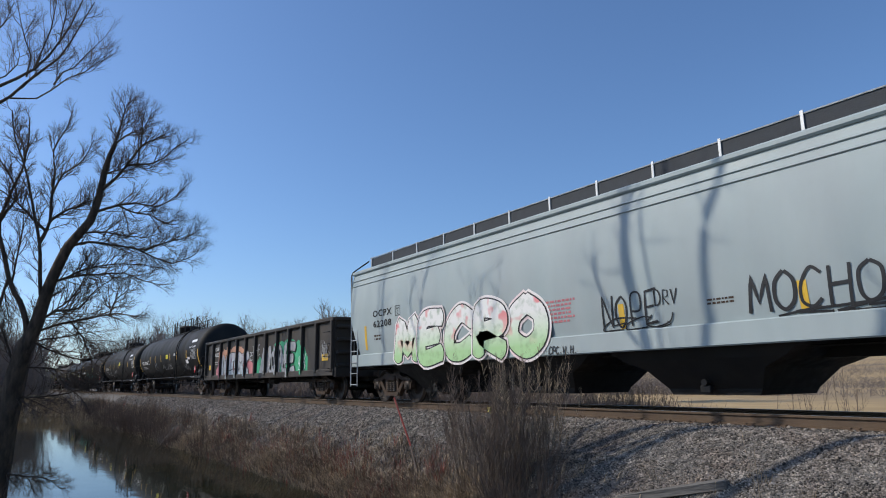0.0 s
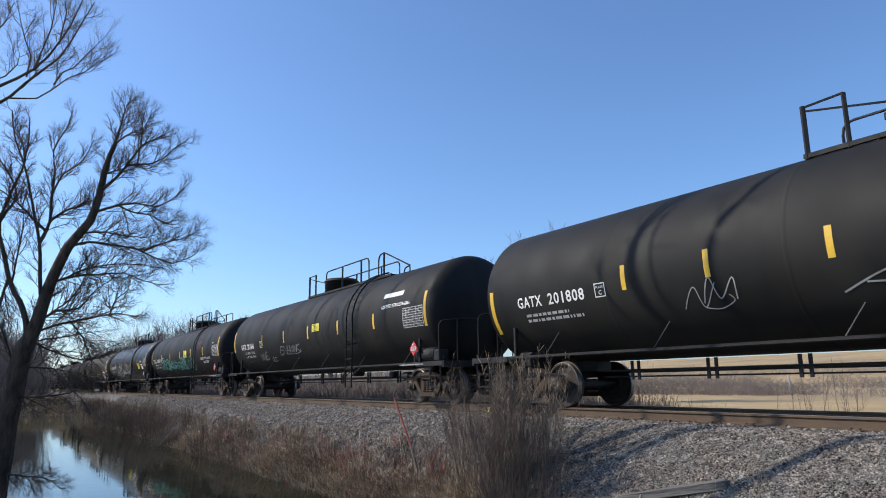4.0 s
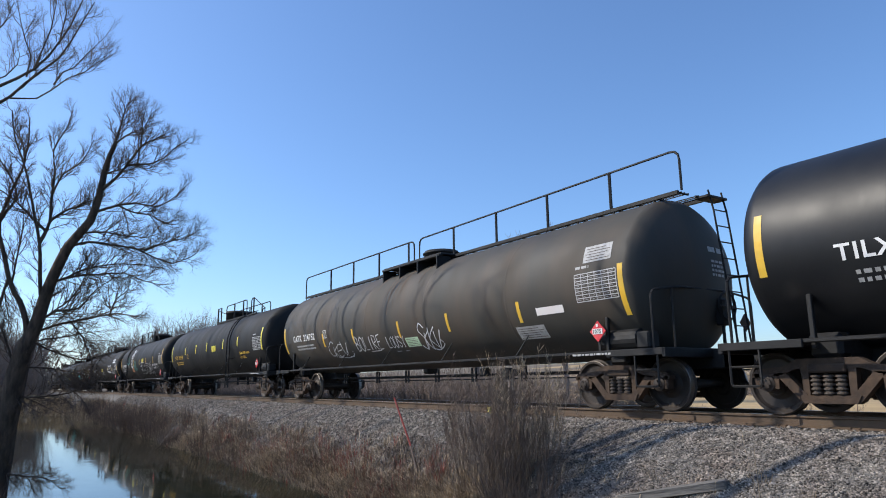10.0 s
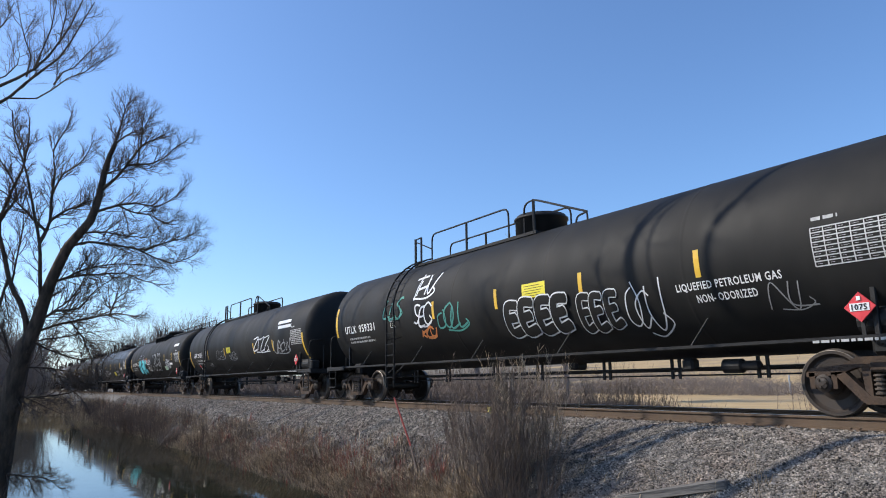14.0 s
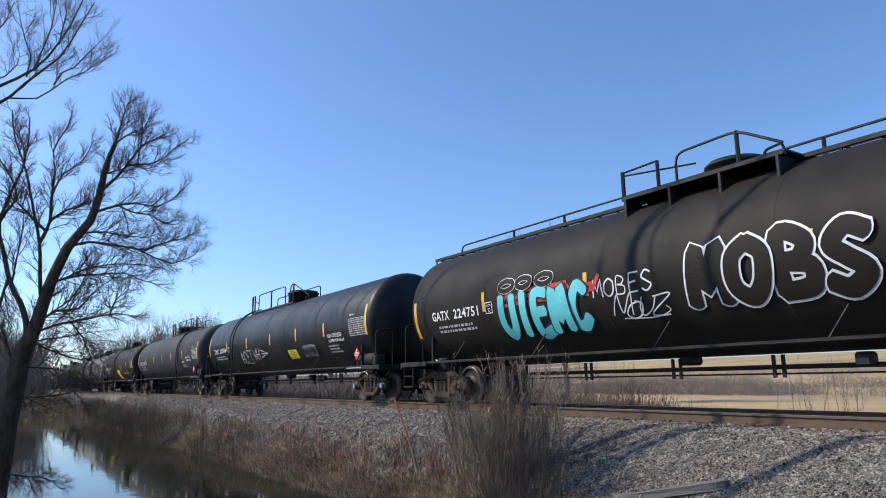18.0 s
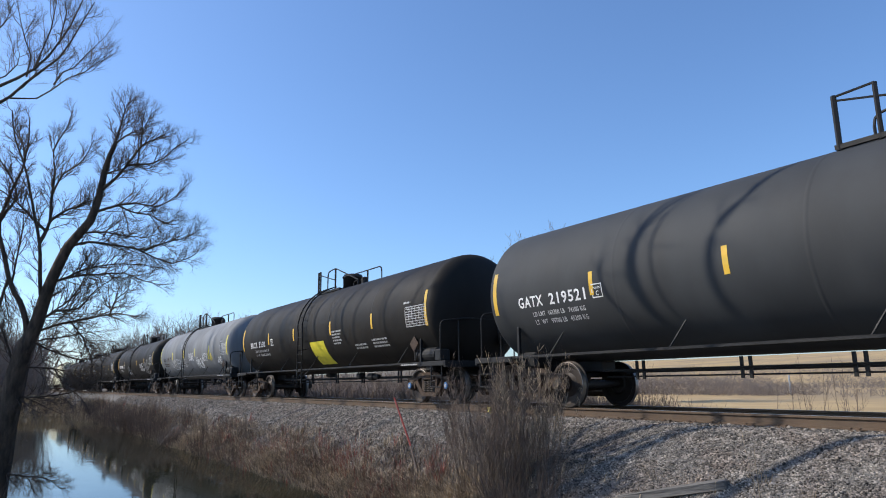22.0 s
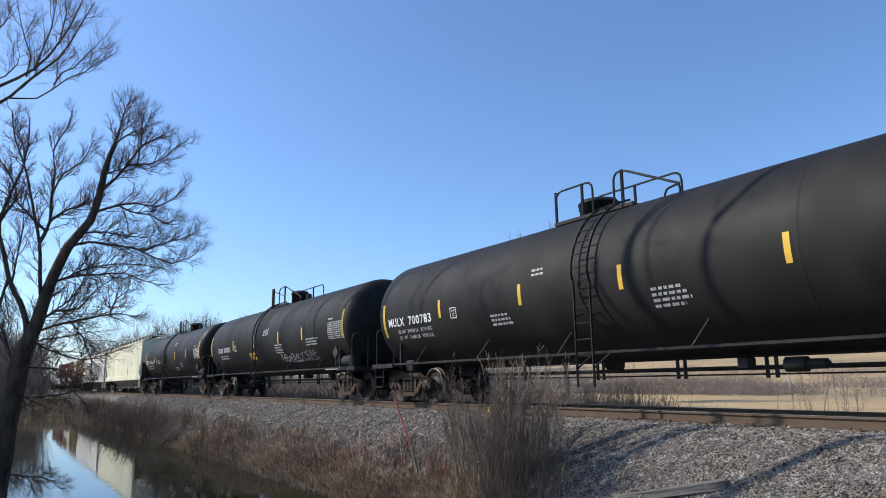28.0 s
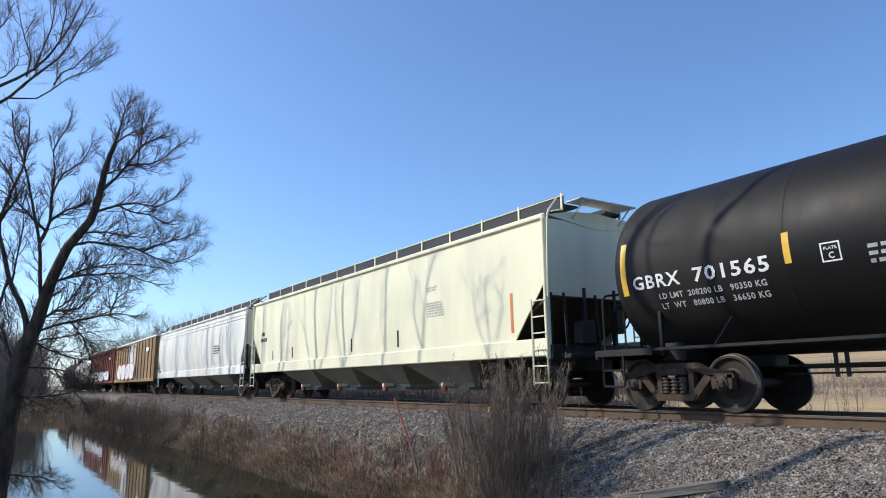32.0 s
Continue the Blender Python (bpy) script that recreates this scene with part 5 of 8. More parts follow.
        box(bm, (s * (h - 0.35), 0, 1.02), (1.5, 2.6, 0.08), 0.01)
        box(bm, (s * (h - 0.2), 0, 0.90), (1.7, 0.42, 0.36), 0.02)
        box(bm, (s * (h + 0.02), 0, 1.1), (0.10, 2.96, 0.30), 0.02)
        # On the cream car this black also puts the end's shade into the colour.
        part("end_frame", bm, M_STEEL if spec.get("dark_end", True) else key, car)
        for y in (-1, 1):            # ladders at the corners
            bm = bmesh.new()
            for dx in (0.02, 0.46):
                rod(bm, (s * (h - dx), y * 1.53, 0.45), (s * (h - dx), y * 1.53, z1 if spec.get("full_ladder") or dx < 0.1 else 2.2), 0.02, 5)
            z = 0.5
            while z < (z1 if spec.get("full_ladder") else 2.25):
                rod(bm, (s * (h - 0.02), y * 1.53, z), (s * (h - 0.46), y * 1.53, z), 0.015, 5)
                z += 0.33
            part("ladder", bm, spec.get("posts", M_LIGHTSTEEL), car)
        bm = bmesh.new()
        pipe(bm, bent([(s * (h + 0.02), -1.5, 2.2), (s * (h + 0.10), -1.5, z1 + 0.1), (s * (h - 0.15), -1.0, zr + 0.22)], 0.15), 0.022)
        part("grab_rail", bm, M_STEEL if s < 0 else spec.get("posts", M_LIGHTSTEEL), car)
    if spec.get("end_step"):
        bm = bmesh.new()
        box(bm, (h + 0.2, 0.0, zr + 0.14), (0.46, 1.7, 0.035), 0.01)
        for y in (-0.7, 0.7):
            rod(bm, (h + 0.38, y, zr + 0.13), (h - 0.05, y, zr - 0.25), 0.018, 5)
        part("crossover_step", bm, M_LIGHTSTEEL, car)
        bm = bmesh.new()
        lathe(bm, [(-0.02, 0.25), (0.0, 0.28), (0.02, 0.25), (0.0, 0.23), (-0.02, 0.25)], "X", 20, (h + 0.2, 0.4, 1.85), False)
        box(bm, (h + 0.1, 0.4, 1.75), (0.16, 0.26, 0.5), 0.03)
        box(bm, (h + 0.05, -0.55, 1.5), (0.3, 0.4, 0.5), 0.04)
        for y in (-1.1, -0.2, 1.1):
            rod(bm, (h + 0.12, y, 1.0), (h + 0.05, y, 2.3), 0.03, 6)
        part("brake_wheel", bm, M_STEEL, car)
    n = spec.get("bays", 3)
    for k in range(n):               # discharge chutes
        xc = -h + 4.0 + 4.04 * k if spec.get("dark_chutes") else -h + 3.0 + (2 * h - 6.0) * (k + 0.5) / n
        w = 4.04 if spec.get("dark_chutes") else (2 * h - 6.0) / n
        bm = bmesh.new()
        rings = [[bm.verts.new((xc + a * w * fx, b * y, z)) for a, b in ((-1, -1), (1, -1), (1, 1), (-1, 1))] for z, fx, y in (((1.16, 0.497, 1.38), (0.85, 0.37, 1.22), (0.70, 0.275, 1.1), (0.38, 0.215, 0.82), (0.28, 0.20, 0.80)) if spec.get("dark_chutes") else ((1.16, 0.495, 1.38), (1.0, 0.46, 1.26), (0.5, 0.26, 0.62), (0.42, 0.26, 0.62)))]
        for ra, rb in zip(rings, rings[1:]):
            for i in range(4):
                bm.faces.new((ra[i], ra[(i + 1) % 4], rb[(i + 1) % 4], rb[i]))
        bm.faces.new(rings[-1])
        box(bm, (xc, 0, 0.38), (w * 0.38, 1.3, 0.10), 0.02)
        rod(bm, (xc, -0.92, 0.42), (xc, 0.92, 0.42), 0.04, 8)
        bmesh.ops.recalc_face_normals(bm, faces=bm.faces)
        c = part("discharge_chute", bm, M_STEEL if spec.get("dark_chutes") else P_DARKCREAM, car)
        bm = bmesh.new()
        box(bm, (xc, -0.98, 0.37), (0.2, 0.10, 0.13), 0.02)
        part("outlet_gate", bm, M_OXIDE if spec.get("red_gates") else M_STEEL, c)
        bm = bmesh.new()
        rod(bm, (xc, -1.05, 0.48), (xc, -0.7, 0.48), 0.055, 10)
        part("outlet_cap", bm, M_STEEL if spec.get("dark_chutes") else key, c)
    bm = bmesh.new()
    box(bm, (0, 0, 0.98), (2 * h, 0.36, 0.30), 0.02)
    part("centre_sill", bm, M_STEEL, car)
    bm = bmesh.new()
    rod(bm, (-h + 2.5, -0.9, 0.98), (h - 2.5, -0.9, 0.98), 0.02, 5)
    part("brake_pipe", bm, M_STEEL, car)
    add_truck(car, tc, x0), add_truck(car, -tc, x0)
    add_ends(car, half, h)
    return car, skin, h


def build_grey_hopper():
    car, skin, h = hopper_car(dict(L=-19.04, R=-0.69, paint=P_STEELBLUE, bow=0.10, cut=0.5, label="pale blue-grey covered hopper car with mint graffiti and black tags", bays=3, dark_chutes=True, posts=M_LIGHTSTEEL))

    def over(u, v, e=0.005):         # the side with its sill, for paint that covers both
        p = skin(u, v, e)
        return Vector((u, min(p.y, -1.518 - e), v))

    lettering(car, skin, "OCPX", -h + 1.5, 2.42, 0.19, M_STEEL, 1.45, "reporting_mark", "black reporting mark")
    lettering(car, skin, "62208", -h + 1.52, 2.12, 0.19, M_STEEL, 1.5, "car_number", "black car number")
    fine_print(car, skin, -h + 1.55, 1.85, 0.55, 2, 0.05, M_TRUCK, 3)
    square_frame(car, skin, -h + 2.82, 2.35, 0.28, M_STEEL)
    for x, z, zz in ((0.95, 1.5, 2.2), (10.8, 1.42, 1.85), (14.04, 1.42, 1.85)):
        bm = bmesh.new()
        patch(bm, skin, -h + x, -h + x + 0.13, z, zz)
        part("reflective_stripe", bm, M_YELLOW, car, "yellow reflective stripe")
    fat_word(car, over, "MECRO", -h + 2.75, -h + 9.05, 1.0, 2.3, 3, S_MINTFADE, ((0.17, S_CREAMW), (0.06, S_BLACK)), 0.33, "mint and white spray-painted lettering")
    scribble(car, skin, -h + 10.4, -h + 11.7, 1.45, 2.0, 8, S_BLACK, 0.04, "NOPE")
    scribble(car, skin, -h + 10.5, -h + 11.8, 1.4, 1.62, 18, S_BLACK, 0.025, 3)
    scribble(car, skin, -h + 11.6, -h + 12.1, 1.75, 2.0, 9, S_BLACK, 0.028, "DRV")
    scribble(car, skin, -h + 13.3, -h + 15.2, 1.48, 2.0, 14, S_BLACK, 0.05, "MOCHO")
    scribble(car, skin, -h + 13.9, -h + 15.4, 1.40, 1.5, 15, S_BLACK, 0.035, 2)
    scribble(car, over, -h + 8.95, -h + 9.75, 1.05, 1.19, 17, S_BLACK, 0.022, "CPC.W.H.")
    fine_print(car, skin, -h + 8.9, 2.05, 0.9, 6, 0.042, S_PINK, 23)
    fine_print(car, skin, -h + 12.6, 1.72, 0.6, 2, 0.03, M_TRUCK, 8)


def build_pale_hoppers():
    car, skin, h = hopper_car(dict(L=-379.85, R=-361.2, paint=P_CREAM, bow=0.03, cut=0.8, corner_post=True, full_ladder=False, bays=4, red_gates=True, end_step=True, plain_top=True, label="cream covered hopper car with red outlet gates", posts=P_CREAM))
    for s in (-1, 1):
        bm = bmesh.new()
        box(bm, (s * (h - 0.05), -1.47, 2.42), (0.12, 0.10, 2.9), 0.02)
        part("corner_post", bm, P_CREAM, car)
    bars(car, skin, -h + 1.2, 2.5, 0.14, 3, M_TRUCK, "reporting_mark", "small dark reporting mark", 5)
    bars(car, skin, -h + 1.1, 2.25, 0.14, 6, M_TRUCK, "car_number", "small dark car number", 6)
    fine_print(car, skin, h - 4.6, 2.5, 0.9, 6, 0.035, M_GREYTEXT, 8)
    fine_print(car, skin, h - 4.6, 2.9, 0.6, 2, 0.035, M_GREYTEXT, 9)
    for x, m, a, b in ((2.5, M_STEEL, 1.5, 1.85), (4.6, M_STEEL, 1.5, 1.9), (9.6, M_STEEL, 1.5, 1.9), (12.5, M_STEEL, 1.5, 1.95), (17.45, S_ORANGE, 1.55, 2.4)):
        bm = bmesh.new()
        patch(bm, skin, -h + x, -h + x + 0.09, a, b)
        part("side_mark", bm, m, car)
    car, skin, h = hopper_car(dict(L=-399.3, R=-380.8, paint=P_CHALK, bow=0.10, cut=0.6, bays=3, label="chalky white covered hopper car with rounded sides", posts=P_CHALK))
    fine_print(car, skin, h - 5, 2.4, 1.2, 4, 0.06, M_STEEL, 4)


def build_gondola():
    L, R = -36.31, -20.41
    h, x0 = (R - L) / 2, (R + L) / 2
    car = start_car("gondola_car", "black open gondola car with silver and green graffiti", x0, "gondola car")
    z0, z1 = 0.92, 2.60
    for s in (-1, 1):
        bm = bmesh.new()
        box(bm, (0, s * 1.42, (z0 + z1) / 2), (2 * h, 0.03, z1 - z0))
        part("side_wall", bm, P_GONDOLA, car)
        bm = bmesh.new()
        box(bm, (0, s * 1.46, z1 + 0.03), (2 * h + 0.05, 0.16, 0.14), 0.03)
        part("top_rail", bm, P_GONDOLA, car)
        bm = bmesh.new()
        box(bm, (0, s * 1.45, z0 - 0.02), (2 * h, 0.14, 0.22), 0.02)
        part("side_sill", bm, P_GONDOLA, car)
        for k in range(13):
            x = -h + 0.12 + (2 * h - 0.24) * k / 12
            bm = bmesh.new()
            box(bm, (x, s * 1.49, (z0 + z1) / 2), (0.14, 0.13, z1 - z0), 0.02)
            part("side_post", bm, P_GONDOLA, car)
    for s in (-1, 1):
        bm = bmesh.new()
        box(bm, (s * (h - 0.03), 0, (z0 + z1) / 2), (0.05, 2.84, z1 - z0))
        box(bm, (s * h, 0, z1 + 0.03), (0.16, 2.95, 0.14), 0.03)
        box(bm, (s * h, 0, 0.9), (0.2, 2.9, 0.3), 0.02)
        part("end_wall", bm, P_GONDOLA, car)
        for k in range(4):
            bm = bmesh.new()
            box(bm, (s * (h + 0.03), 0, z0 + 0.2 + 0.42 * k), (0.12, 2.8, 0.12), 0.03)
            part("end_rib", bm, P_GONDOLA, car)
        for y in (-1, 1):
            for k in range(5):
                bm = bmesh.new()
                pipe(bm, bent([(s * (h - 0.15), y * 1.53, 0.62 + 0.4 * k), (s * (h - 0.15), y * 1.60, 0.62 + 0.4 * k), (s * (h - 0.62), y * 1.60, 0.62 + 0.4 * k), (s * (h - 0.62), y * 1.53, 0.62 + 0.4 * k)], 0.03), 0.014, 5)
                part("grab_iron", bm, M_STEEL, car)
    bm = bmesh.new()
    box(bm, (0, 0, z0), (2 * h, 2.82, 0.08))
    box(bm, (0, 0, 0.78), (2 * h, 0.4, 0.32), 0.02)
    for k in range(9):
        box(bm, (-h + 2 + (2 * h - 4) * k / 8, 0, 0.82), (0.16, 2.7, 0.2), 0.02)
    part("floor", bm, M_STEEL, car)
    bm = bmesh.new()
    lathe(bm, [(-0.35, 0.05), (-0.32, 0.14), (0.35, 0.14), (0.4, 0.05)], "X", 14, (0.5, -0.8, 0.68))
    part("brake_cylinder", bm, M_STEEL, car)
    bm = bmesh.new()
    box(bm, (-0.5, -0.8, 0.7), (0.4, 0.3, 0.2), 0.04)
    part("control_valve", bm, M_STEEL, car)
    skin = flat_skin(1.436)
    outer = flat_skin(1.556)
    lettering(car, skin, "CIGX", -h + 1.58, 2.20, 0.17, M_WHITE, 1.05, "reporting_mark", "white reporting mark")
    lettering(car, skin, "803226", -h + 1.55, 1.92, 0.17, M_WHITE, 1.0, "car_number", "white car number")
    fine_print(car, skin, -h + 1.6, 1.62, 0.7, 2, 0.05, M_GREYTEXT, 3)
    for u, w in ((-h + 0.5, 0.35), (h - 1.05, 0.5)):
        bm = bmesh.new()
        patch(bm, skin, u, u + w, 1.3, 1.52)
        part("data_plate", bm, M_YELLOW, car, "small orange plate")
    haze(car, skin, -h + 1.9, -h + 7.9, 0.84, 1.85, 21, S_PINK, "pink sprayed backing")
    haze(car, flat_skin(1.438), -h + 2.4, -h + 6.6, 1.6, 2.32, 20, S_PEACH, "peach sprayed backing")
    fat_word(car, flat_skin(1.425), "NESK", -h + 2.75, -h + 7.2, 0.84, 1.98, 22, S_SILVERFADE, ((0.07, S_BLACK),), 0.34, "silver spray-painted lettering")
    haze(car, skin, -h + 8.05, -h + 8.75, 0.86, 1.75, 24, S_GREEN, "green sprayed backing")
    haze(car, skin, -h + 9.6, -h + 13.6, 0.86, 2.2, 23, S_GREEN, "green sprayed backing")
    fat_word(car, flat_skin(1.425), "AWNE", -h + 8.5, -h + 12.6, 0.86, 2.08, 27, S_SILVER, ((0.07, S_BLACK),), 0.32, "silver spray-painted lettering")
    scribble(car, flat_skin(1.45), -h + 6.9, -h + 7.5, 1.6, 1.9, 31, S_WHITE, 0.02, 3, True)
    scribble(car, flat_skin(1.45), -h + 7.7, -h + 8.5, 1.75, 2.2, 32, S_WHITE, 0.02, "CHE")
    scribble(car, flat_skin(1.45), -h + 12.9, -h + 13.35, 1.1, 1.5, 33, S_WHITE, 0.03, 3, True)
    scribble(car, flat_skin(1.45), -h + 14.75, -h + 15.4, 1.45, 1.9, 34, S_FAINT, 0.02, 5, True)
    # the paint runs over the posts too
    edges = [-h + 0.12 + (2 * h - 0.24) * k / 12 + s * 0.068 for k in range(13) for s in (-1, 1)]
    for ob in [o for o in car.children_recursive if o.name.startswith(("graffiti", "scrawl"))]:
        bm = bmesh.new()
        bm.from_mesh(ob.data)
        for x in edges:
            bmesh.ops.bisect_plane(bm, geom=bm.verts[:] + bm.edges[:] + bm.faces[:], plane_co=(x, 0, 0), plane_no=(1, 0, 0))
        raised = [f for f in bm.faces if any(a < f.calc_center_median().x < b for a, b in zip(edges[::2], edges[1::2]))]
        out = bmesh.ops.split(bm, geom=raised)
        for v in out["geom"]:
            if isinstance(v, bmesh.types.BMVert):
                v.co.y -= 0.121
        bm.to_mesh(ob.data)
        bm.free()
    add_truck(car, h - 1.9, x0), add_truck(car, -h + 1.9, x0)
    add_ends(car, h + 0.7, h)


def boxcar(L, R, key, door_key, label, seed, graffiti):
    h, x0 = (R - L) / 2, (R + L) / 2
    z0, z1 = 1.05, 3.95
    car = start_car("boxcar", label, x0, "boxcar")
    for s in (-1, 1):
        bm = bmesh.new()
        box(bm, (0, s * 1.42, (z0 + z1) / 2), (2 * h, 0.06, z1 - z0))
        part("side_wall", bm, key, car)
        for k in range(15):
            x = -h + 0.1 + (2 * h - 0.2) * k / 14
            if abs(x) > 1.7:
                bm = bmesh.new()
                box(bm, (x, s * 1.48, (z0 + z1) / 2), (0.16, 0.07, z1 - z0), 0.015)
                part("side_post", bm, key, car)
        bm = bmesh.new()
        box(bm, (0, s * 1.51, (z0 + z1) / 2 - 0.05), (3.2, 0.06, z1 - z0 - 0.2), 0.02)
        for k in range(6):
            box(bm, (0, s * 1.55, z0 + 0.3 + 0.45 * k), (3.1, 0.04, 0.06), 0.01)
        d = part("sliding_door", bm, door_key, car)
        bm = bmesh.new()
        for x in (-0.9, 0.9):
            rod(bm, (x, s * 1.58, z0), (x, s * 1.58, z1 - 0.2), 0.025, 6)
        part("locking_bar", bm, M_STEEL, d)
        bm = bmesh.new()
        box(bm, (0, s * 1.46, 0.98), (2 * h, 0.12, 0.22), 0.02)
        part("side_sill", bm, key, car)
    bm = bmesh.new()
    a = [(-1.5, z1 - 0.02), (-1.45, z1 + 0.1), (0, z1 + 0.24), (1.45, z1 + 0.1), (1.5, z1 - 0.02)]
    va = [bm.verts.new((-h, y, z)) for y, z in a]
    vb = [bm.verts.new((h, y, z)) for y, z in a]
    bm.faces.new(va[::-1]), bm.faces.new(vb)
    for i in range(5):
        j = (i + 1) % 5
        bm.faces.new((va[i], vb[i], vb[j], va[j]))
    bmesh.ops.recalc_face_normals(bm, faces=bm.faces)
    part("roof", bm, P_CHALK if key is P_TAN else key, car)
    for s in (-1, 1):
        bm = bmesh.new()
        box(bm, (s * (h - 0.03), 0, (z0 + z1) / 2), (0.06, 2.84, z1 - z0))
        for k in range(7):
            box(bm, (s * (h + 0.01), 0, z0 + 0.25 + 0.42 * k), (0.09, 2.7, 0.16), 0.03)
        part("end_wall", bm, key, car)
        bm = bmesh.new()
        for k in range(8):
            rod(bm, (s * (h - 0.05), -1.55, 0.5 + 0.42 * k), (s * (h - 0.5), -1.55, 0.5 + 0.42 * k), 0.016, 5)
        part("ladder", bm, key, car)
    bm = bmesh.new()
    box(bm, (0, 0, 0.9), (2 * h + 0.6, 0.4, 0.34), 0.02)
    box(bm, (0, 0, 1.0), (2 * h - 0.1, 2.7, 0.08))
    part("underframe", bm, M_STEEL, car)
    for a0, a1, b0, b1, sd, fill, edge in graffiti:
        bubbles(car, flat_skin(1.60), a0, a1, b0, b1, sd, 4, fill, edge, 0.06)
    bm = bmesh.new()
    patch(bm, flat_skin(1.52), h - 3.2, h - 2.2, 3.0, 3.3)
    part("reporting_mark", bm, M_WHITE, car, "white mark panel")
    add_truck(car, h - 2.1, x0), add_truck(car, -h + 2.1, x0)
    add_ends(car, h + 0.8, h)


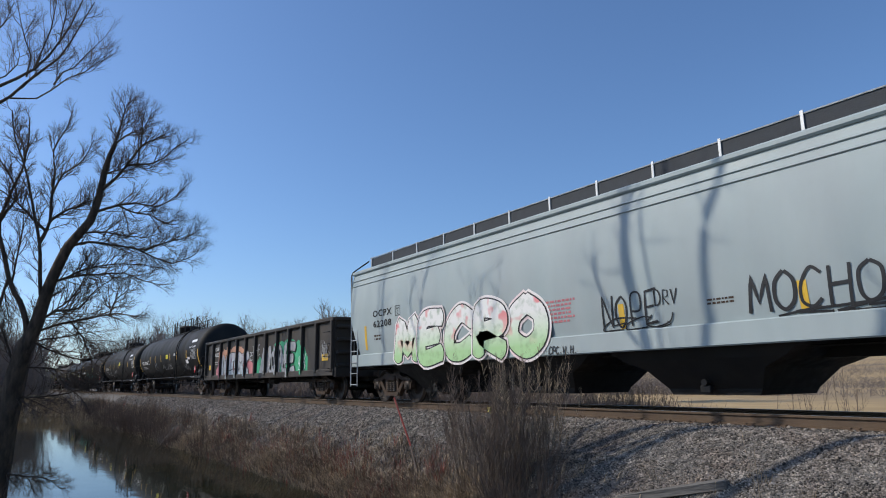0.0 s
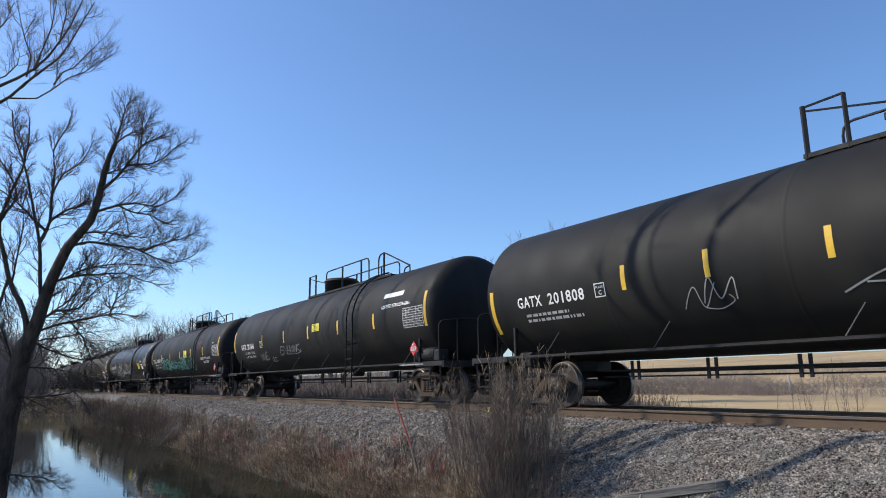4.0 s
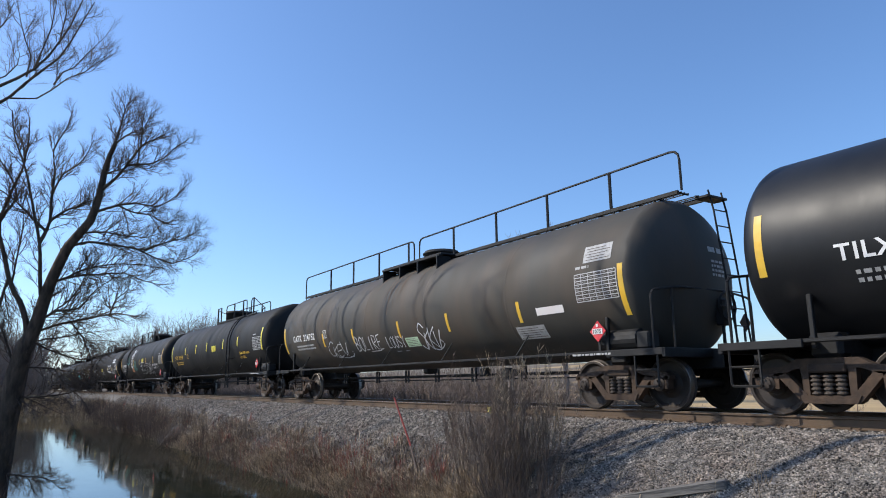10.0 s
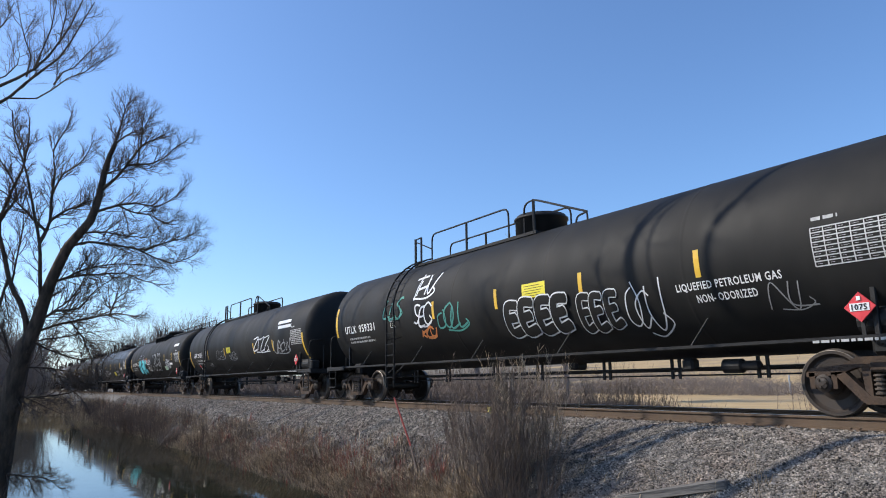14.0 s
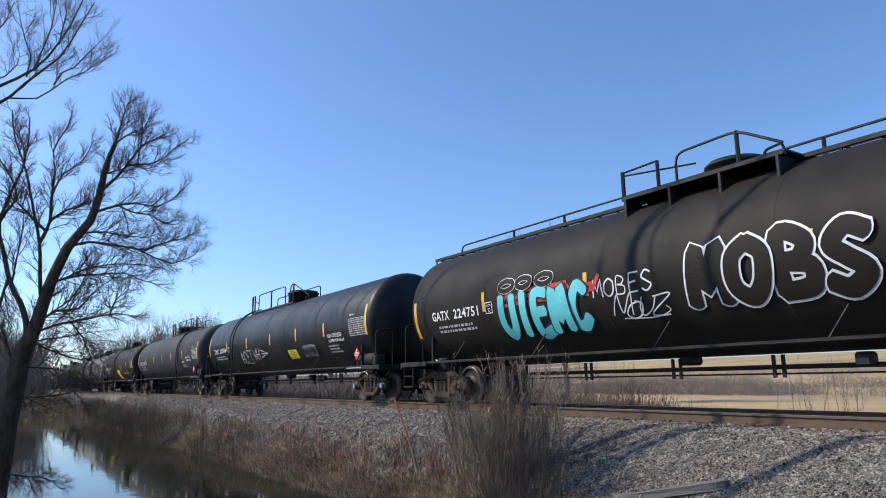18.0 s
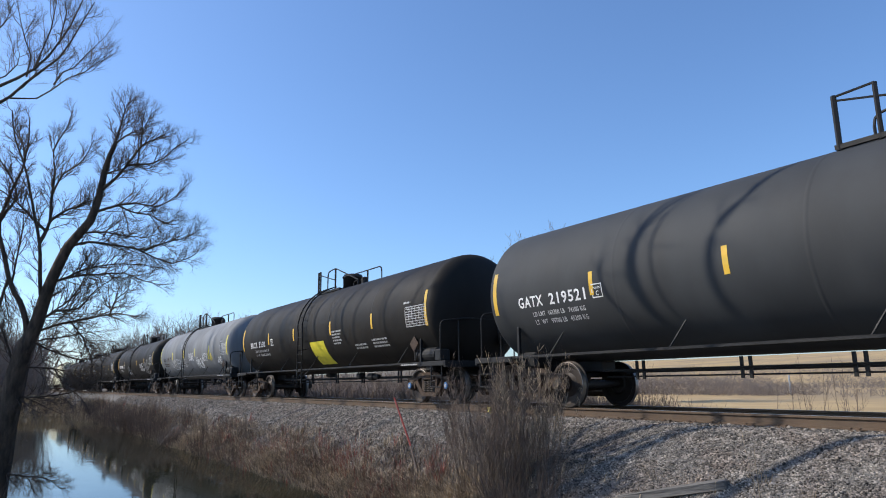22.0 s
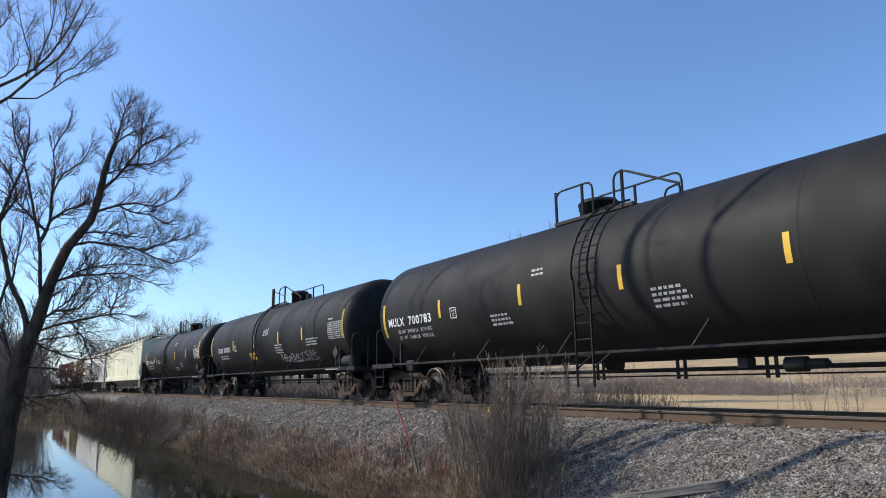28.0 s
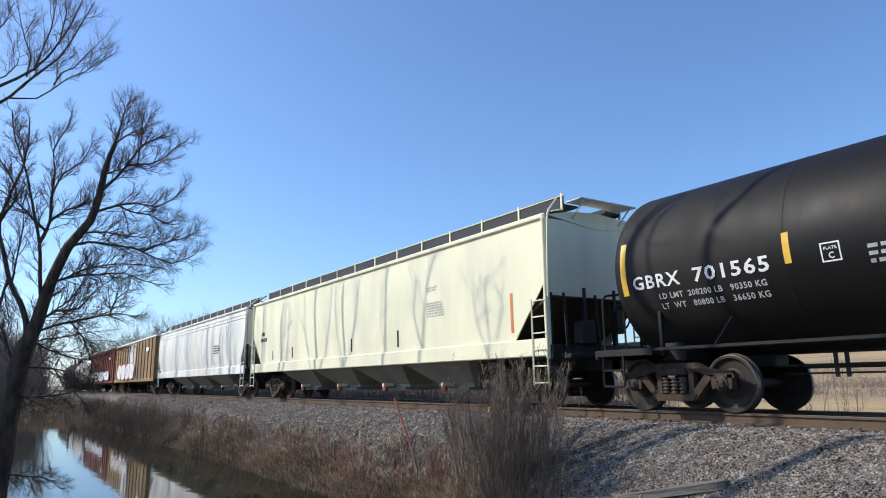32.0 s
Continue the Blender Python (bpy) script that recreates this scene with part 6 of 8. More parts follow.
# ---- the train, from its leading car backwards ----
BLACK_LPG = "black pressurised gas tank car with yellow reflective stripes"
WY = (M_LEMON, "lemon yellow emergency notice panel")
GAS, NON = "LIQUEFIED PETROLEUM GAS", "NON-ODORIZED"
TICK_A = (-5.1, -2.6, -0.3, 2.7, 5.1)
TICK_D = (-4.3, -1.4, 1.65, 4.5)
TANKS = [
    dict(L=-55.14, R=-38.12, code="GATX", kind="A", paint=P_BLACK, number="201808", stripe_z=-0.4, table_at=-0.45, label="black gas tank car with white name bar and pink stickers", seed=1, ticks=(-4.7, -3.0, -1.1, 1.62, 3.42, 5.92), words=((GAS, 6.45, 1.5, 0.2, 0.10),), panels=((6.78, 0.5, 1.12, 0.14, M_WHITE, "white name bar"), (0.45, -0.2, 0.62, 0.26, *WY), (5.62, -0.62, 0.57, 0.2, S_CREAMW, "pale sticker"), (6.15, -0.42, 0.54, 0.14, S_CREAMW, "pale sticker"), (2.68, -0.1, 0.38, 0.16, M_GREYTEXT, "small worn notice")), scrawls=((-3.5, -2.75, -0.75, -0.35, 41, S_FAINT, 0.02, 2, False), (4.98, 5.84, -0.95, -0.65, 42, S_FAINT, 0.025, 4, False), (-0.9, 1.6, -0.8, -0.55, 43, S_FAINT, 0.025, 5, False))),
    dict(L=-74.52, R=-58.0, code="GATX", at=1.0, wide=0.87, load=("LD LMT  164100 LB   74650 KG", "LT  WT   98600 LB   44650 KG"), kind="A", paint=P_BLACK, number="201846", label="black gas tank car with chalky marks and white triangle", seed=2, ticks=(-4.48, -2.0, 0.4, 2.9, 5.4), plate=3.45, panels=((0.8, -0.1, 0.62, 0.26, *WY), (5.9, 0.5, 1.12, 0.13, M_WHITE, "white name bar")), words=((GAS, 5.9, 1.5, 0.2, 0.10),), scrawls=((-5.0, -4.2, -0.85, -0.6, 44, S_FAINT, 0.025, 5, True), (-3.87, -3.4, -0.95, -0.78, 45, S_FAINT, 0.025, 3, True), (-2.6, -0.6, -0.72, -0.42, 46, S_FAINT, 0.02, 6, True))),
    dict(L=-93.9, R=-77.35, kind="A", paint=P_BLACK, number="959339", wide=1.15, code="UTLX", load=("LD LMT  162800 LB   73850 KG", "LT  WT  100200 LB   45450 KG"), label="black gas tank car with a row of teal graffiti", seed=3, ticks=(-5.13, -2.58, 0.08, 2.68, 5.28), at=0.6, plate=3.45, words=((GAS, 4.75, 1.85, -0.53, 0.12), ("NON- ODORIZED", 5.15, 1.05, -0.72, 0.12)), panels=((1.03, -0.28, 0.7, 0.38, *WY),), scrawls=((-5.35, -4.2, -0.8, -0.35, 46, S_TEAL, 0.05, 4, False), (-4.2, -2.93, -0.84, -0.3, 146, S_TEAL, 0.06, 4, False), (-2.86, -1.56, -0.8, -0.42, 47, S_TEAL, 0.06, 4, True), (-1.36, 0.1, -0.9, -0.5, 48, S_TEAL, 0.05, 4, False), (0.15, 1.37, -0.84, -0.3, 49, S_TEAL, 0.06, 4, True), (1.94, 3.02, -0.92, -0.42, 50, S_TEAL, 0.05, 4, False), (4.2, 4.95, 0.05, 0.55, 51, S_ROSE, 0.014, "OSO", False))),
    dict(L=-113.92, R=-96.47, kind="A", paint=P_GLOSS, number="308024", code="TILX", label="glossy black gas tank car with silvery scrawls", seed=4, at=1.05, plate=3.4, ticks=(-5.44, -3.0, -0.58, 2.35, 5.3), words=((NON, 6.3, 0.95, -0.12, 0.10),), panels=((5.54, -0.58, 0.8, 0.4, *WY), (6.87, -0.36, 0.6, 0.10, M_WHITE, "white bar"), (7.04, -0.63, 0.58, 0.2, S_CREAMW, "pale sticker")), scrawls=((-5.3, -2.1, -0.95, -0.2, 52, S_FAINT, 0.09, 6, False), (-1.78, -0.62, -0.82, -0.55, 53, S_WHITE, 0.03, 6, False), (-0.25, 1.93, -0.75, -0.2, 54, S_FAINT, 0.09, 5, False))),
    dict(L=-133.27, R=-116.57, code="GATX", kind="C", near_rail=True, paint=P_RUSTY, number="224752", stripe_z=-0.3, label="weathered brownish tank car with a full-length roof railing", seed=5, ticks=(-4.85, -2.6, 0.26, 2.69, 5.44), tick_z=-0.34, plate=3.55, panels=((0.44, -0.92, 0.68, 0.24, S_MINT, "faded pale green notice"), (5.99, -0.56, 0.8, 0.15, S_CREAMW, "pale sticker"), (7.43, 0.3, 0.7, 0.32, M_GREYTEXT, "worn name panel"), (5.17, -1.0, 0.9, 0.26, M_GREYTEXT, "worn panel")), scrawls=((-4.68, -3.08, -1.0, -0.6, 55, S_WHITE, 0.02, 5, False), (-2.59, -0.9, -0.9, -0.5, 56, S_WHITE, 0.03, "BOLIRE", False), (-2.0, -0.75, -0.98, -0.9, 156, S_WHITE, 0.022, "-", False), (-0.61, 0.42, -0.9, -0.6, 57, S_WHITE, 0.026, "LOUSY", False), (-0.4, 0.55, -1.06, -0.94, 157, S_FAINT, 0.022, "--", False), (1.15, 2.1, -0.98, -0.5, 58, S_WHITE, 0.03, 4, False)), rust=((-1.3, 0.16, 0.5), (-0.52, 0.1, 1.05), (-0.3, 0.16, 1.3), (-0.02, 0.07, 1.1), (0.25, 0.2, 0.75), (1.1, 0.12, 0.6))),
    dict(L=-152.74, R=-136.04, kind="A", paint=P_BLACK, stripe=M_LEMON, text=M_YELLOW, number="959174", code="UTLX", label="black gas tank car with yellow lettering and lemon stripes", seed=6, ticks=(-4.92, -2.53, -0.32, 2.7, 5.04), plate=3.85, tick_z=0.16, head=0.14, words=((GAS, 5.23, 1.36, -0.52, 0.10), ("NON- ODORIZED", 5.21, 0.8, -0.70, 0.10)), panels=((0.71, -0.22, 0.72, 0.28, *WY),)),
    dict(L=-172.19, R=-155.69, r=1.53, zc=2.43, kind="B", paint=P_BLACK, number="959331", code="UTLX", label="black gas tank car with white and green graffiti", seed=7, at=0.6, plate=3.5, ticks=(-2.5, 0.08, 2.7, 5.28), words=((GAS, 4.81, 1.8, -0.50, 0.12), ("NON- ODORIZED", 5.14, 1.04, -0.70, 0.12)), panels=((1.0, -0.2, 0.72, 0.3, *WY),), scrawls=((-5.07, -4.15, -0.1, 0.45, 60, S_TEAL, 0.05, 3, False), (-3.65, -2.6, 0.32, 0.85, 61, S_WHITE, 0.06, 3, True), (-3.45, -2.7, -0.4, 0.15, 62, S_WHITE, 0.05, 3, False), (-2.34, -1.15, -0.6, -0.08, 63, S_TEAL, 0.05, 4, False), (-3.2, -2.6, -0.75, -0.55, 59, S_ORANGE, 0.05, 3, False), (3.65, 4.37, -1.05, -0.3, 64, S_WHITE, 0.03, 3, False), (6.3, 6.87, -0.9, -0.58, 65, S_FAINT, 0.02, 2, False)), pieces=((0.28, 2.4, -0.92, -0.2, 66, 4, None, S_WHITE, 0.04), (2.5, 3.6, -0.95, -0.3, 67, 3, None, S_WHITE, 0.03))),
    dict(L=-191.78, R=-175.26, code="GATX", kind="B", paint=P_BLACK, number="201801", stripe_z=-0.52, label="black gas tank car with long roof walkway and white bars", seed=8, ticks=(-4.64, -1.67, 2.7, 5.1), tick_z=-0.25, head=0.14, at=0.80, wide=0.83, text_z=-0.05, plate=3.2, load=("LD LMT 164100 LB   74450 KG", "LT  WT   98500 LB   44650 KG"), words=(("UTST", -5.74, 0.42, -0.68, 0.09),), panels=((-1.3, -0.4, 0.62, 0.26, *WY), (-6.98, -0.92, 0.22, 0.13, M_RED, "small red placard"), (-6.98, -1.06, 0.22, 0.13, S_CREAMW, "pale placard"), (5.6, 0.43, 1.4, 0.12, M_WHITE, "white name bar"), (5.7, 0.24, 1.4, 0.12, M_WHITE, "white name bar")), scrawls=((2.74, 4.5, -0.5, 0.0, 68, S_WHITE, 0.05, 4, True), (5.1, 6.8, -0.65, -0.2, 69, S_FAINT, 0.05, 4, False), (-3.1, -1.7, -0.6, -0.25, 70, S_FAINT, 0.02, 5, False), (-1.0, 0.1, -0.7, -0.4, 170, S_FAINT, 0.02, 4, False), (-4.9, -4.3, -0.9, -0.75, 171, S_FAINT, 0.018, 3, False))),
    dict(L=-211.22, R=-194.66, code="GATX", kind="C", paint=P_SOOT, head_tag=True, number="224751", stripe_z=-0.3, label="black tank car with cyan graffiti and white outlined lettering", at=0.80, plate=3.03, seed=9, ticks=(-5.3, -2.08, 2.2, 4.1, 6.22), words=((GAS, 6.83, 1.2, 0.0, 0.08),), panels=((6.45, 0.5, 1.15, 0.15, M_WHITE, "white name bar"), (3.81, -0.86, 0.8, 0.22, S_MINT, "pale green notice"), (5.56, -0.58, 0.72, 0.12, S_CREAMW, "pale sticker")), pieces=((-4.76, -2.9, 0.0, 0.32, 71, "OOO", None, S_WHITE, 0.02), (-4.82, -1.98, -0.97, 0.02, 72, "UIEMC", S_CYAN, S_BLACK, 0.05), (0.1, 3.1, -0.82, 0.25, 74, "MOBS", None, S_WHITE, 0.05)), scrawls=((-4.55, -2.0, -0.24, 0.0, 73, S_CRIMSON, 0.08, 6, True), (-1.5, -0.4, -0.78, -0.45, 173, S_WHITE, 0.025, 4, False), (-1.92, -0.5, -0.38, -0.05, 75, S_WHITE, 0.03, "MOBES", False), (4.37, 5.57, -0.7, -0.28, 76, S_WHITE, 0.035, 6, True))),
    dict(L=-231.59, R=-214.14, kind="B", paint=P_GLOSS, number="309794", code="TILX", caps=True, label="glossy black gas tank car with a white sprayed arrow", at=0.87, plate=3.17, seed=10, words=((NON, 5.89, 1.08, -0.38, 0.12), (GAS, 5.92, 1.18, -0.53, 0.09)), panels=((2.0, -0.93, 0.88, 0.32, *WY),), print=((5.8, -0.68, 1.0, 3),), scrawls=((-3.78, -2.2, -0.95, -0.42, 77, S_WHITE, 0.031, "ACET", True), (-2.0, -1.2, -0.85, -0.40, 78, S_WHITE, 0.033, "WH", True)), arrow=(-1.1, -0.2, -0.62), pieces=((3.5, 4.75, -0.9, -0.52, 78, 4, None, S_WHITE, 0.03),), ticks=(-5.72, -2.75, 0.28, 3.07, 5.62)),
    dict(L=-251.87, R=-234.33, kind="E", code="GATX", load=("LD LMT  163300 LB   74100 KG", "LT  WT   99700 LB   45200 KG"), paint=P_SLATE, number="219521", caps=True, label="slate grey gas tank car with a long roof walkway", at=0.78, plate=2.91, seed=11, words=((NON, 6.16, 1.06, -0.34, 0.13), (GAS, 6.17, 1.17, -0.49, 0.10), ("FRA AIP", 5.17, 0.5, -0.56, 0.10)), print=((5.1, -0.72, 1.2, 2),), ticks=(-5.86, -3.04, -0.3, 2.34, 5.2)),
    dict(L=-270.0, R=-254.79, kind="D", paint=P_SOOT, number="5130", wide=1.12, code="BRCX", r=1.52, zc=2.43, table_at=0.12, load=("LD LMT 206300 LB  93600 KG", "LT  WT   79100 LB  35900 KG"), caps=True, gas=False, label="sooty black tank car with a large yellow panel", at=1.00, plate=3.50, seed=12, print=((1.77, -0.25, 0.7, 5), (3.2, -0.75, 0.8, 2), (4.4, -0.66, 0.95, 3)), panels=((-0.2, -1.22, 1.2, 0.76, *WY),), ticks=(-4.34, -1.63, 1.65, 4.6)),
    dict(L=-287.7, R=-272.75, kind="D", paint=P_GREY, stripe=M_LEMON, text=M_TRUCK, number="1148", code="DRCX", gas=False, label="light grey tank car with scratchy white and yellow tags", at=0.76, plate=2.69, seed=13, ticks=(-4.1, -1.26, 1.4, 4.3), scrawls=((-4.36, -2.9, -0.85, -0.3, 80, S_WHITE, 0.03, 5, False), (-2.9, -2.02, -0.85, -0.4, 180, S_WHITE, 0.03, 2, False), (-1.44, -0.81, -0.74, -0.32, 85, S_WHITE, 0.03, 2, False), (-0.03, 1.1, -0.5, -0.12, 81, S_WHITE, 0.05, "CROKE", False), (1.49, 2.66, -0.88, -0.45, 82, S_WHITE, 0.045, 7, False), (2.88, 3.91, -0.6, -0.26, 83, S_WHITE, 0.05, "ACET", True), (3.98, 4.7, -0.55, -0.2, 84, M_LEMON, 0.035, 4, False), (5.57, 6.26, -0.78, -0.54, 86, S_WHITE, 0.04, 4, True)), print=((-2.1, 0.45, 0.5, 3),)),
    dict(L=-305.75, R=-290.75, kind="D", paint=P_SOOT, number="illegible", gas=False, label="sooty black tank car with white tags on its side", at=0.75, plate=2.98, seed=14, ticks=(-4.4, -1.8, 1.45, 4.4), scrawls=((-3.07, -1.6, -0.9, -0.45, 87, S_WHITE, 0.03, 4, True), (2.49, 4.08, -0.7, -0.28, 88, S_WHITE, 0.04, 5, False), (4.33, 6.24, -0.55, -0.1, 89, S_FAINT, 0.05, 5, True), (4.4, 5.6, -0.95, -0.65, 90, S_FAINT, 0.04, 4, True))),
    dict(L=-323.42, R=-308.6, kind="F", paint=P_BLACK, number="700783", stripe_z=-0.2, wide=1.13, code="MULX", r=1.55, zc=2.43, head=0.1, load=("LD LMT  204400 LB   92700 KG", "LT  WT   81600 LB   37000 KG"), caps=True, gas=False, label="black general-purpose tank car with yellow stripes", at=0.24, plate=3.32, seed=15, ticks=(-4.55, -1.45, 1.33, 4.4), print=((-2.54, -0.48, 0.78, 3), (1.95, -0.42, 0.82, 4), (-1.06, 0.33, 0.46, 2), (5.6, -0.75, 0.5, 1))),
    dict(L=-341.73, R=-326.27, r=1.52, kind="D", paint=P_BLACK, number="290303", code="CRDX", gas=False, label="black tank car with a small white tag and scrawls", at=1.24, plate=3.86, seed=16, ticks=(-4.05, -1.15, 1.85, 4.3), print=((1.4, -0.4, 0.9, 4), (4.6, -0.35, 1.2, 3)), panels=((-1.9, -0.82, 0.76, 0.28, M_YELLOW, "orange panel"),), scrawls=((0.05, 0.7, 0.08, 0.33, 91, S_WHITE, 0.024, "JEMIS", True), (1.7, 3.6, -1.02, -0.8, 92, S_WHITE, 0.02, 8, False), (3.6, 5.09, -1.0, -0.75, 93, S_FAINT, 0.025, 6, False))),
    dict(L=-359.17, R=-344.33, kind="D", paint=P_TARRED, number="701565", wide=1.28, code="GBRX", r=1.53, zc=2.43, load=("LD LMT  208200 LB   90350 KG", "LT  WT   80800 LB   36650 KG"), gas=False, label="black tank car with brownish faded graffiti", at=0.18, plate=3.43, seed=17, ticks=(-4.45, -1.42, 1.6, 4.48), print=((-3.4, -0.28, 0.8, 3), (1.28, 0.6, 0.47, 2), (2.68, -0.6, 0.6, 3), (1.22, -0.84, 0.87, 2)), scrawls=((-2.4, -1.4, -0.55, -0.2, 94, S_DULL, 0.018, 4, True), (0.1, 0.9, -0.38, -0.14, 95, S_DULL, 0.016, 4, True))),
    dict(L=-454.1, R=-439.3, kind="D", paint=P_PALE, number="", gas=False, label="pale grey tank car far down the train", seed=18, ticks=TICK_D),
    dict(L=-471.9, R=-456.9, kind="D", paint=P_SOOT, number="", gas=False, label="sooty black tank car far down the train", seed=19, ticks=TICK_D),
]
build_grey_hopper()
build_gondola()
for spec in TANKS:
    tank_car(spec)
build_pale_hoppers()
boxcar(-418.7, -400.9, P_TAN, P_CHALK, "tan ribbed boxcar with graffiti on its pale door", 5, ((-6.5, 1.5, 1.1, 2.3, 101, M_WHITE, S_PINK),))
boxcar(-436.7, -419.5, P_REDBOX, P_REDBOX, "oxide red boxcar with white and blue graffiti", 6, ((-7.0, 6.5, 1.1, 2.0, 102, S_WHITE, M_BLUECAP),))
# ---- bare trees ----
UP = Vector((0, 0, 1))


def wander(rng, k):
    return Vector((rng.uniform(-k, k), rng.uniform(-k, k), rng.uniform(-k, k)))


def strand(rng, p, d, length, r, n=5, lift=0.0, crook=0.16, tip=0.3):
    pts, radii = [p.copy()], [r]
    d = d.normalized()
    for i in range(n):
        d = (d + wander(rng, crook) + UP * lift).normalized()
        p = p + d * (length / n)
        pts.append(p.copy())
        radii.append(r * (1 - (1 - tip) * (i + 1) / n))
    return pts, radii


def side_way(rng, d, spread):
    q = d.cross(wander(rng, 1.0)).normalized()
    return (d * math.cos(spread) + q * math.sin(spread)).normalized()


def twig_out(rng, limb, out, fine, count, length, r, lift, levels, start=0.2, flat=None, fade=0.4):
    """Grows ever finer branches from a limb; those thicker than a finger go to out, the rest to fine."""
    pts, radii = limb
    n = len(pts) - 1
    for k in range(count):
        u = start + (1 - start) * (k + rng.random()) / count
        i = min(int(u * n), n - 1)
        p = pts[i].lerp(pts[i + 1], u * n - i)
        d = side_way(rng, (pts[i + 1] - pts[i]).normalized(), rng.uniform(0.45, 1.0))
        if flat is not None:
            d = (d - flat * d.dot(flat) * 0.35).normalized()
        s = strand(rng, p, d, length * rng.uniform(0.55, 1.25) * (1.15 + 0.25 * (fade - 0.4) - fade * u), min(r, radii[i] * 0.7), 5 if levels > 1 else 3, lift, 0.2, 0.35)
        (out if s[1][0] > 0.011 else fine).append(s)
        if levels > 1:
            twig_out(rng, s, out, fine, rng.randint(5, 8) if levels > 2 else rng.randint(4, 7), length * 0.48, r * 0.5, lift, levels - 1, 0.25, flat)


def bare_tree(label, seed, base, height, r, lean=(0, 0), limbs=9, twig_mat=None, bark_mat=None, first=0.3, levels=3, group="", name="bare_tree", lift=0.06, narrow=1.0, twig=0.18):
    rng = random.Random(seed)
    out, fine = [], []
    trunk = strand(rng, Vector((0, 0, -0.3)), Vector((lean[0], lean[1], 1)), height, r, 9, 0.06, 0.10, 0.12)
    out.append(trunk)
    n = len(trunk[0]) - 1
    for k in range(limbs):
        u = first + (0.95 - first) * (k + rng.random()) / limbs
        i = min(int(u * n), n - 1)
        p = trunk[0][i].lerp(trunk[0][i + 1], u * n - i)
        d = side_way(rng, UP, rng.uniform(0.5, 1.05))
        limb = strand(rng, p, d, height * narrow * rng.uniform(0.26, 0.42) * (1.25 - 0.7 * u), trunk[1][i] * rng.uniform(0.45, 0.65), 7, lift + 0.04, 0.15, 0.22)
        out.append(limb)
        twig_out(rng, limb, out, fine, 7, height * 0.11, r * twig, lift, levels - 1)
    twig_out(rng, trunk, out, fine, 7, height * 0.12, r * twig, lift, levels - 1, 0.6)
    tree = tagged(new(name), label, "tree", group)
    tree.location = base
    child("trunk", tubes("trunk", out, bark_mat or M_BARK, 6), tree)
    child("crown", tubes("crown", fine, twig_mat or M_TWIG, 3), tree)
    return tree


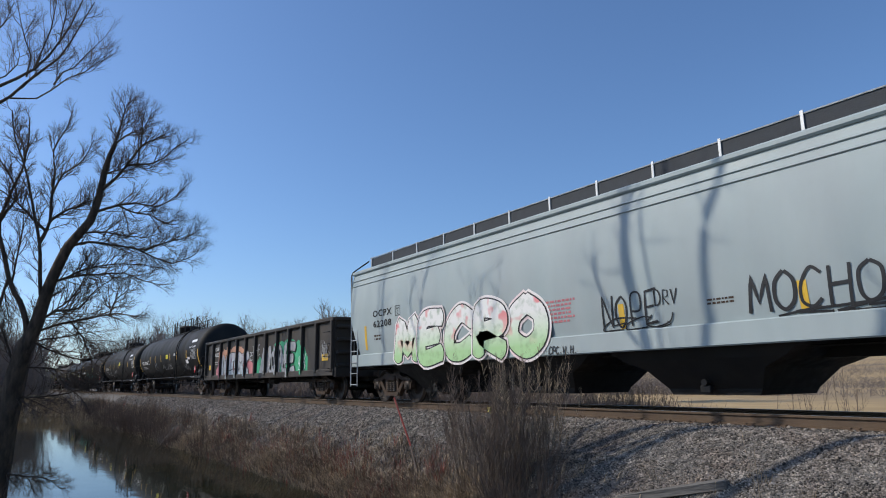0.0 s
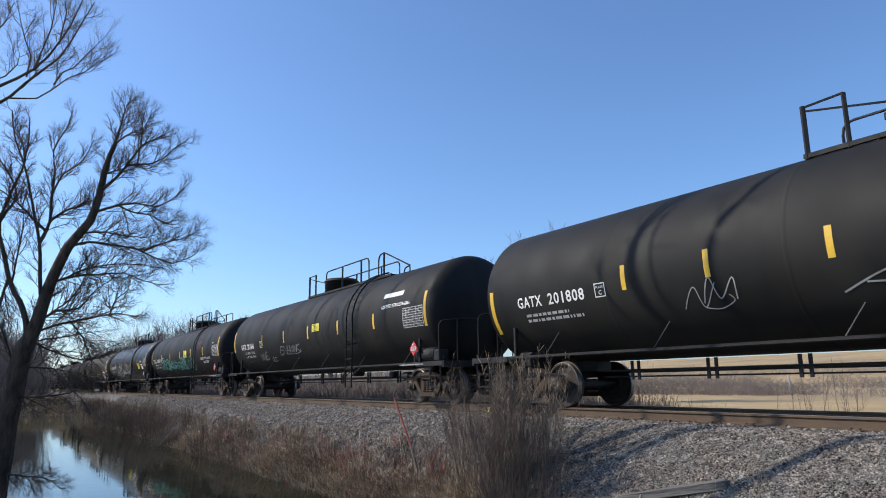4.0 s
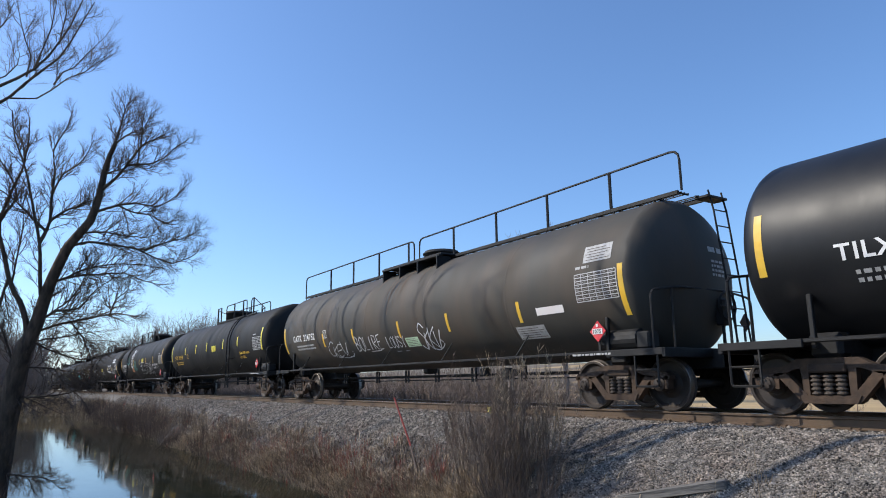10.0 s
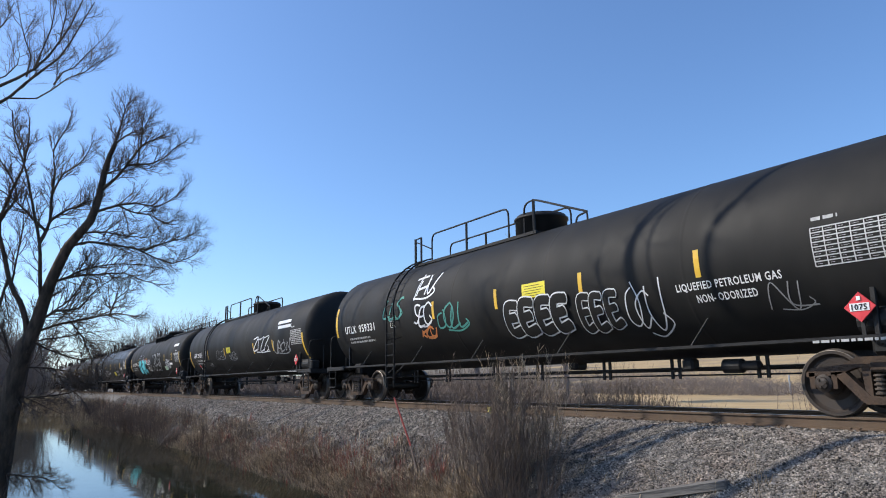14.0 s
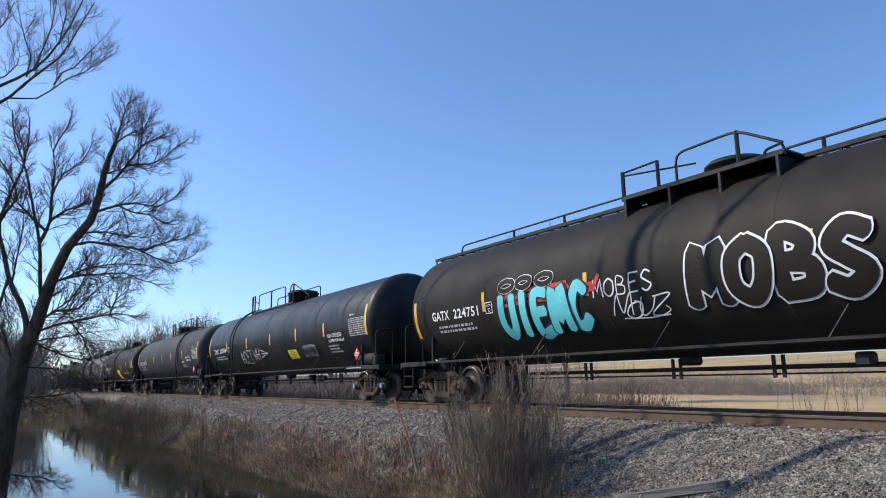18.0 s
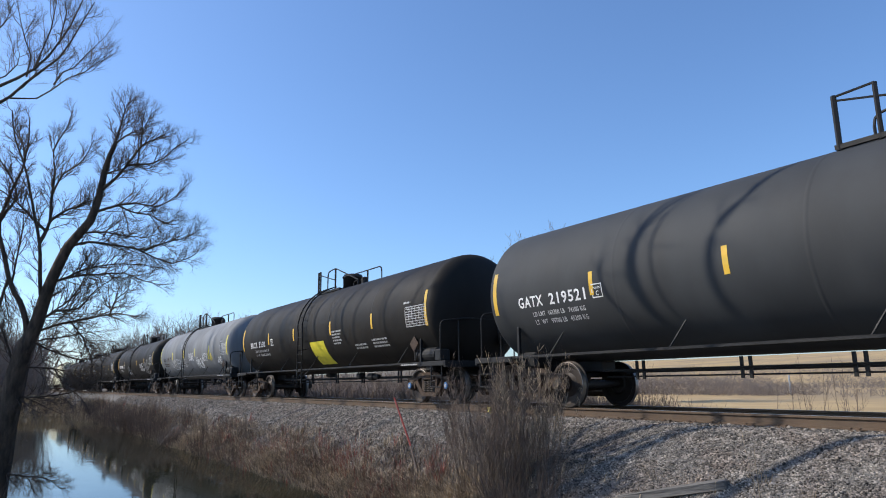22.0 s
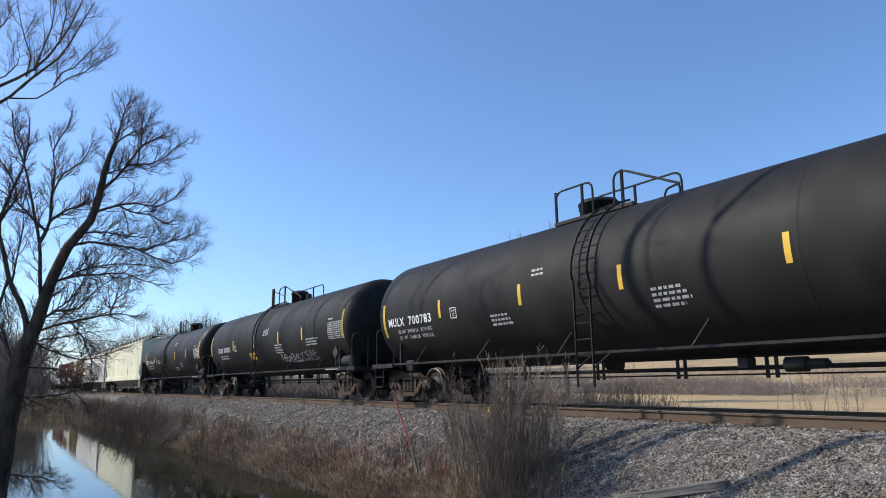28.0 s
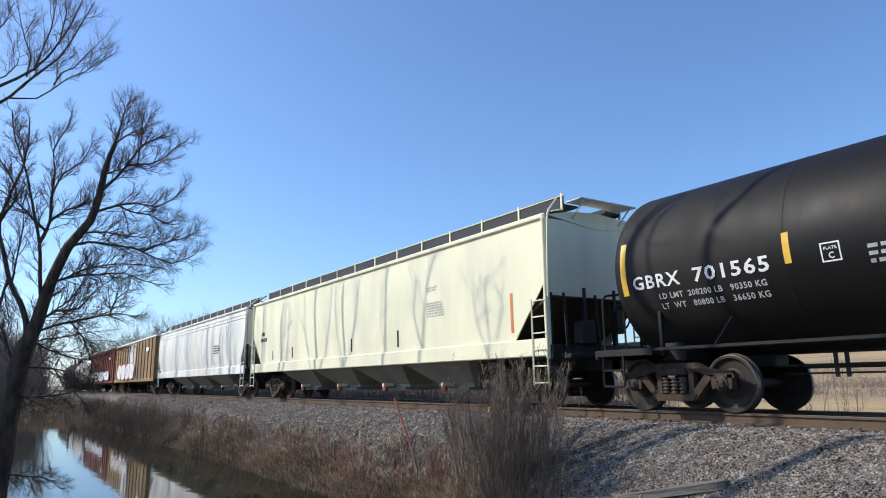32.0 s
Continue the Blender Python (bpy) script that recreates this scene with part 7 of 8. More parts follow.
def creek_tree():
    """The big leaning tree on the near bank; its limbs are drawn in the plane that it mostly grows in."""
    rng = random.Random(7)
    base = Vector((-14.88, 0.37, -1.37))
    right, up, deep = Vector((0.5496, 0.8353, -0.0126)), Vector((0.169, -0.0966, 0.981)), Vector((-0.818, 0.541, 0.194))
    out, fine, mains = [], [], []

    def limb(r0, r1, twigs, length, *way):
        pts = curve_through([(a, b) for a, b in way], 3)
        drift, d = rng.uniform(-0.22, 0.22), 0.0
        ps = []
        for i, (a, b) in enumerate(pts):
            d += drift / 6 * (1 if len(way) > 3 else 0.5)
            ps.append(right * a + up * b + deep * d * (0 if r0 > 0.15 else 1) + wander(rng, 0.008))
        n = len(ps) - 1
        if mains:                   # the limb springs from the wood that is nearest to its foot
            foot = min((q for m in mains for q in m), key=lambda q: (q - ps[0]).length)
            step = foot - ps[0]
            for i in range(n + 1):
                ps[i] += step * max(0.0, 1 - 2 * i / n)
        mains.append([a.lerp(b, u / 5) for a, b in zip(ps, ps[1:]) for u in range(5)])
        k = 0.46 if r0 < 0.15 else 0.58 if r0 < 0.3 else 0.85
        s = (ps, [k * (r0 + (r1 - r0) * (i / n) ** 0.8) for i in range(n + 1)])
        out.append(s)
        if twigs:
            low, high = way[-1][1] < 3.4, way[-1][1] > 5.4
            twig_out(rng, s, out, fine, int(twigs * (3.9 if low else 2.7 if high else 3.6)), 0.43 if high else 0.47, 0.0105, 0.02 if low else 0.10, 3, 0.06, deep, 0.85)

    limb(0.34, 0.17, 0, 0.5, (-0.27, -0.81), (-0.19, -0.00), (-0.03, 1.00), (0.15, 1.81), (0.31, 2.41), (0.45, 2.77))
    limb(0.24, 0.06, 12, 0.5, (0.43, 2.70), (0.61, 3.12), (0.81, 3.72), (1.16, 4.43), (1.56, 4.93), (1.76, 5.54), (1.86, 5.94), (2.02, 6.34))
    limb(0.045, 0.012, 7, 0.5, (2.02, 6.34), (2.11, 6.66), (2.19, 6.90), (2.27, 7.07))
    limb(0.13, 0.02, 9, 0.5, (0.43, 2.82), (0.35, 3.37), (0.17, 3.77), (0.07, 4.33), (0.01, 4.83), (0.17, 5.28), (0.43, 5.79), (0.56, 6.22), (0.62, 6.72))
    limb(0.09, 0.018, 8, 0.5, (0.68, 3.37), (0.72, 3.92), (0.78, 4.53), (0.74, 5.18), (0.68, 5.79), (0.56, 6.34), (0.60, 6.76))
    limb(0.08, 0.015, 8, 0.5, (0.80, 4.58), (0.91, 4.95), (0.88, 5.44), (0.86, 5.84), (0.82, 6.22), (1.02, 6.59), (1.14, 6.95))
    limb(0.06, 0.02, 6, 0.5, (0.90, 4.88), (1.11, 5.08), (1.36, 5.21), (1.68, 5.33))
    limb(0.045, 0.012, 7, 0.5, (0.89, 5.38), (1.11, 5.74), (1.46, 5.99), (1.68, 6.34))
    limb(0.06, 0.015, 8, 0.5, (0.78, 4.71), (0.45, 5.08), (0.20, 5.33), (-0.10, 5.56))
    limb(0.06, 0.015, 8, 0.5, (0.05, 4.93), (0.25, 5.38), (0.00, 5.84), (-0.25, 6.19))
    limb(0.05, 0.012, 5, 0.5, (0.50, 5.94), (0.35, 6.29), (0.15, 6.59))
    limb(0.06, 0.012, 8, 0.5, (1.61, 5.05), (1.97, 5.18), (2.37, 5.23), (2.72, 5.18), (3.02, 5.31), (3.32, 5.59))
    limb(0.04, 0.01, 7, 0.5, (2.07, 5.17), (2.37, 5.05), (2.67, 5.01), (2.97, 4.86), (3.22, 4.86))
    limb(0.07, 0.014, 8, 0.5, (1.78, 5.44), (2.07, 5.66), (2.32, 5.92), (2.59, 6.22), (2.87, 6.34), (3.05, 6.41))
    limb(0.045, 0.01, 7, 0.5, (2.32, 5.92), (2.67, 5.95), (2.82, 6.04), (3.02, 6.22), (3.27, 6.41))
    limb(0.04, 0.01, 6, 0.5, (2.01, 6.29), (2.22, 6.49), (2.42, 6.62), (2.55, 6.93))
    limb(0.035, 0.01, 6, 0.5, (2.43, 6.04), (2.53, 6.29), (2.59, 6.59), (2.67, 6.79))
    limb(0.04, 0.01, 6, 0.5, (1.84, 5.74), (2.12, 5.84), (2.37, 5.91))
    limb(0.05, 0.01, 8, 0.5, (1.36, 4.73), (1.66, 4.75), (1.97, 4.68), (2.37, 4.63), (2.59, 4.71))
    limb(0.06, 0.01, 10, 0.5, (1.21, 4.43), (1.56, 4.51), (1.97, 4.48), (2.37, 4.43), (2.72, 4.28), (3.07, 4.17), (3.38, 4.27), (3.56, 4.39))
    limb(0.035, 0.01, 7, 0.5, (2.55, 4.37), (2.87, 4.53), (3.22, 4.61), (3.50, 4.78))
    limb(0.065, 0.01, 9, 0.5, (0.91, 3.77), (1.26, 3.90), (1.66, 3.95), (2.07, 3.98), (2.37, 3.84), (2.67, 3.76))
    limb(0.045, 0.01, 7, 0.5, (1.08, 3.90), (1.46, 4.07), (1.97, 4.15), (2.42, 4.13), (2.82, 4.05))
    limb(0.06, 0.01, 8, 0.5, (0.64, 3.10), (0.96, 3.30), (1.36, 3.37), (1.66, 3.70), (2.02, 3.92))
    limb(0.06, 0.012, 8, 0.5, (0.62, 2.90), (1.06, 3.07), (1.46, 3.17), (1.91, 3.24), (2.32, 3.14))
    limb(0.035, 0.01, 5, 0.5, (1.16, 3.08), (1.34, 2.82), (1.45, 2.46), (1.42, 2.29))
    limb(0.035, 0.01, 5, 0.5, (1.84, 3.25), (2.02, 3.52), (2.25, 3.70))
    limb(0.045, 0.01, 6, 0.5, (0.39, 2.29), (0.86, 2.28), (1.26, 2.21), (1.51, 2.13))
    limb(0.045, 0.01, 6, 0.5, (0.30, 1.74), (0.86, 1.79), (1.36, 1.91), (1.68, 1.99))
    limb(0.03, 0.008, 5, 0.5, (0.56, 2.70), (1.01, 2.82), (1.46, 2.92), (1.81, 2.92))
    limb(0.04, 0.01, 6, 0.5, (0.25, 3.82), (0.40, 4.43), (0.50, 4.83), (0.56, 5.23))
    limb(0.035, 0.008, 5, 0.5, (0.15, 1.91), (0.56, 1.66), (1.06, 1.41))
    limb(0.05, 0.01, 6, 0.5, (-0.10, 0.45), (0.35, 0.38), (0.81, 0.35), (1.06, 0.18))
    limb(0.06, 0.012, 9, 0.5, (0.10, 3.9), (-0.05, 3.3), (-0.2, 2.9), (-0.35, 2.5))
    limb(0.05, 0.012, 9, 0.5, (0.25, 2.2), (0.0, 2.9), (-0.2, 3.4), (-0.3, 4.0))
    limb(0.035, 0.010, 7, 0.5, (0.5, 2.75), (0.9, 2.55), (1.3, 2.42), (1.7, 2.5), (2.0, 2.62))
    limb(0.03, 0.010, 6, 0.5, (0.9, 2.28), (1.2, 2.0), (1.5, 1.85), (1.75, 1.55))
    limb(0.04, 0.010, 7, 0.5, (0.75, 3.3), (1.15, 3.55), (1.4, 3.9), (1.5, 4.3))
    tree = tagged(new("bare_tree"), "large leaning bare tree with dark bark beside the creek", "tree")
    tree.location = base
    child("trunk", tubes("trunk", out, M_BARK, 7), tree)
    child("crown", tubes("crown", fine, M_TWIG, 3), tree)


creek_tree()


def bank_trees():
    """Tall trees on the near bank, whose shade falls on the passing cars; one hangs its boughs over the creek."""
    t = bare_tree("bare tree on the near bank with overhanging boughs", 21, (-8.3, -2.7, -1.0), 9.0, 0.17, (-0.05, -0.10), 7, first=0.5, levels=3)
    rng = random.Random(5)
    out, fine = [], []
    for way in (((0.0, 0.1, 3.4), (0.3, 1.2, 3.9), (0.65, 2.25, 4.25)),
            ((0.70, 2.23, 4.29), (0.70, 2.49, 4.47), (0.70, 2.62, 4.58), (0.70, 2.76, 4.72), (0.70, 2.87, 4.89), (0.70, 2.95, 5.07), (0.70, 3.04, 5.29), (0.70, 3.14, 5.66)),
            ((0.58, 2.24, 4.19), (0.58, 2.50, 4.34), (0.58, 2.58, 4.42), (0.58, 2.70, 4.60), (0.58, 2.83, 4.77), (0.58, 2.97, 4.95), (0.58, 3.06, 5.16), (0.58, 3.15, 5.42), (0.58, 3.25, 5.69)),
            ((0.46, 2.58, 4.45), (0.46, 2.81, 4.50), (0.46, 2.93, 4.62), (0.46, 3.07, 4.79), (0.46, 3.23, 4.91), (0.46, 3.35, 5.06), (0.46, 3.42, 5.16)),
            ((0.70, 2.70, 4.62), (0.70, 2.72, 4.85), (0.70, 2.65, 5.02), (0.70, 2.60, 5.19), (0.70, 2.54, 5.43)),
            ((0.58, 2.76, 4.78), (0.58, 2.81, 4.99), (0.58, 2.87, 5.26), (0.58, 2.89, 5.54), (0.58, 2.89, 5.80)),
            ((0.46, 2.95, 4.69), (0.46, 3.02, 4.85), (0.46, 3.12, 4.93), (0.46, 3.24, 5.13), (0.46, 3.37, 5.34)),
            ((0.70, 2.27, 4.79), (0.70, 2.39, 5.00), (0.70, 2.47, 5.16), (0.70, 2.52, 5.39)),
            ((0.58, 2.35, 4.50), (0.58, 2.52, 4.63), (0.58, 2.61, 4.78), (0.58, 2.62, 4.91)),
            ((0.46, 2.96, 5.16), (0.46, 2.98, 5.36), (0.46, 3.00, 5.56), (0.46, 2.94, 5.82))):
        pts = [Vector(w) for w in way]
        r0 = 0.03 if len(way) == 3 else 0.019 if len(way) > 7 else 0.010
        s = (pts, [r0 * (1 - 0.72 * i / (len(pts) - 1)) for i in range(len(pts))])
        out.append(s)
        twig_out(rng, s, out, fine, 2 * len(way), 0.34, 0.0045, 0.14, 3, 0.3)
    child("bough", tubes("bough", out, M_BARK, 5), t)
    tagged(child("bough_twig", tubes("bough_twig", fine, M_TWIG, 3), t), kind="stuff")


def shade_tree(label, seed, y, r, crown):
    """A tall tree on the near bank. crown: its limbs, by where their shade falls on the train's near side (x, z), with their radii."""
    rng = random.Random(seed)
    gap = 9.1 - y
    reach = gap / SUN_WAY.y * math.tan(radians(SUN_UP))

    def spot(x, z):
        return Vector((x - gap * SUN_WAY.x / SUN_WAY.y, y, z + reach))

    first = spot(*crown[0][2])
    base = Vector((first.x + rng.uniform(-0.3, 0.3), y, -1.2))
    n = 9
    out = [([base.lerp(first, i / n) + wander(rng, 0.05) * (0 < i < n) - base for i in range(n + 1)], [r + (crown[0][0] - r) * (i / n) ** 0.8 for i in range(n + 1)])]
    fine = []
    for r0, r1, *way in crown:
        pts = [spot(*q) - base for q in curve_through(way, 3)]
        drift = rng.uniform(-0.04, 0.04)
        pts = [p + Vector((0, drift * i, 0)) for i, p in enumerate(pts)]
        limb = (pts, [r0 + (r1 - r0) * i / (len(pts) - 1) for i in range(len(pts))])
        out.append(limb)
        twig_out(rng, limb, out, fine, 5, 0.9, 0.012, 0.12, 2, 0.4)
    tree = tagged(new("bare_tree"), label, "tree")
    tree.location = base
    child("trunk", tubes("trunk", out, M_BARK, 6), tree)
    child("crown", tubes("crown", fine, M_TWIG, 3), tree)


def shade_trees():
    """Tall trees whose shade falls in bands on the passing cars and across the gravel."""
    shade_tree("tall bare tree with a fan of upright limbs", 31, -2.2, 0.24, (
        (0.10, 0.045, (-7.6, 0.5), (-7.8, 1.3), (-8.0, 2.0), (-8.1, 2.6), (-8.2, 3.2), (-8.25, 3.9), (-8.2, 5.0)),
        (0.055, 0.035, (-7.75, 1.3), (-7.95, 2.2), (-7.9, 3.0), (-7.85, 3.8), (-7.8, 4.8)),
        (0.03, 0.02, (-7.4, 0.8), (-7.45, 2.2), (-7.5, 3.2), (-7.5, 4.6)),
        (0.045, 0.03, (-7.9, 1.2), (-8.5, 1.9), (-8.75, 2.5), (-8.8, 2.9)),
        (0.06, 0.03, (-7.6, -2.2), (-8.3, -1.1), (-8.9, 0.0), (-9.2, 1.0)),
        (0.06, 0.03, (-7.5, -2.6), (-7.1, -1.2), (-6.95, 0.0), (-7.0, 0.9))))
    shade_tree("tall slender bare tree with one bent leader", 33, -2.6, 0.20, (
        (0.085, 0.05, (-6.75, 0.0), (-6.63, 1.3), (-6.57, 2.3), (-6.5, 3.3), (-6.34, 4.0), (-6.4, 5.2)),))
    shade_tree("slender bare tree on the near bank", 35, -3.2, 0.17, (
        (0.05, 0.025, (-15.2, 0.6), (-15.05, 2.0), (-14.95, 3.2), (-14.6, 4.4)),
        (0.03, 0.015, (-15.1, 1.6), (-15.5, 2.6), (-15.5, 3.6))))
    shade_tree("slender bare tree on the near bank", 36, -3.8, 0.15, (
        (0.05, 0.025, (-17.1, 0.8), (-16.9, 2.2), (-16.75, 3.4), (-16.4, 4.4)),
        (0.02, 0.012, (-17.0, 1.4), (-17.3, 2.4), (-17.2, 3.4))))
    shade_tree("slender bare tree with a thin crown on the near bank", 37, -3.0, 0.14, (
        (0.03, 0.012, (-12.1, 0.8), (-12.2, 1.6), (-12.3, 2.4), (-12.3, 3.0)),
        (0.02, 0.010, (-12.15, 1.2), (-12.6, 1.9), (-12.7, 2.7)),
        (0.02, 0.010, (-12.15, 1.2), (-11.8, 2.0), (-11.7, 2.8))))
    shade_tree("bare tree with a broken top on the near bank", 38, -1.8, 0.16, (
        (0.09, 0.05, (-4.4, 0.0), (-4.3, 0.8), (-4.2, 1.4), (-4.15, 1.95)),))
    rng = random.Random(44)
    for k in range(15):
        x = -19.5 - 2.9 * k + rng.uniform(-1.0, 1.0)
        z = rng.uniform(-0.5, 0.8)
        lean = rng.uniform(-0.1, 0.1)
        limbs = [(rng.uniform(0.06, 0.11), 0.035, (x, z), (x + lean, z + 1.4), (x + 1.5 * lean + rng.uniform(-0.2, 0.2), z + 2.9), (x + 3 * lean, z + 4.6))]
        for _ in range(rng.randint(2, 4)):
            side, low = rng.uniform(-1.5, 1.5), rng.uniform(0.0, 1.2)
            limbs.append((rng.uniform(0.03, 0.055), 0.02, (x, z + low), (x + side * 0.5, z + low + 0.9), (x + side * 0.85, z + low + 2.0), (x + side, z + low + 3.3)))
        shade_tree("tall bare tree in a row along the near bank", 400 + k, rng.uniform(-5.2, -2.6), rng.uniform(0.15, 0.22), limbs)


bank_trees()
shade_trees()


def vase_tree(label, seed, base, height, spread, stems):
    """A tree that forks low into many ascending limbs, which makes a fan-shaped crown."""
    rng = random.Random(seed)
    out, fine = [strand(rng, Vector((0, 0, -0.3)), UP, height * 0.25, 0.28, 4, 0.05, 0.04, 0.8)], []
    top = out[0][0][-1]
    for k in range(stems):
        a = 2 * math.pi * (k + rng.random()) / stems
        lean = spread * rng.uniform(0.25, 1.1)
        s = strand(rng, top - UP * rng.uniform(0, 0.8), Vector((math.cos(a) * lean, math.sin(a) * lean, 1)), height * rng.uniform(0.6, 0.78), 0.10, 8, 0.03, 0.06, 0.25)
        out.append(s)
        twig_out(rng, s, out, fine, 16, height * 0.14, 0.035, 0.12, 2, 0.25)
    tree = tagged(new("bare_tree"), label, "tree")
    tree.location = base
    child("trunk", tubes("trunk", out, M_FARTWIG, 5), tree)
    child("crown", tubes("crown", [(p, [max(0.014, q) for q in r]) for p, r in fine], M_FARTWIG, 3), tree)


def far_trees():
    """The woods behind the train: a few shapes, copied at other sizes and turns."""
    rng = random.Random(3)
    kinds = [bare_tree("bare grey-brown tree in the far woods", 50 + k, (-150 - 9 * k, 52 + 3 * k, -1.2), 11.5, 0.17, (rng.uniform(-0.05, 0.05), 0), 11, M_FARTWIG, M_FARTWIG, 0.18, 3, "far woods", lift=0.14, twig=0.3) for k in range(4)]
    spots = []
    for k in range(100):
        x = -68 - 150 * (k / 100) ** 1.2 + rng.uniform(-5, 5)
        spots.append((x, rng.uniform(16.5, 24) + max(0.0, -x - 70) * 0.22 * rng.random(), (0.62 + 0.012 * min(30, max(0.0, -x - 70))) * rng.uniform(0.8, 1.1) + max(0.0, -x - 100) * 0.0022))
    for k in range(115):
        spots.append((rng.uniform(-165, -84), rng.uniform(-32, 8), rng.uniform(0.65, 1.05)))
    spots += [ (-83, 36, 1.0), (-80, 38, 0.85), (-66, 30, 0.72), (-90, 42, 0.9)]
    for i, (x, y, s) in enumerate(spots):
        t = copy_thing(kinds[i % 4], Matrix.Translation((x, y, -1.2)) @ Matrix.Rotation(rng.uniform(0, 6.28), 4, "Z"))
        t.scale = (s * rng.uniform(0.9, 1.15),) * 2 + (s,)

    vase_tree("broad bare tree standing beyond the track", 71, (-43.3, 41.1, -1.2), 14.6, 0.42, 28)
    vase_tree("bare tree standing beyond the track", 72, (-47.7, 34.9, -1.2), 12.1, 0.30, 17)
    vase_tree("bare tree standing beyond the track", 73, (-66, 29.5, -1.2), 10.6, 0.3, 8)
    vase_tree("bare tree standing beyond the track", 74, (-70, 26.6, -1.2), 9.2, 0.25, 7)


far_trees()


def thicket():
    """The tangled brush round the creek's bend and along the far side of the line."""
    rng = random.Random(17)
    strands = []
    for k in range(8200):
        if k % 2:
            x = -74 - 70 * rng.random()
            y = rng.uniform(15.5, 27) + (-x - 74) * 0.12
            h = rng.uniform(3.0, 9.0) * (0.8 + (-x - 74) * 0.006)
        else:
            x, y = rng.uniform(-150, -84), rng.uniform(-30, 5.5)
            h = rng.uniform(3.5, 9.5)
        p = Vector((x, y, -1.3))
        s = strand(rng, p, wander(rng, 0.25) + UP, h, 0.05, 5, 0.03, 0.12, 0.25)
        strands.append(s)
        for _ in range(5):
            q = s[0][rng.randint(1, 4)]
            strands.append(strand(rng, q, wander(rng, 0.8) + UP * 0.8, h * rng.uniform(0.2, 0.42), 0.03, 3, 0.08, 0.15, 0.3))
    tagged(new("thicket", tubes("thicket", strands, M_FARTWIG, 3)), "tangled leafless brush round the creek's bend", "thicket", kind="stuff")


thicket()


# ---- weeds, brush and dead grass ----
def blades(spots, rng, h0, h1, lean=0.5, w=0.006, clump=7):
    """Thin bent blades in tufts, as loose triangles and quads."""
    verts, faces = [], []
    for x, y, z, k in spots:
        for _ in range(clump):
            a, h = rng.uniform(0, 6.28), rng.uniform(h0, h1) * k
            bx, by = x + rng.gauss(0, 0.05), y + rng.gauss(0, 0.05)
            q = rng.uniform(0.1, lean) * h
            dx, dy = math.cos(a) * q, math.sin(a) * q
            nx, ny = -math.sin(a) * w, math.cos(a) * w
            o = len(verts)
            verts += [(bx - nx, by - ny, z - 0.03), (bx + nx, by + ny, z - 0.03), (bx + dx * 0.4 + nx, by + dy * 0.4 + ny, z + h * 0.62), (bx + dx * 0.4 - nx, by + dy * 0.4 - ny, z + h * 0.62), (bx + dx, by + dy, z + h * rng.uniform(0.75, 1.0))]
            faces += [(o, o + 1, o + 2, o + 3), (o + 3, o + 2, o + 4)]
    return verts, faces


def grass_on_bank():
    rng = random.Random(9)
    for name, mat, count, h0, h1, lean, label in (("dead_grass", M_DRY, 9500, 0.06, 0.30, 2.2, "matted dead tan grass on the creek bank"), ("dead_weeds", M_STEM, 2600, 0.06, 0.30, 1.6, "thin brown dead weeds on the creek bank"), ("red_weeds", M_REDSTEM, 260, 0.15, 0.4, 0.7, "reddish dead weed stems on the creek bank")):
        spots = []
        while len(spots) < count:
            x = -5 - 62 * rng.random() ** 1.5
            y = rng.triangular(6.35, 8.1, 6.6)
            keep = 0.42 + 1.1 * noise.noise(Vector((x * 0.35, y * 0.8, 7 if mat is M_DRY else 11)))
            if y > 7.05:
                keep *= 0.35
            if x > -9:
                keep *= 0.08
            if rng.random() < keep:
                spots.append((x, y, ground_z(x, y), 0.85 + 0.008 * -x))
        v, f = blades(spots, rng, h0, h1, lean, 0.0055, 8)
        tagged(new(name, mesh_of(name, v, f, mat)), label, "grass", kind="stuff")
    spots = [(rng.uniform(-30, -1.5), rng.uniform(-2.6, -0.2), 0, 1.0) for _ in range(900)] + [(rng.uniform(-30, 14), rng.uniform(-7, -0.9), 0, 1.0) for _ in range(2200)]
    v, f = blades([(x, y, ground_z(x, y), k) for x, y, _, k in spots], rng, 0.2, 0.5, 0.8, 0.005, 8)
    tagged(new("near_bank_grass", mesh_of("near_bank_grass", v, f, M_DRY)), "dead grass along the near bank", "grass", kind="stuff")


grass_on_bank()


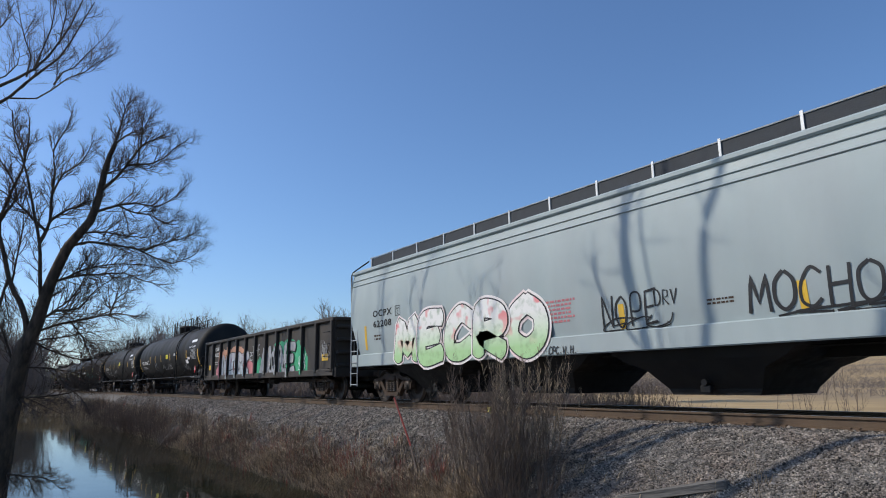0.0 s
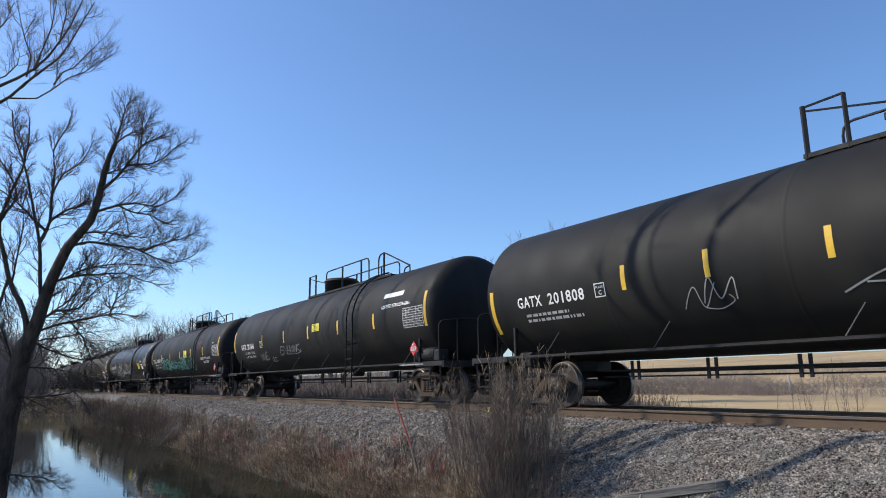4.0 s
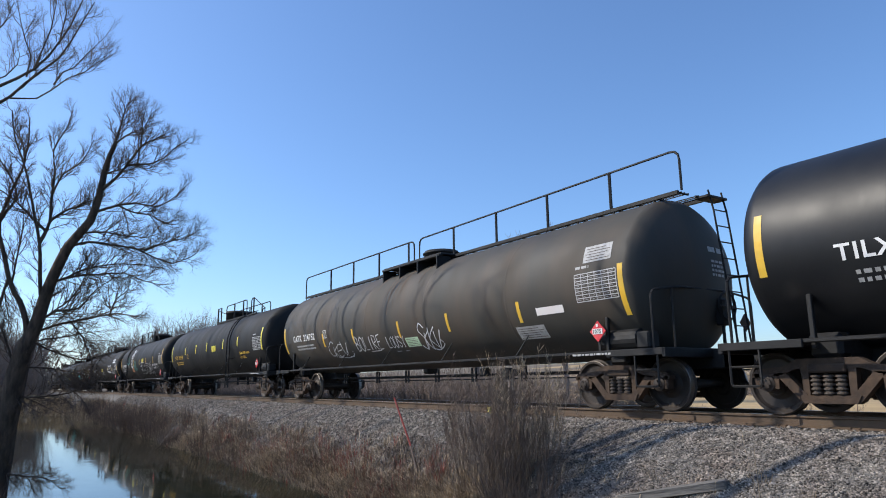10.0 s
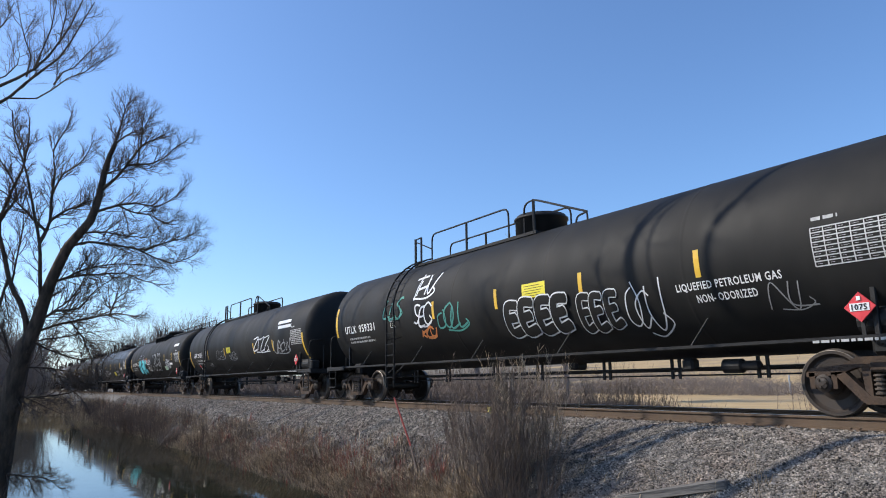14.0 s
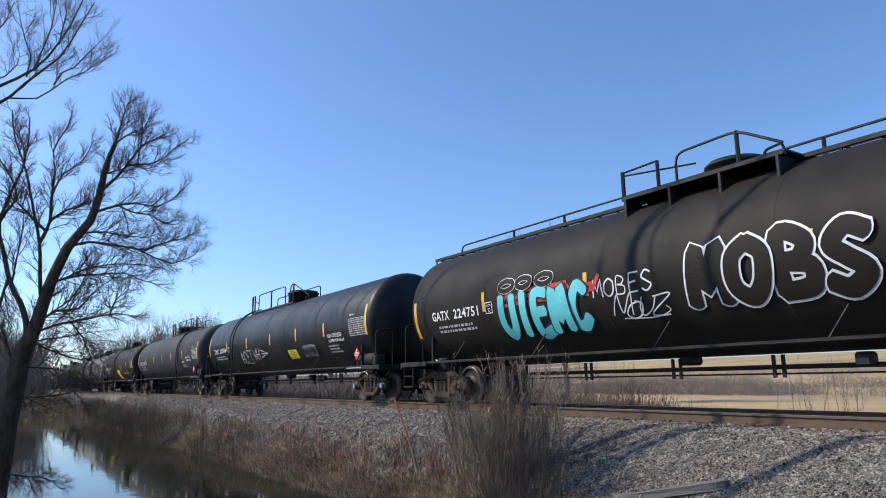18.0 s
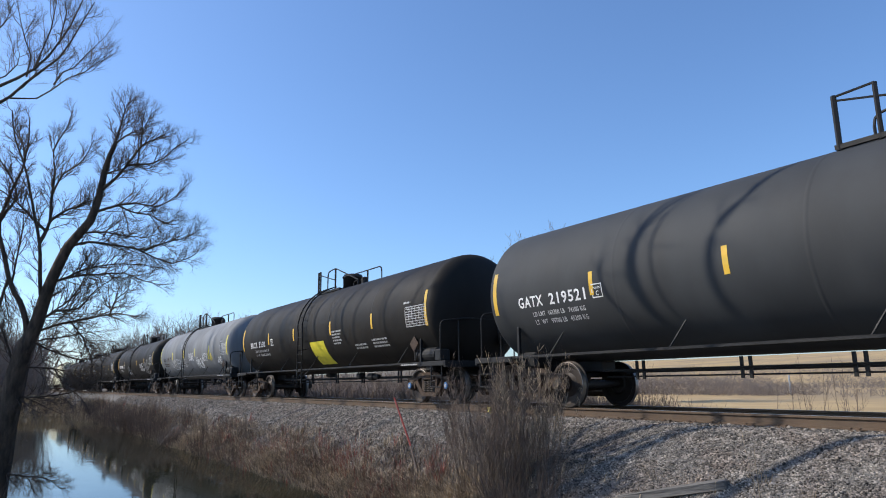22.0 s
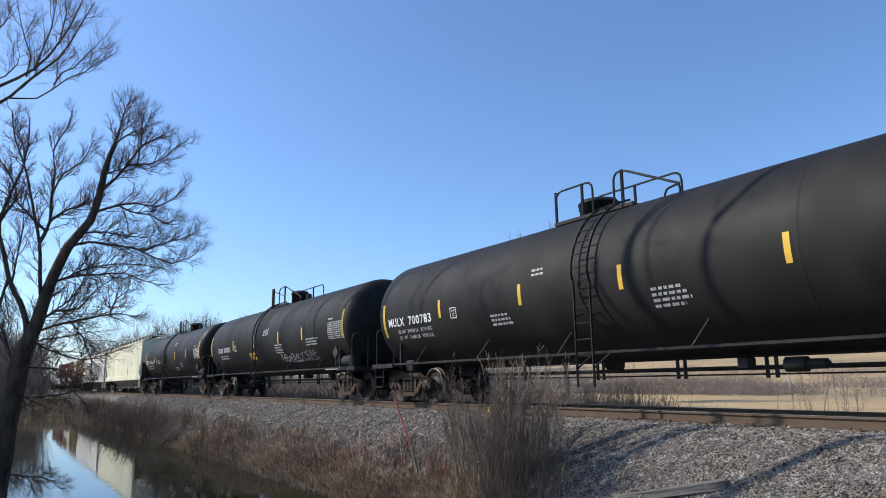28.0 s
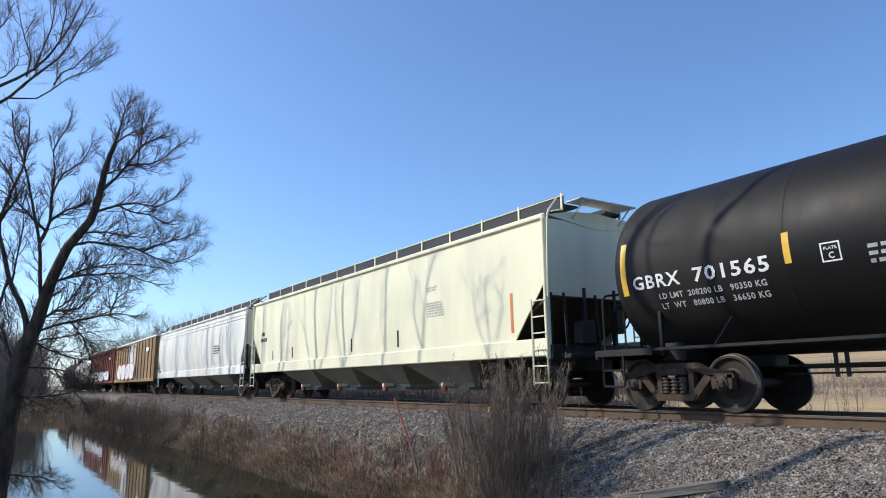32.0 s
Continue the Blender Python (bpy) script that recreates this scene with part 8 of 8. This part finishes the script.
def reeds():
    """Tall dry reeds behind the track and at the creek's bend."""
    rng = random.Random(13)
    spots = []
    for _ in range(27000):
        x, y = -14 - 90 * rng.random() ** 1.2, rng.uniform(14.6, 22)
        spots.append((x, y, ground_z(x, y), rng.uniform(0.75, 1.15) * min(1.0, 0.35 + (-x - 13) * 0.06)))
    v, f = blades(spots, rng, 0.7, 2.1, 0.75, 0.009, 4)
    tagged(new("tall_dry_grass", mesh_of("tall_dry_grass", v, f, M_THICKET)), "tall brown dry grass behind the track", "grass", kind="stuff")
    strands = []
    for _ in range(6500):
        y = rng.uniform(19, 42)
        x = -1.05 * y - 3 - 60 * rng.random()
        p = Vector((x, y, ground_z(x, y)))
        strands.append(strand(rng, p, wander(rng, 0.6) + UP, rng.uniform(1.2, 3.2), 0.024, 4, 0.05, 0.15, 0.4))
        strands.append(strand(rng, p + UP * 0.5, wander(rng, 0.9) + UP, rng.uniform(0.6, 1.5), 0.02, 3, 0.05, 0.15, 0.4))
    tagged(new("rough_brush", tubes("rough_brush", strands, M_THICKET, 3)), "grey-brown leafless brush on rough ground", "brush", kind="stuff")
    spots = []
    for _ in range(1500):
        x, y = rng.uniform(-86, -66), rng.uniform(-4, 6.6)
        if -x + 1.2 * y > 73:
            spots.append((x, y, ground_z(x, y), rng.uniform(0.7, 1.1)))
    for _ in range(260):
        x, y = rng.uniform(-72, -60), rng.uniform(6.0, 7.6)
        spots.append((x, y, ground_z(x, y), rng.uniform(0.7, 1.0)))
    v, f = blades(spots, rng, 0.6, 1.2, 0.6, 0.016, 7)
    tagged(new("pale_reeds", mesh_of("pale_reeds", v, f, M_REED)), "pale tan reeds at the creek's bend", "grass", kind="stuff")
    spots = [(rng.uniform(-14, 6), rng.uniform(14.2, 17.5), 0, rng.uniform(0.5, 1.0)) for _ in range(900)]
    v, f = blades([(x, y, ground_z(x, y), k) for x, y, _, k in spots], rng, 0.3, 0.85, 0.5, 0.006, 5)
    tagged(new("trackside_grass", mesh_of("trackside_grass", v, f, M_DRY)), "short dry grass beyond the track", "grass", kind="stuff")


reeds()


def shrub(label, seed, base, height, spread, stems, mat, r=0.007, heads=None, name="shrub", levels=2, core=0.25):
    """Many thin stems fanning from one root, with side twigs and seed heads."""
    rng = random.Random(seed)
    out, tops = [], []
    for k in range(stems):
        a = rng.uniform(0, 6.28)
        p = Vector((math.cos(a), math.sin(a) * 0.6, 0)) * core * rng.random() ** 0.5
        d = Vector((math.cos(a) * rng.uniform(0, spread), math.sin(a) * rng.uniform(0, spread) * 0.7, 1))
        s = strand(rng, p + Vector((0, 0, -0.1)), d, height * rng.uniform(0.45, 1.05), r * rng.uniform(0.6, 1.2), 6, 0.05, 0.07, 0.35)
        out.append(s)
        twig_out(rng, s, out, out, rng.randint(3, 6), height * 0.18, r * 0.5, 0.10, levels - 1, 0.35)
        if heads:
            p = s[0][-1]
            for _ in range(11):
                tops.append(strand(rng, p - (p - s[0][-3]) * rng.uniform(0, 0.9), wander(rng, 0.55) + UP, rng.uniform(0.08, 0.17), 0.0045, 2, 0.1, 0.1, 0.5))
    ob = tagged(new(name), label, "shrub")
    ob.location = base
    tagged(child("stem", tubes("stem", out, mat, 3), ob), kind="stuff")
    if heads:
        tagged(child("seed_head", tubes("seed_head", tops, heads, 3), ob), kind="stuff")
    return ob


def at(x, y, dz=0.0):
    return (x, y, ground_z(x, y) + dz)


def build_brush():
    shrub("dense brown shrub of thin branching stems on the gravel bank", 1, at(-9.1, 7.15), 2.15, 0.62, 95, M_STEM, 0.0065, M_STEM, levels=3, core=0.34)
    shrub("tall weeds with brown seed heads on the gravel bank", 2, at(-8.65, 7.4), 2.25, 0.36, 60, M_STEM, 0.005, M_DRY, "weed_clump", levels=3, core=0.5)
    shrub("wispy leafless shrub on the gravel bank", 3, at(-10.1, 7.3), 2.3, 0.6, 80, M_STEM, 0.005, M_STEM, levels=3, core=0.45)
    shrub("wispy leafless shrub on the gravel bank", 12, at(-11.2, 7.35), 1.6, 0.8, 40, M_STEM, 0.0045, None, levels=3, core=0.5)
    shrub("tall weeds with tan seed heads on the gravel bank", 13, at(-9.2, 7.7), 2.0, 0.35, 44, M_STEM, 0.005, M_DRY, "weed_clump", core=0.6)
    shrub("low dark bramble at the foot of the gravel bank", 14, at(-8.3, 6.85), 1.35, 1.1, 60, M_TWIG, 0.006, None, levels=3, core=0.5)
    shrub("leafless brown sapling clump behind the track", 4, at(-13.9, 14.9), 2.3, 0.6, 150, M_THICKET, 0.009, None, core=0.75)
    shrub("leafless brown sapling clump behind the track", 5, at(-12.9, 15.0), 2.0, 0.6, 90, M_THICKET, 0.009, None, core=0.6)
    shrub("leafless brown sapling clump behind the track", 6, at(-16.5, 15.6), 1.8, 0.7, 80, M_THICKET, 0.010, None, core=0.9)
    for x, y, h, n in ((-47.0, 6.5, 1.75, 120), (-43.5, 6.5, 1.6, 110), (-52.0, 6.6, 1.7, 90), (-40.5, 6.5, 1.9, 150), (-38.0, 6.6, 1.8, 130), (-35.0, 6.6, 1.5, 130), (-30.5, 6.6, 1.2, 90), (-25.5, 6.6, 1.0, 70), (-60.0, 6.9, 1.8, 80)):
        shrub("dense dark leafless bush at the water's edge", int(-x), at(x, y), h, 1.0, n, M_TWIG, 0.011, None, "bush", core=0.8)
    for k, (x, y, h) in enumerate(((-56.0, 6.3, 0.8), (-61.0, 6.4, 0.9), (-66.0, 6.5, 1.0), (-72.0, 6.7, 1.0), (-80.0, 6.9, 1.1), (-88.0, 7.0, 1.1))):
        shrub("tuft of tan dead grass at the water's edge", 30 + k, at(x, y), h, 0.6, 130, M_DRY, 0.012, None, "grass_tuft", core=1.5)
    rng = random.Random(2)
    for k in range(9):
        x, y = rng.uniform(-12.2, -8.6), rng.uniform(18.5, 22.5)
        shrub("slender leafless saplings at the field's edge", 60 + k, at(x, y), rng.uniform(1.6, 2.9), 0.15, 4, M_STEM, 0.011, None, "sapling", core=0.35)
    for x, y, h in ((-14.2, 18.6, 1.5), (-13.0, 17.4, 1.2)):
        shrub("slender leafless saplings at the field's edge", 80 + int(h * 10), at(x, y), h, 0.3, 5, M_STEM, 0.008, None, "sapling", core=0.3)
    for k in range(50):
        x = -15 - 48 * rng.random()
        y = rng.uniform(6.5, 7.45)
        shrub("low leafless brown brush on the creek bank", 100 + k, at(x, y), rng.uniform(0.6, 1.25) * (1 + (-x - 17) * 0.012), 0.9, 26, M_STEM if k % 3 else M_TWIG, 0.005 + (-x - 15) * 0.00016, None, "brush", core=0.35)
    for k in range(12):
        x, y = rng.uniform(-19.5, -11), rng.uniform(6.75, 7.5)
        shrub("reddish leafless brush on the creek bank", 140 + k, at(x, y), rng.uniform(0.5, 0.9), 0.8, 16, M_REDSTEM, 0.004, None, "brush", core=0.3)
    for k in range(22):
        x, y = rng.uniform(-13.0, -7.6), rng.uniform(6.45, 7.25)
        shrub("tangled dark dead stems at the foot of the bank", 170 + k, at(x, y), rng.uniform(0.35, 0.75), 1.5, 18, M_TWIG if k % 3 else M_STEM, 0.0045, None, "brush", levels=3, core=0.45)
    # far hedge across the field
    rng = random.Random(8)
    strands = []
    for band, count, depth, tall in ((70, 9000, 9, 1.0), (98, 4200, 14, 1.0), (150, 4200, 26, 1.5)):
        for _ in range(count):
            x = rng.uniform(-150, 45) * (1 if band < 120 else 1.7)
            y = band + 0.03 * x + rng.uniform(-2, depth)
            lump = noise.noise(Vector((x * 0.045, y * 0.05, 3 + band)))
            if lump < -0.12 and rng.random() < 0.85:
                continue
            k = tall * (0.75 + 0.9 * max(0.0, lump) + 1.5 * max(0.0, noise.noise(Vector((x * 0.13, y * 0.1, 8))) - 0.1))
            p = Vector((x, y, ground_z(x, y)))
            strands.append(strand(rng, p, wander(rng, 0.9) + UP, rng.uniform(0.5, 2.0) * k, 0.022, 3, 0.0, 0.4, 0.4))
            for _ in range(5):
                strands.append(strand(rng, p + Vector((rng.uniform(-0.5, 0.5), 0, rng.uniform(0.1, 1.5) * k)), wander(rng, 1.0) + UP * 0.15, rng.uniform(0.3, 0.9) * k, 0.014, 2, 0.0, 0.4, 0.4))
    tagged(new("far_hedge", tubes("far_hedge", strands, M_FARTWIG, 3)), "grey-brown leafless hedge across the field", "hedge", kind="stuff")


build_brush()


# ---- small things beside the track ----
def small_things():
    rng = random.Random(6)
    s = tagged(new("marker_stake"), "thin leaning red stake on the bank", "stake")
    s.location = at(-11.95, 7.3)
    tip = Vector((-13.05, 7.32, 0.22)) - Vector(s.location)
    bm = bmesh.new()
    rod(bm, (0, 0, -0.2), tip * 0.35, 0.02, 6, 0.02)
    part("shaft", bm, M_STEM, s)
    bm = bmesh.new()
    rod(bm, tip * 0.35, tip, 0.02, 6, 0.02)
    part("painted_top", bm, material("faded_red_paint", (0.20, 0.035, 0.028), (0.32, 0.06, 0.045), 8, (0.6, 0.8), 0, 0), s, "red painted top")
    bm = bmesh.new()
    box(bm, (0, 0, 0.03), (1.5, 0.2, 0.12), 0.02)
    for v in bm.verts:
        v.co += wander(rng, 0.015)
    p = finish(bm, "timber", material("weathered_timber", (0.09, 0.082, 0.073), (0.18, 0.165, 0.148), 6, (0.8, 1), 0, 0.6, 30, stretch=(0.2, 1, 1)))
    ob = tagged(new("old_timber"), "weathered grey timber lying on the gravel", "timber")
    child("timber", p, ob)
    ob.matrix_basis = pose(-6.2, 7.70, ground_z(-6.2, 7.70) + 0.02, 0, -12, 19)
    bm = bmesh.new()
    box(bm, (0, 0, 0.03), (0.10, 0.05, 0.11), 0.01)
    rod(bm, (0, 0.02, -0.3), (0, 0.02, 0.0), 0.02, 6)
    ob = tagged(new("rail_marker"), "small yellow marker plate beside the rail", "marker")
    part("plate", bm, material("faded_yellow_paint", (0.34, 0.27, 0.06), (0.44, 0.36, 0.09), 9, (0.7, 0.9), 0, 0), ob)
    ob.location = (-12.2, 9.25, -0.1)
    # loose pale stalks
    for x, y, h in ((-5.0, 7.75, 0.95), (-5.5, 7.6, 0.6), (-4.2, 7.7, 0.5)):
        shrub("single pale dry stalk in the gravel", int(h * 100), at(x, y), h, 0.15, 2, M_DRY, 0.006, None, "dry_stalk", 2, 0.05)
    # one pole far across the field
    bm = bmesh.new()
    rod(bm, (0, 0, -0.5), (0, 0, 2.1), 0.10, 8, 0.09)
    ob = tagged(new("utility_pole"), "thin pale pole standing beyond the field", "pole")
    part("pole", bm, M_LIGHTSTEEL, ob)
    ob.location = at(-42.5, 74.0)


small_things()


# ---- what moves ----
def motions():
    """The whole train rolls past, gaining a little speed; each wheelset turns as it goes."""

    def way(t):
        return SPEED * t + GAIN * t * t

    def time_of(x):
        return (math.sqrt(max(0.0, SPEED ** 2 + 4 * GAIN * x)) - SPEED) / (2 * GAIN)

    beat = 1 / FPS
    times = [0.0, beat, 2 * beat] + [2.0 * k for k in range(1, 16)] + [32 - 2 * beat, 32 - beat, 32.0]
    for car, x0 in CARS:
        walk(car, [(t, pose(x0 + way(t), TRACK_Y, 0)) for t in times])
    for w, x0, dx in WHEELSETS:
        first, last = time_of(max(0.0, -46 - x0)), time_of(max(0.0, 7 - x0))
        k0, k1 = max(0, int(first * FPS)), min(32 * FPS, int(last * FPS))
        ks = sorted({0, 32 * FPS} | set(range(k0, k1 + 1)))
        rows = []
        for k in ks:
            turn = (way(min(max(k, k0), k1) * beat) / 0.457) % (2 * math.pi)
            rows.append((k * beat, Matrix.Translation((dx, 0, 0.457)) @ Matrix.Rotation(turn, 4, "Y")))
        walk(w, rows)


motions()
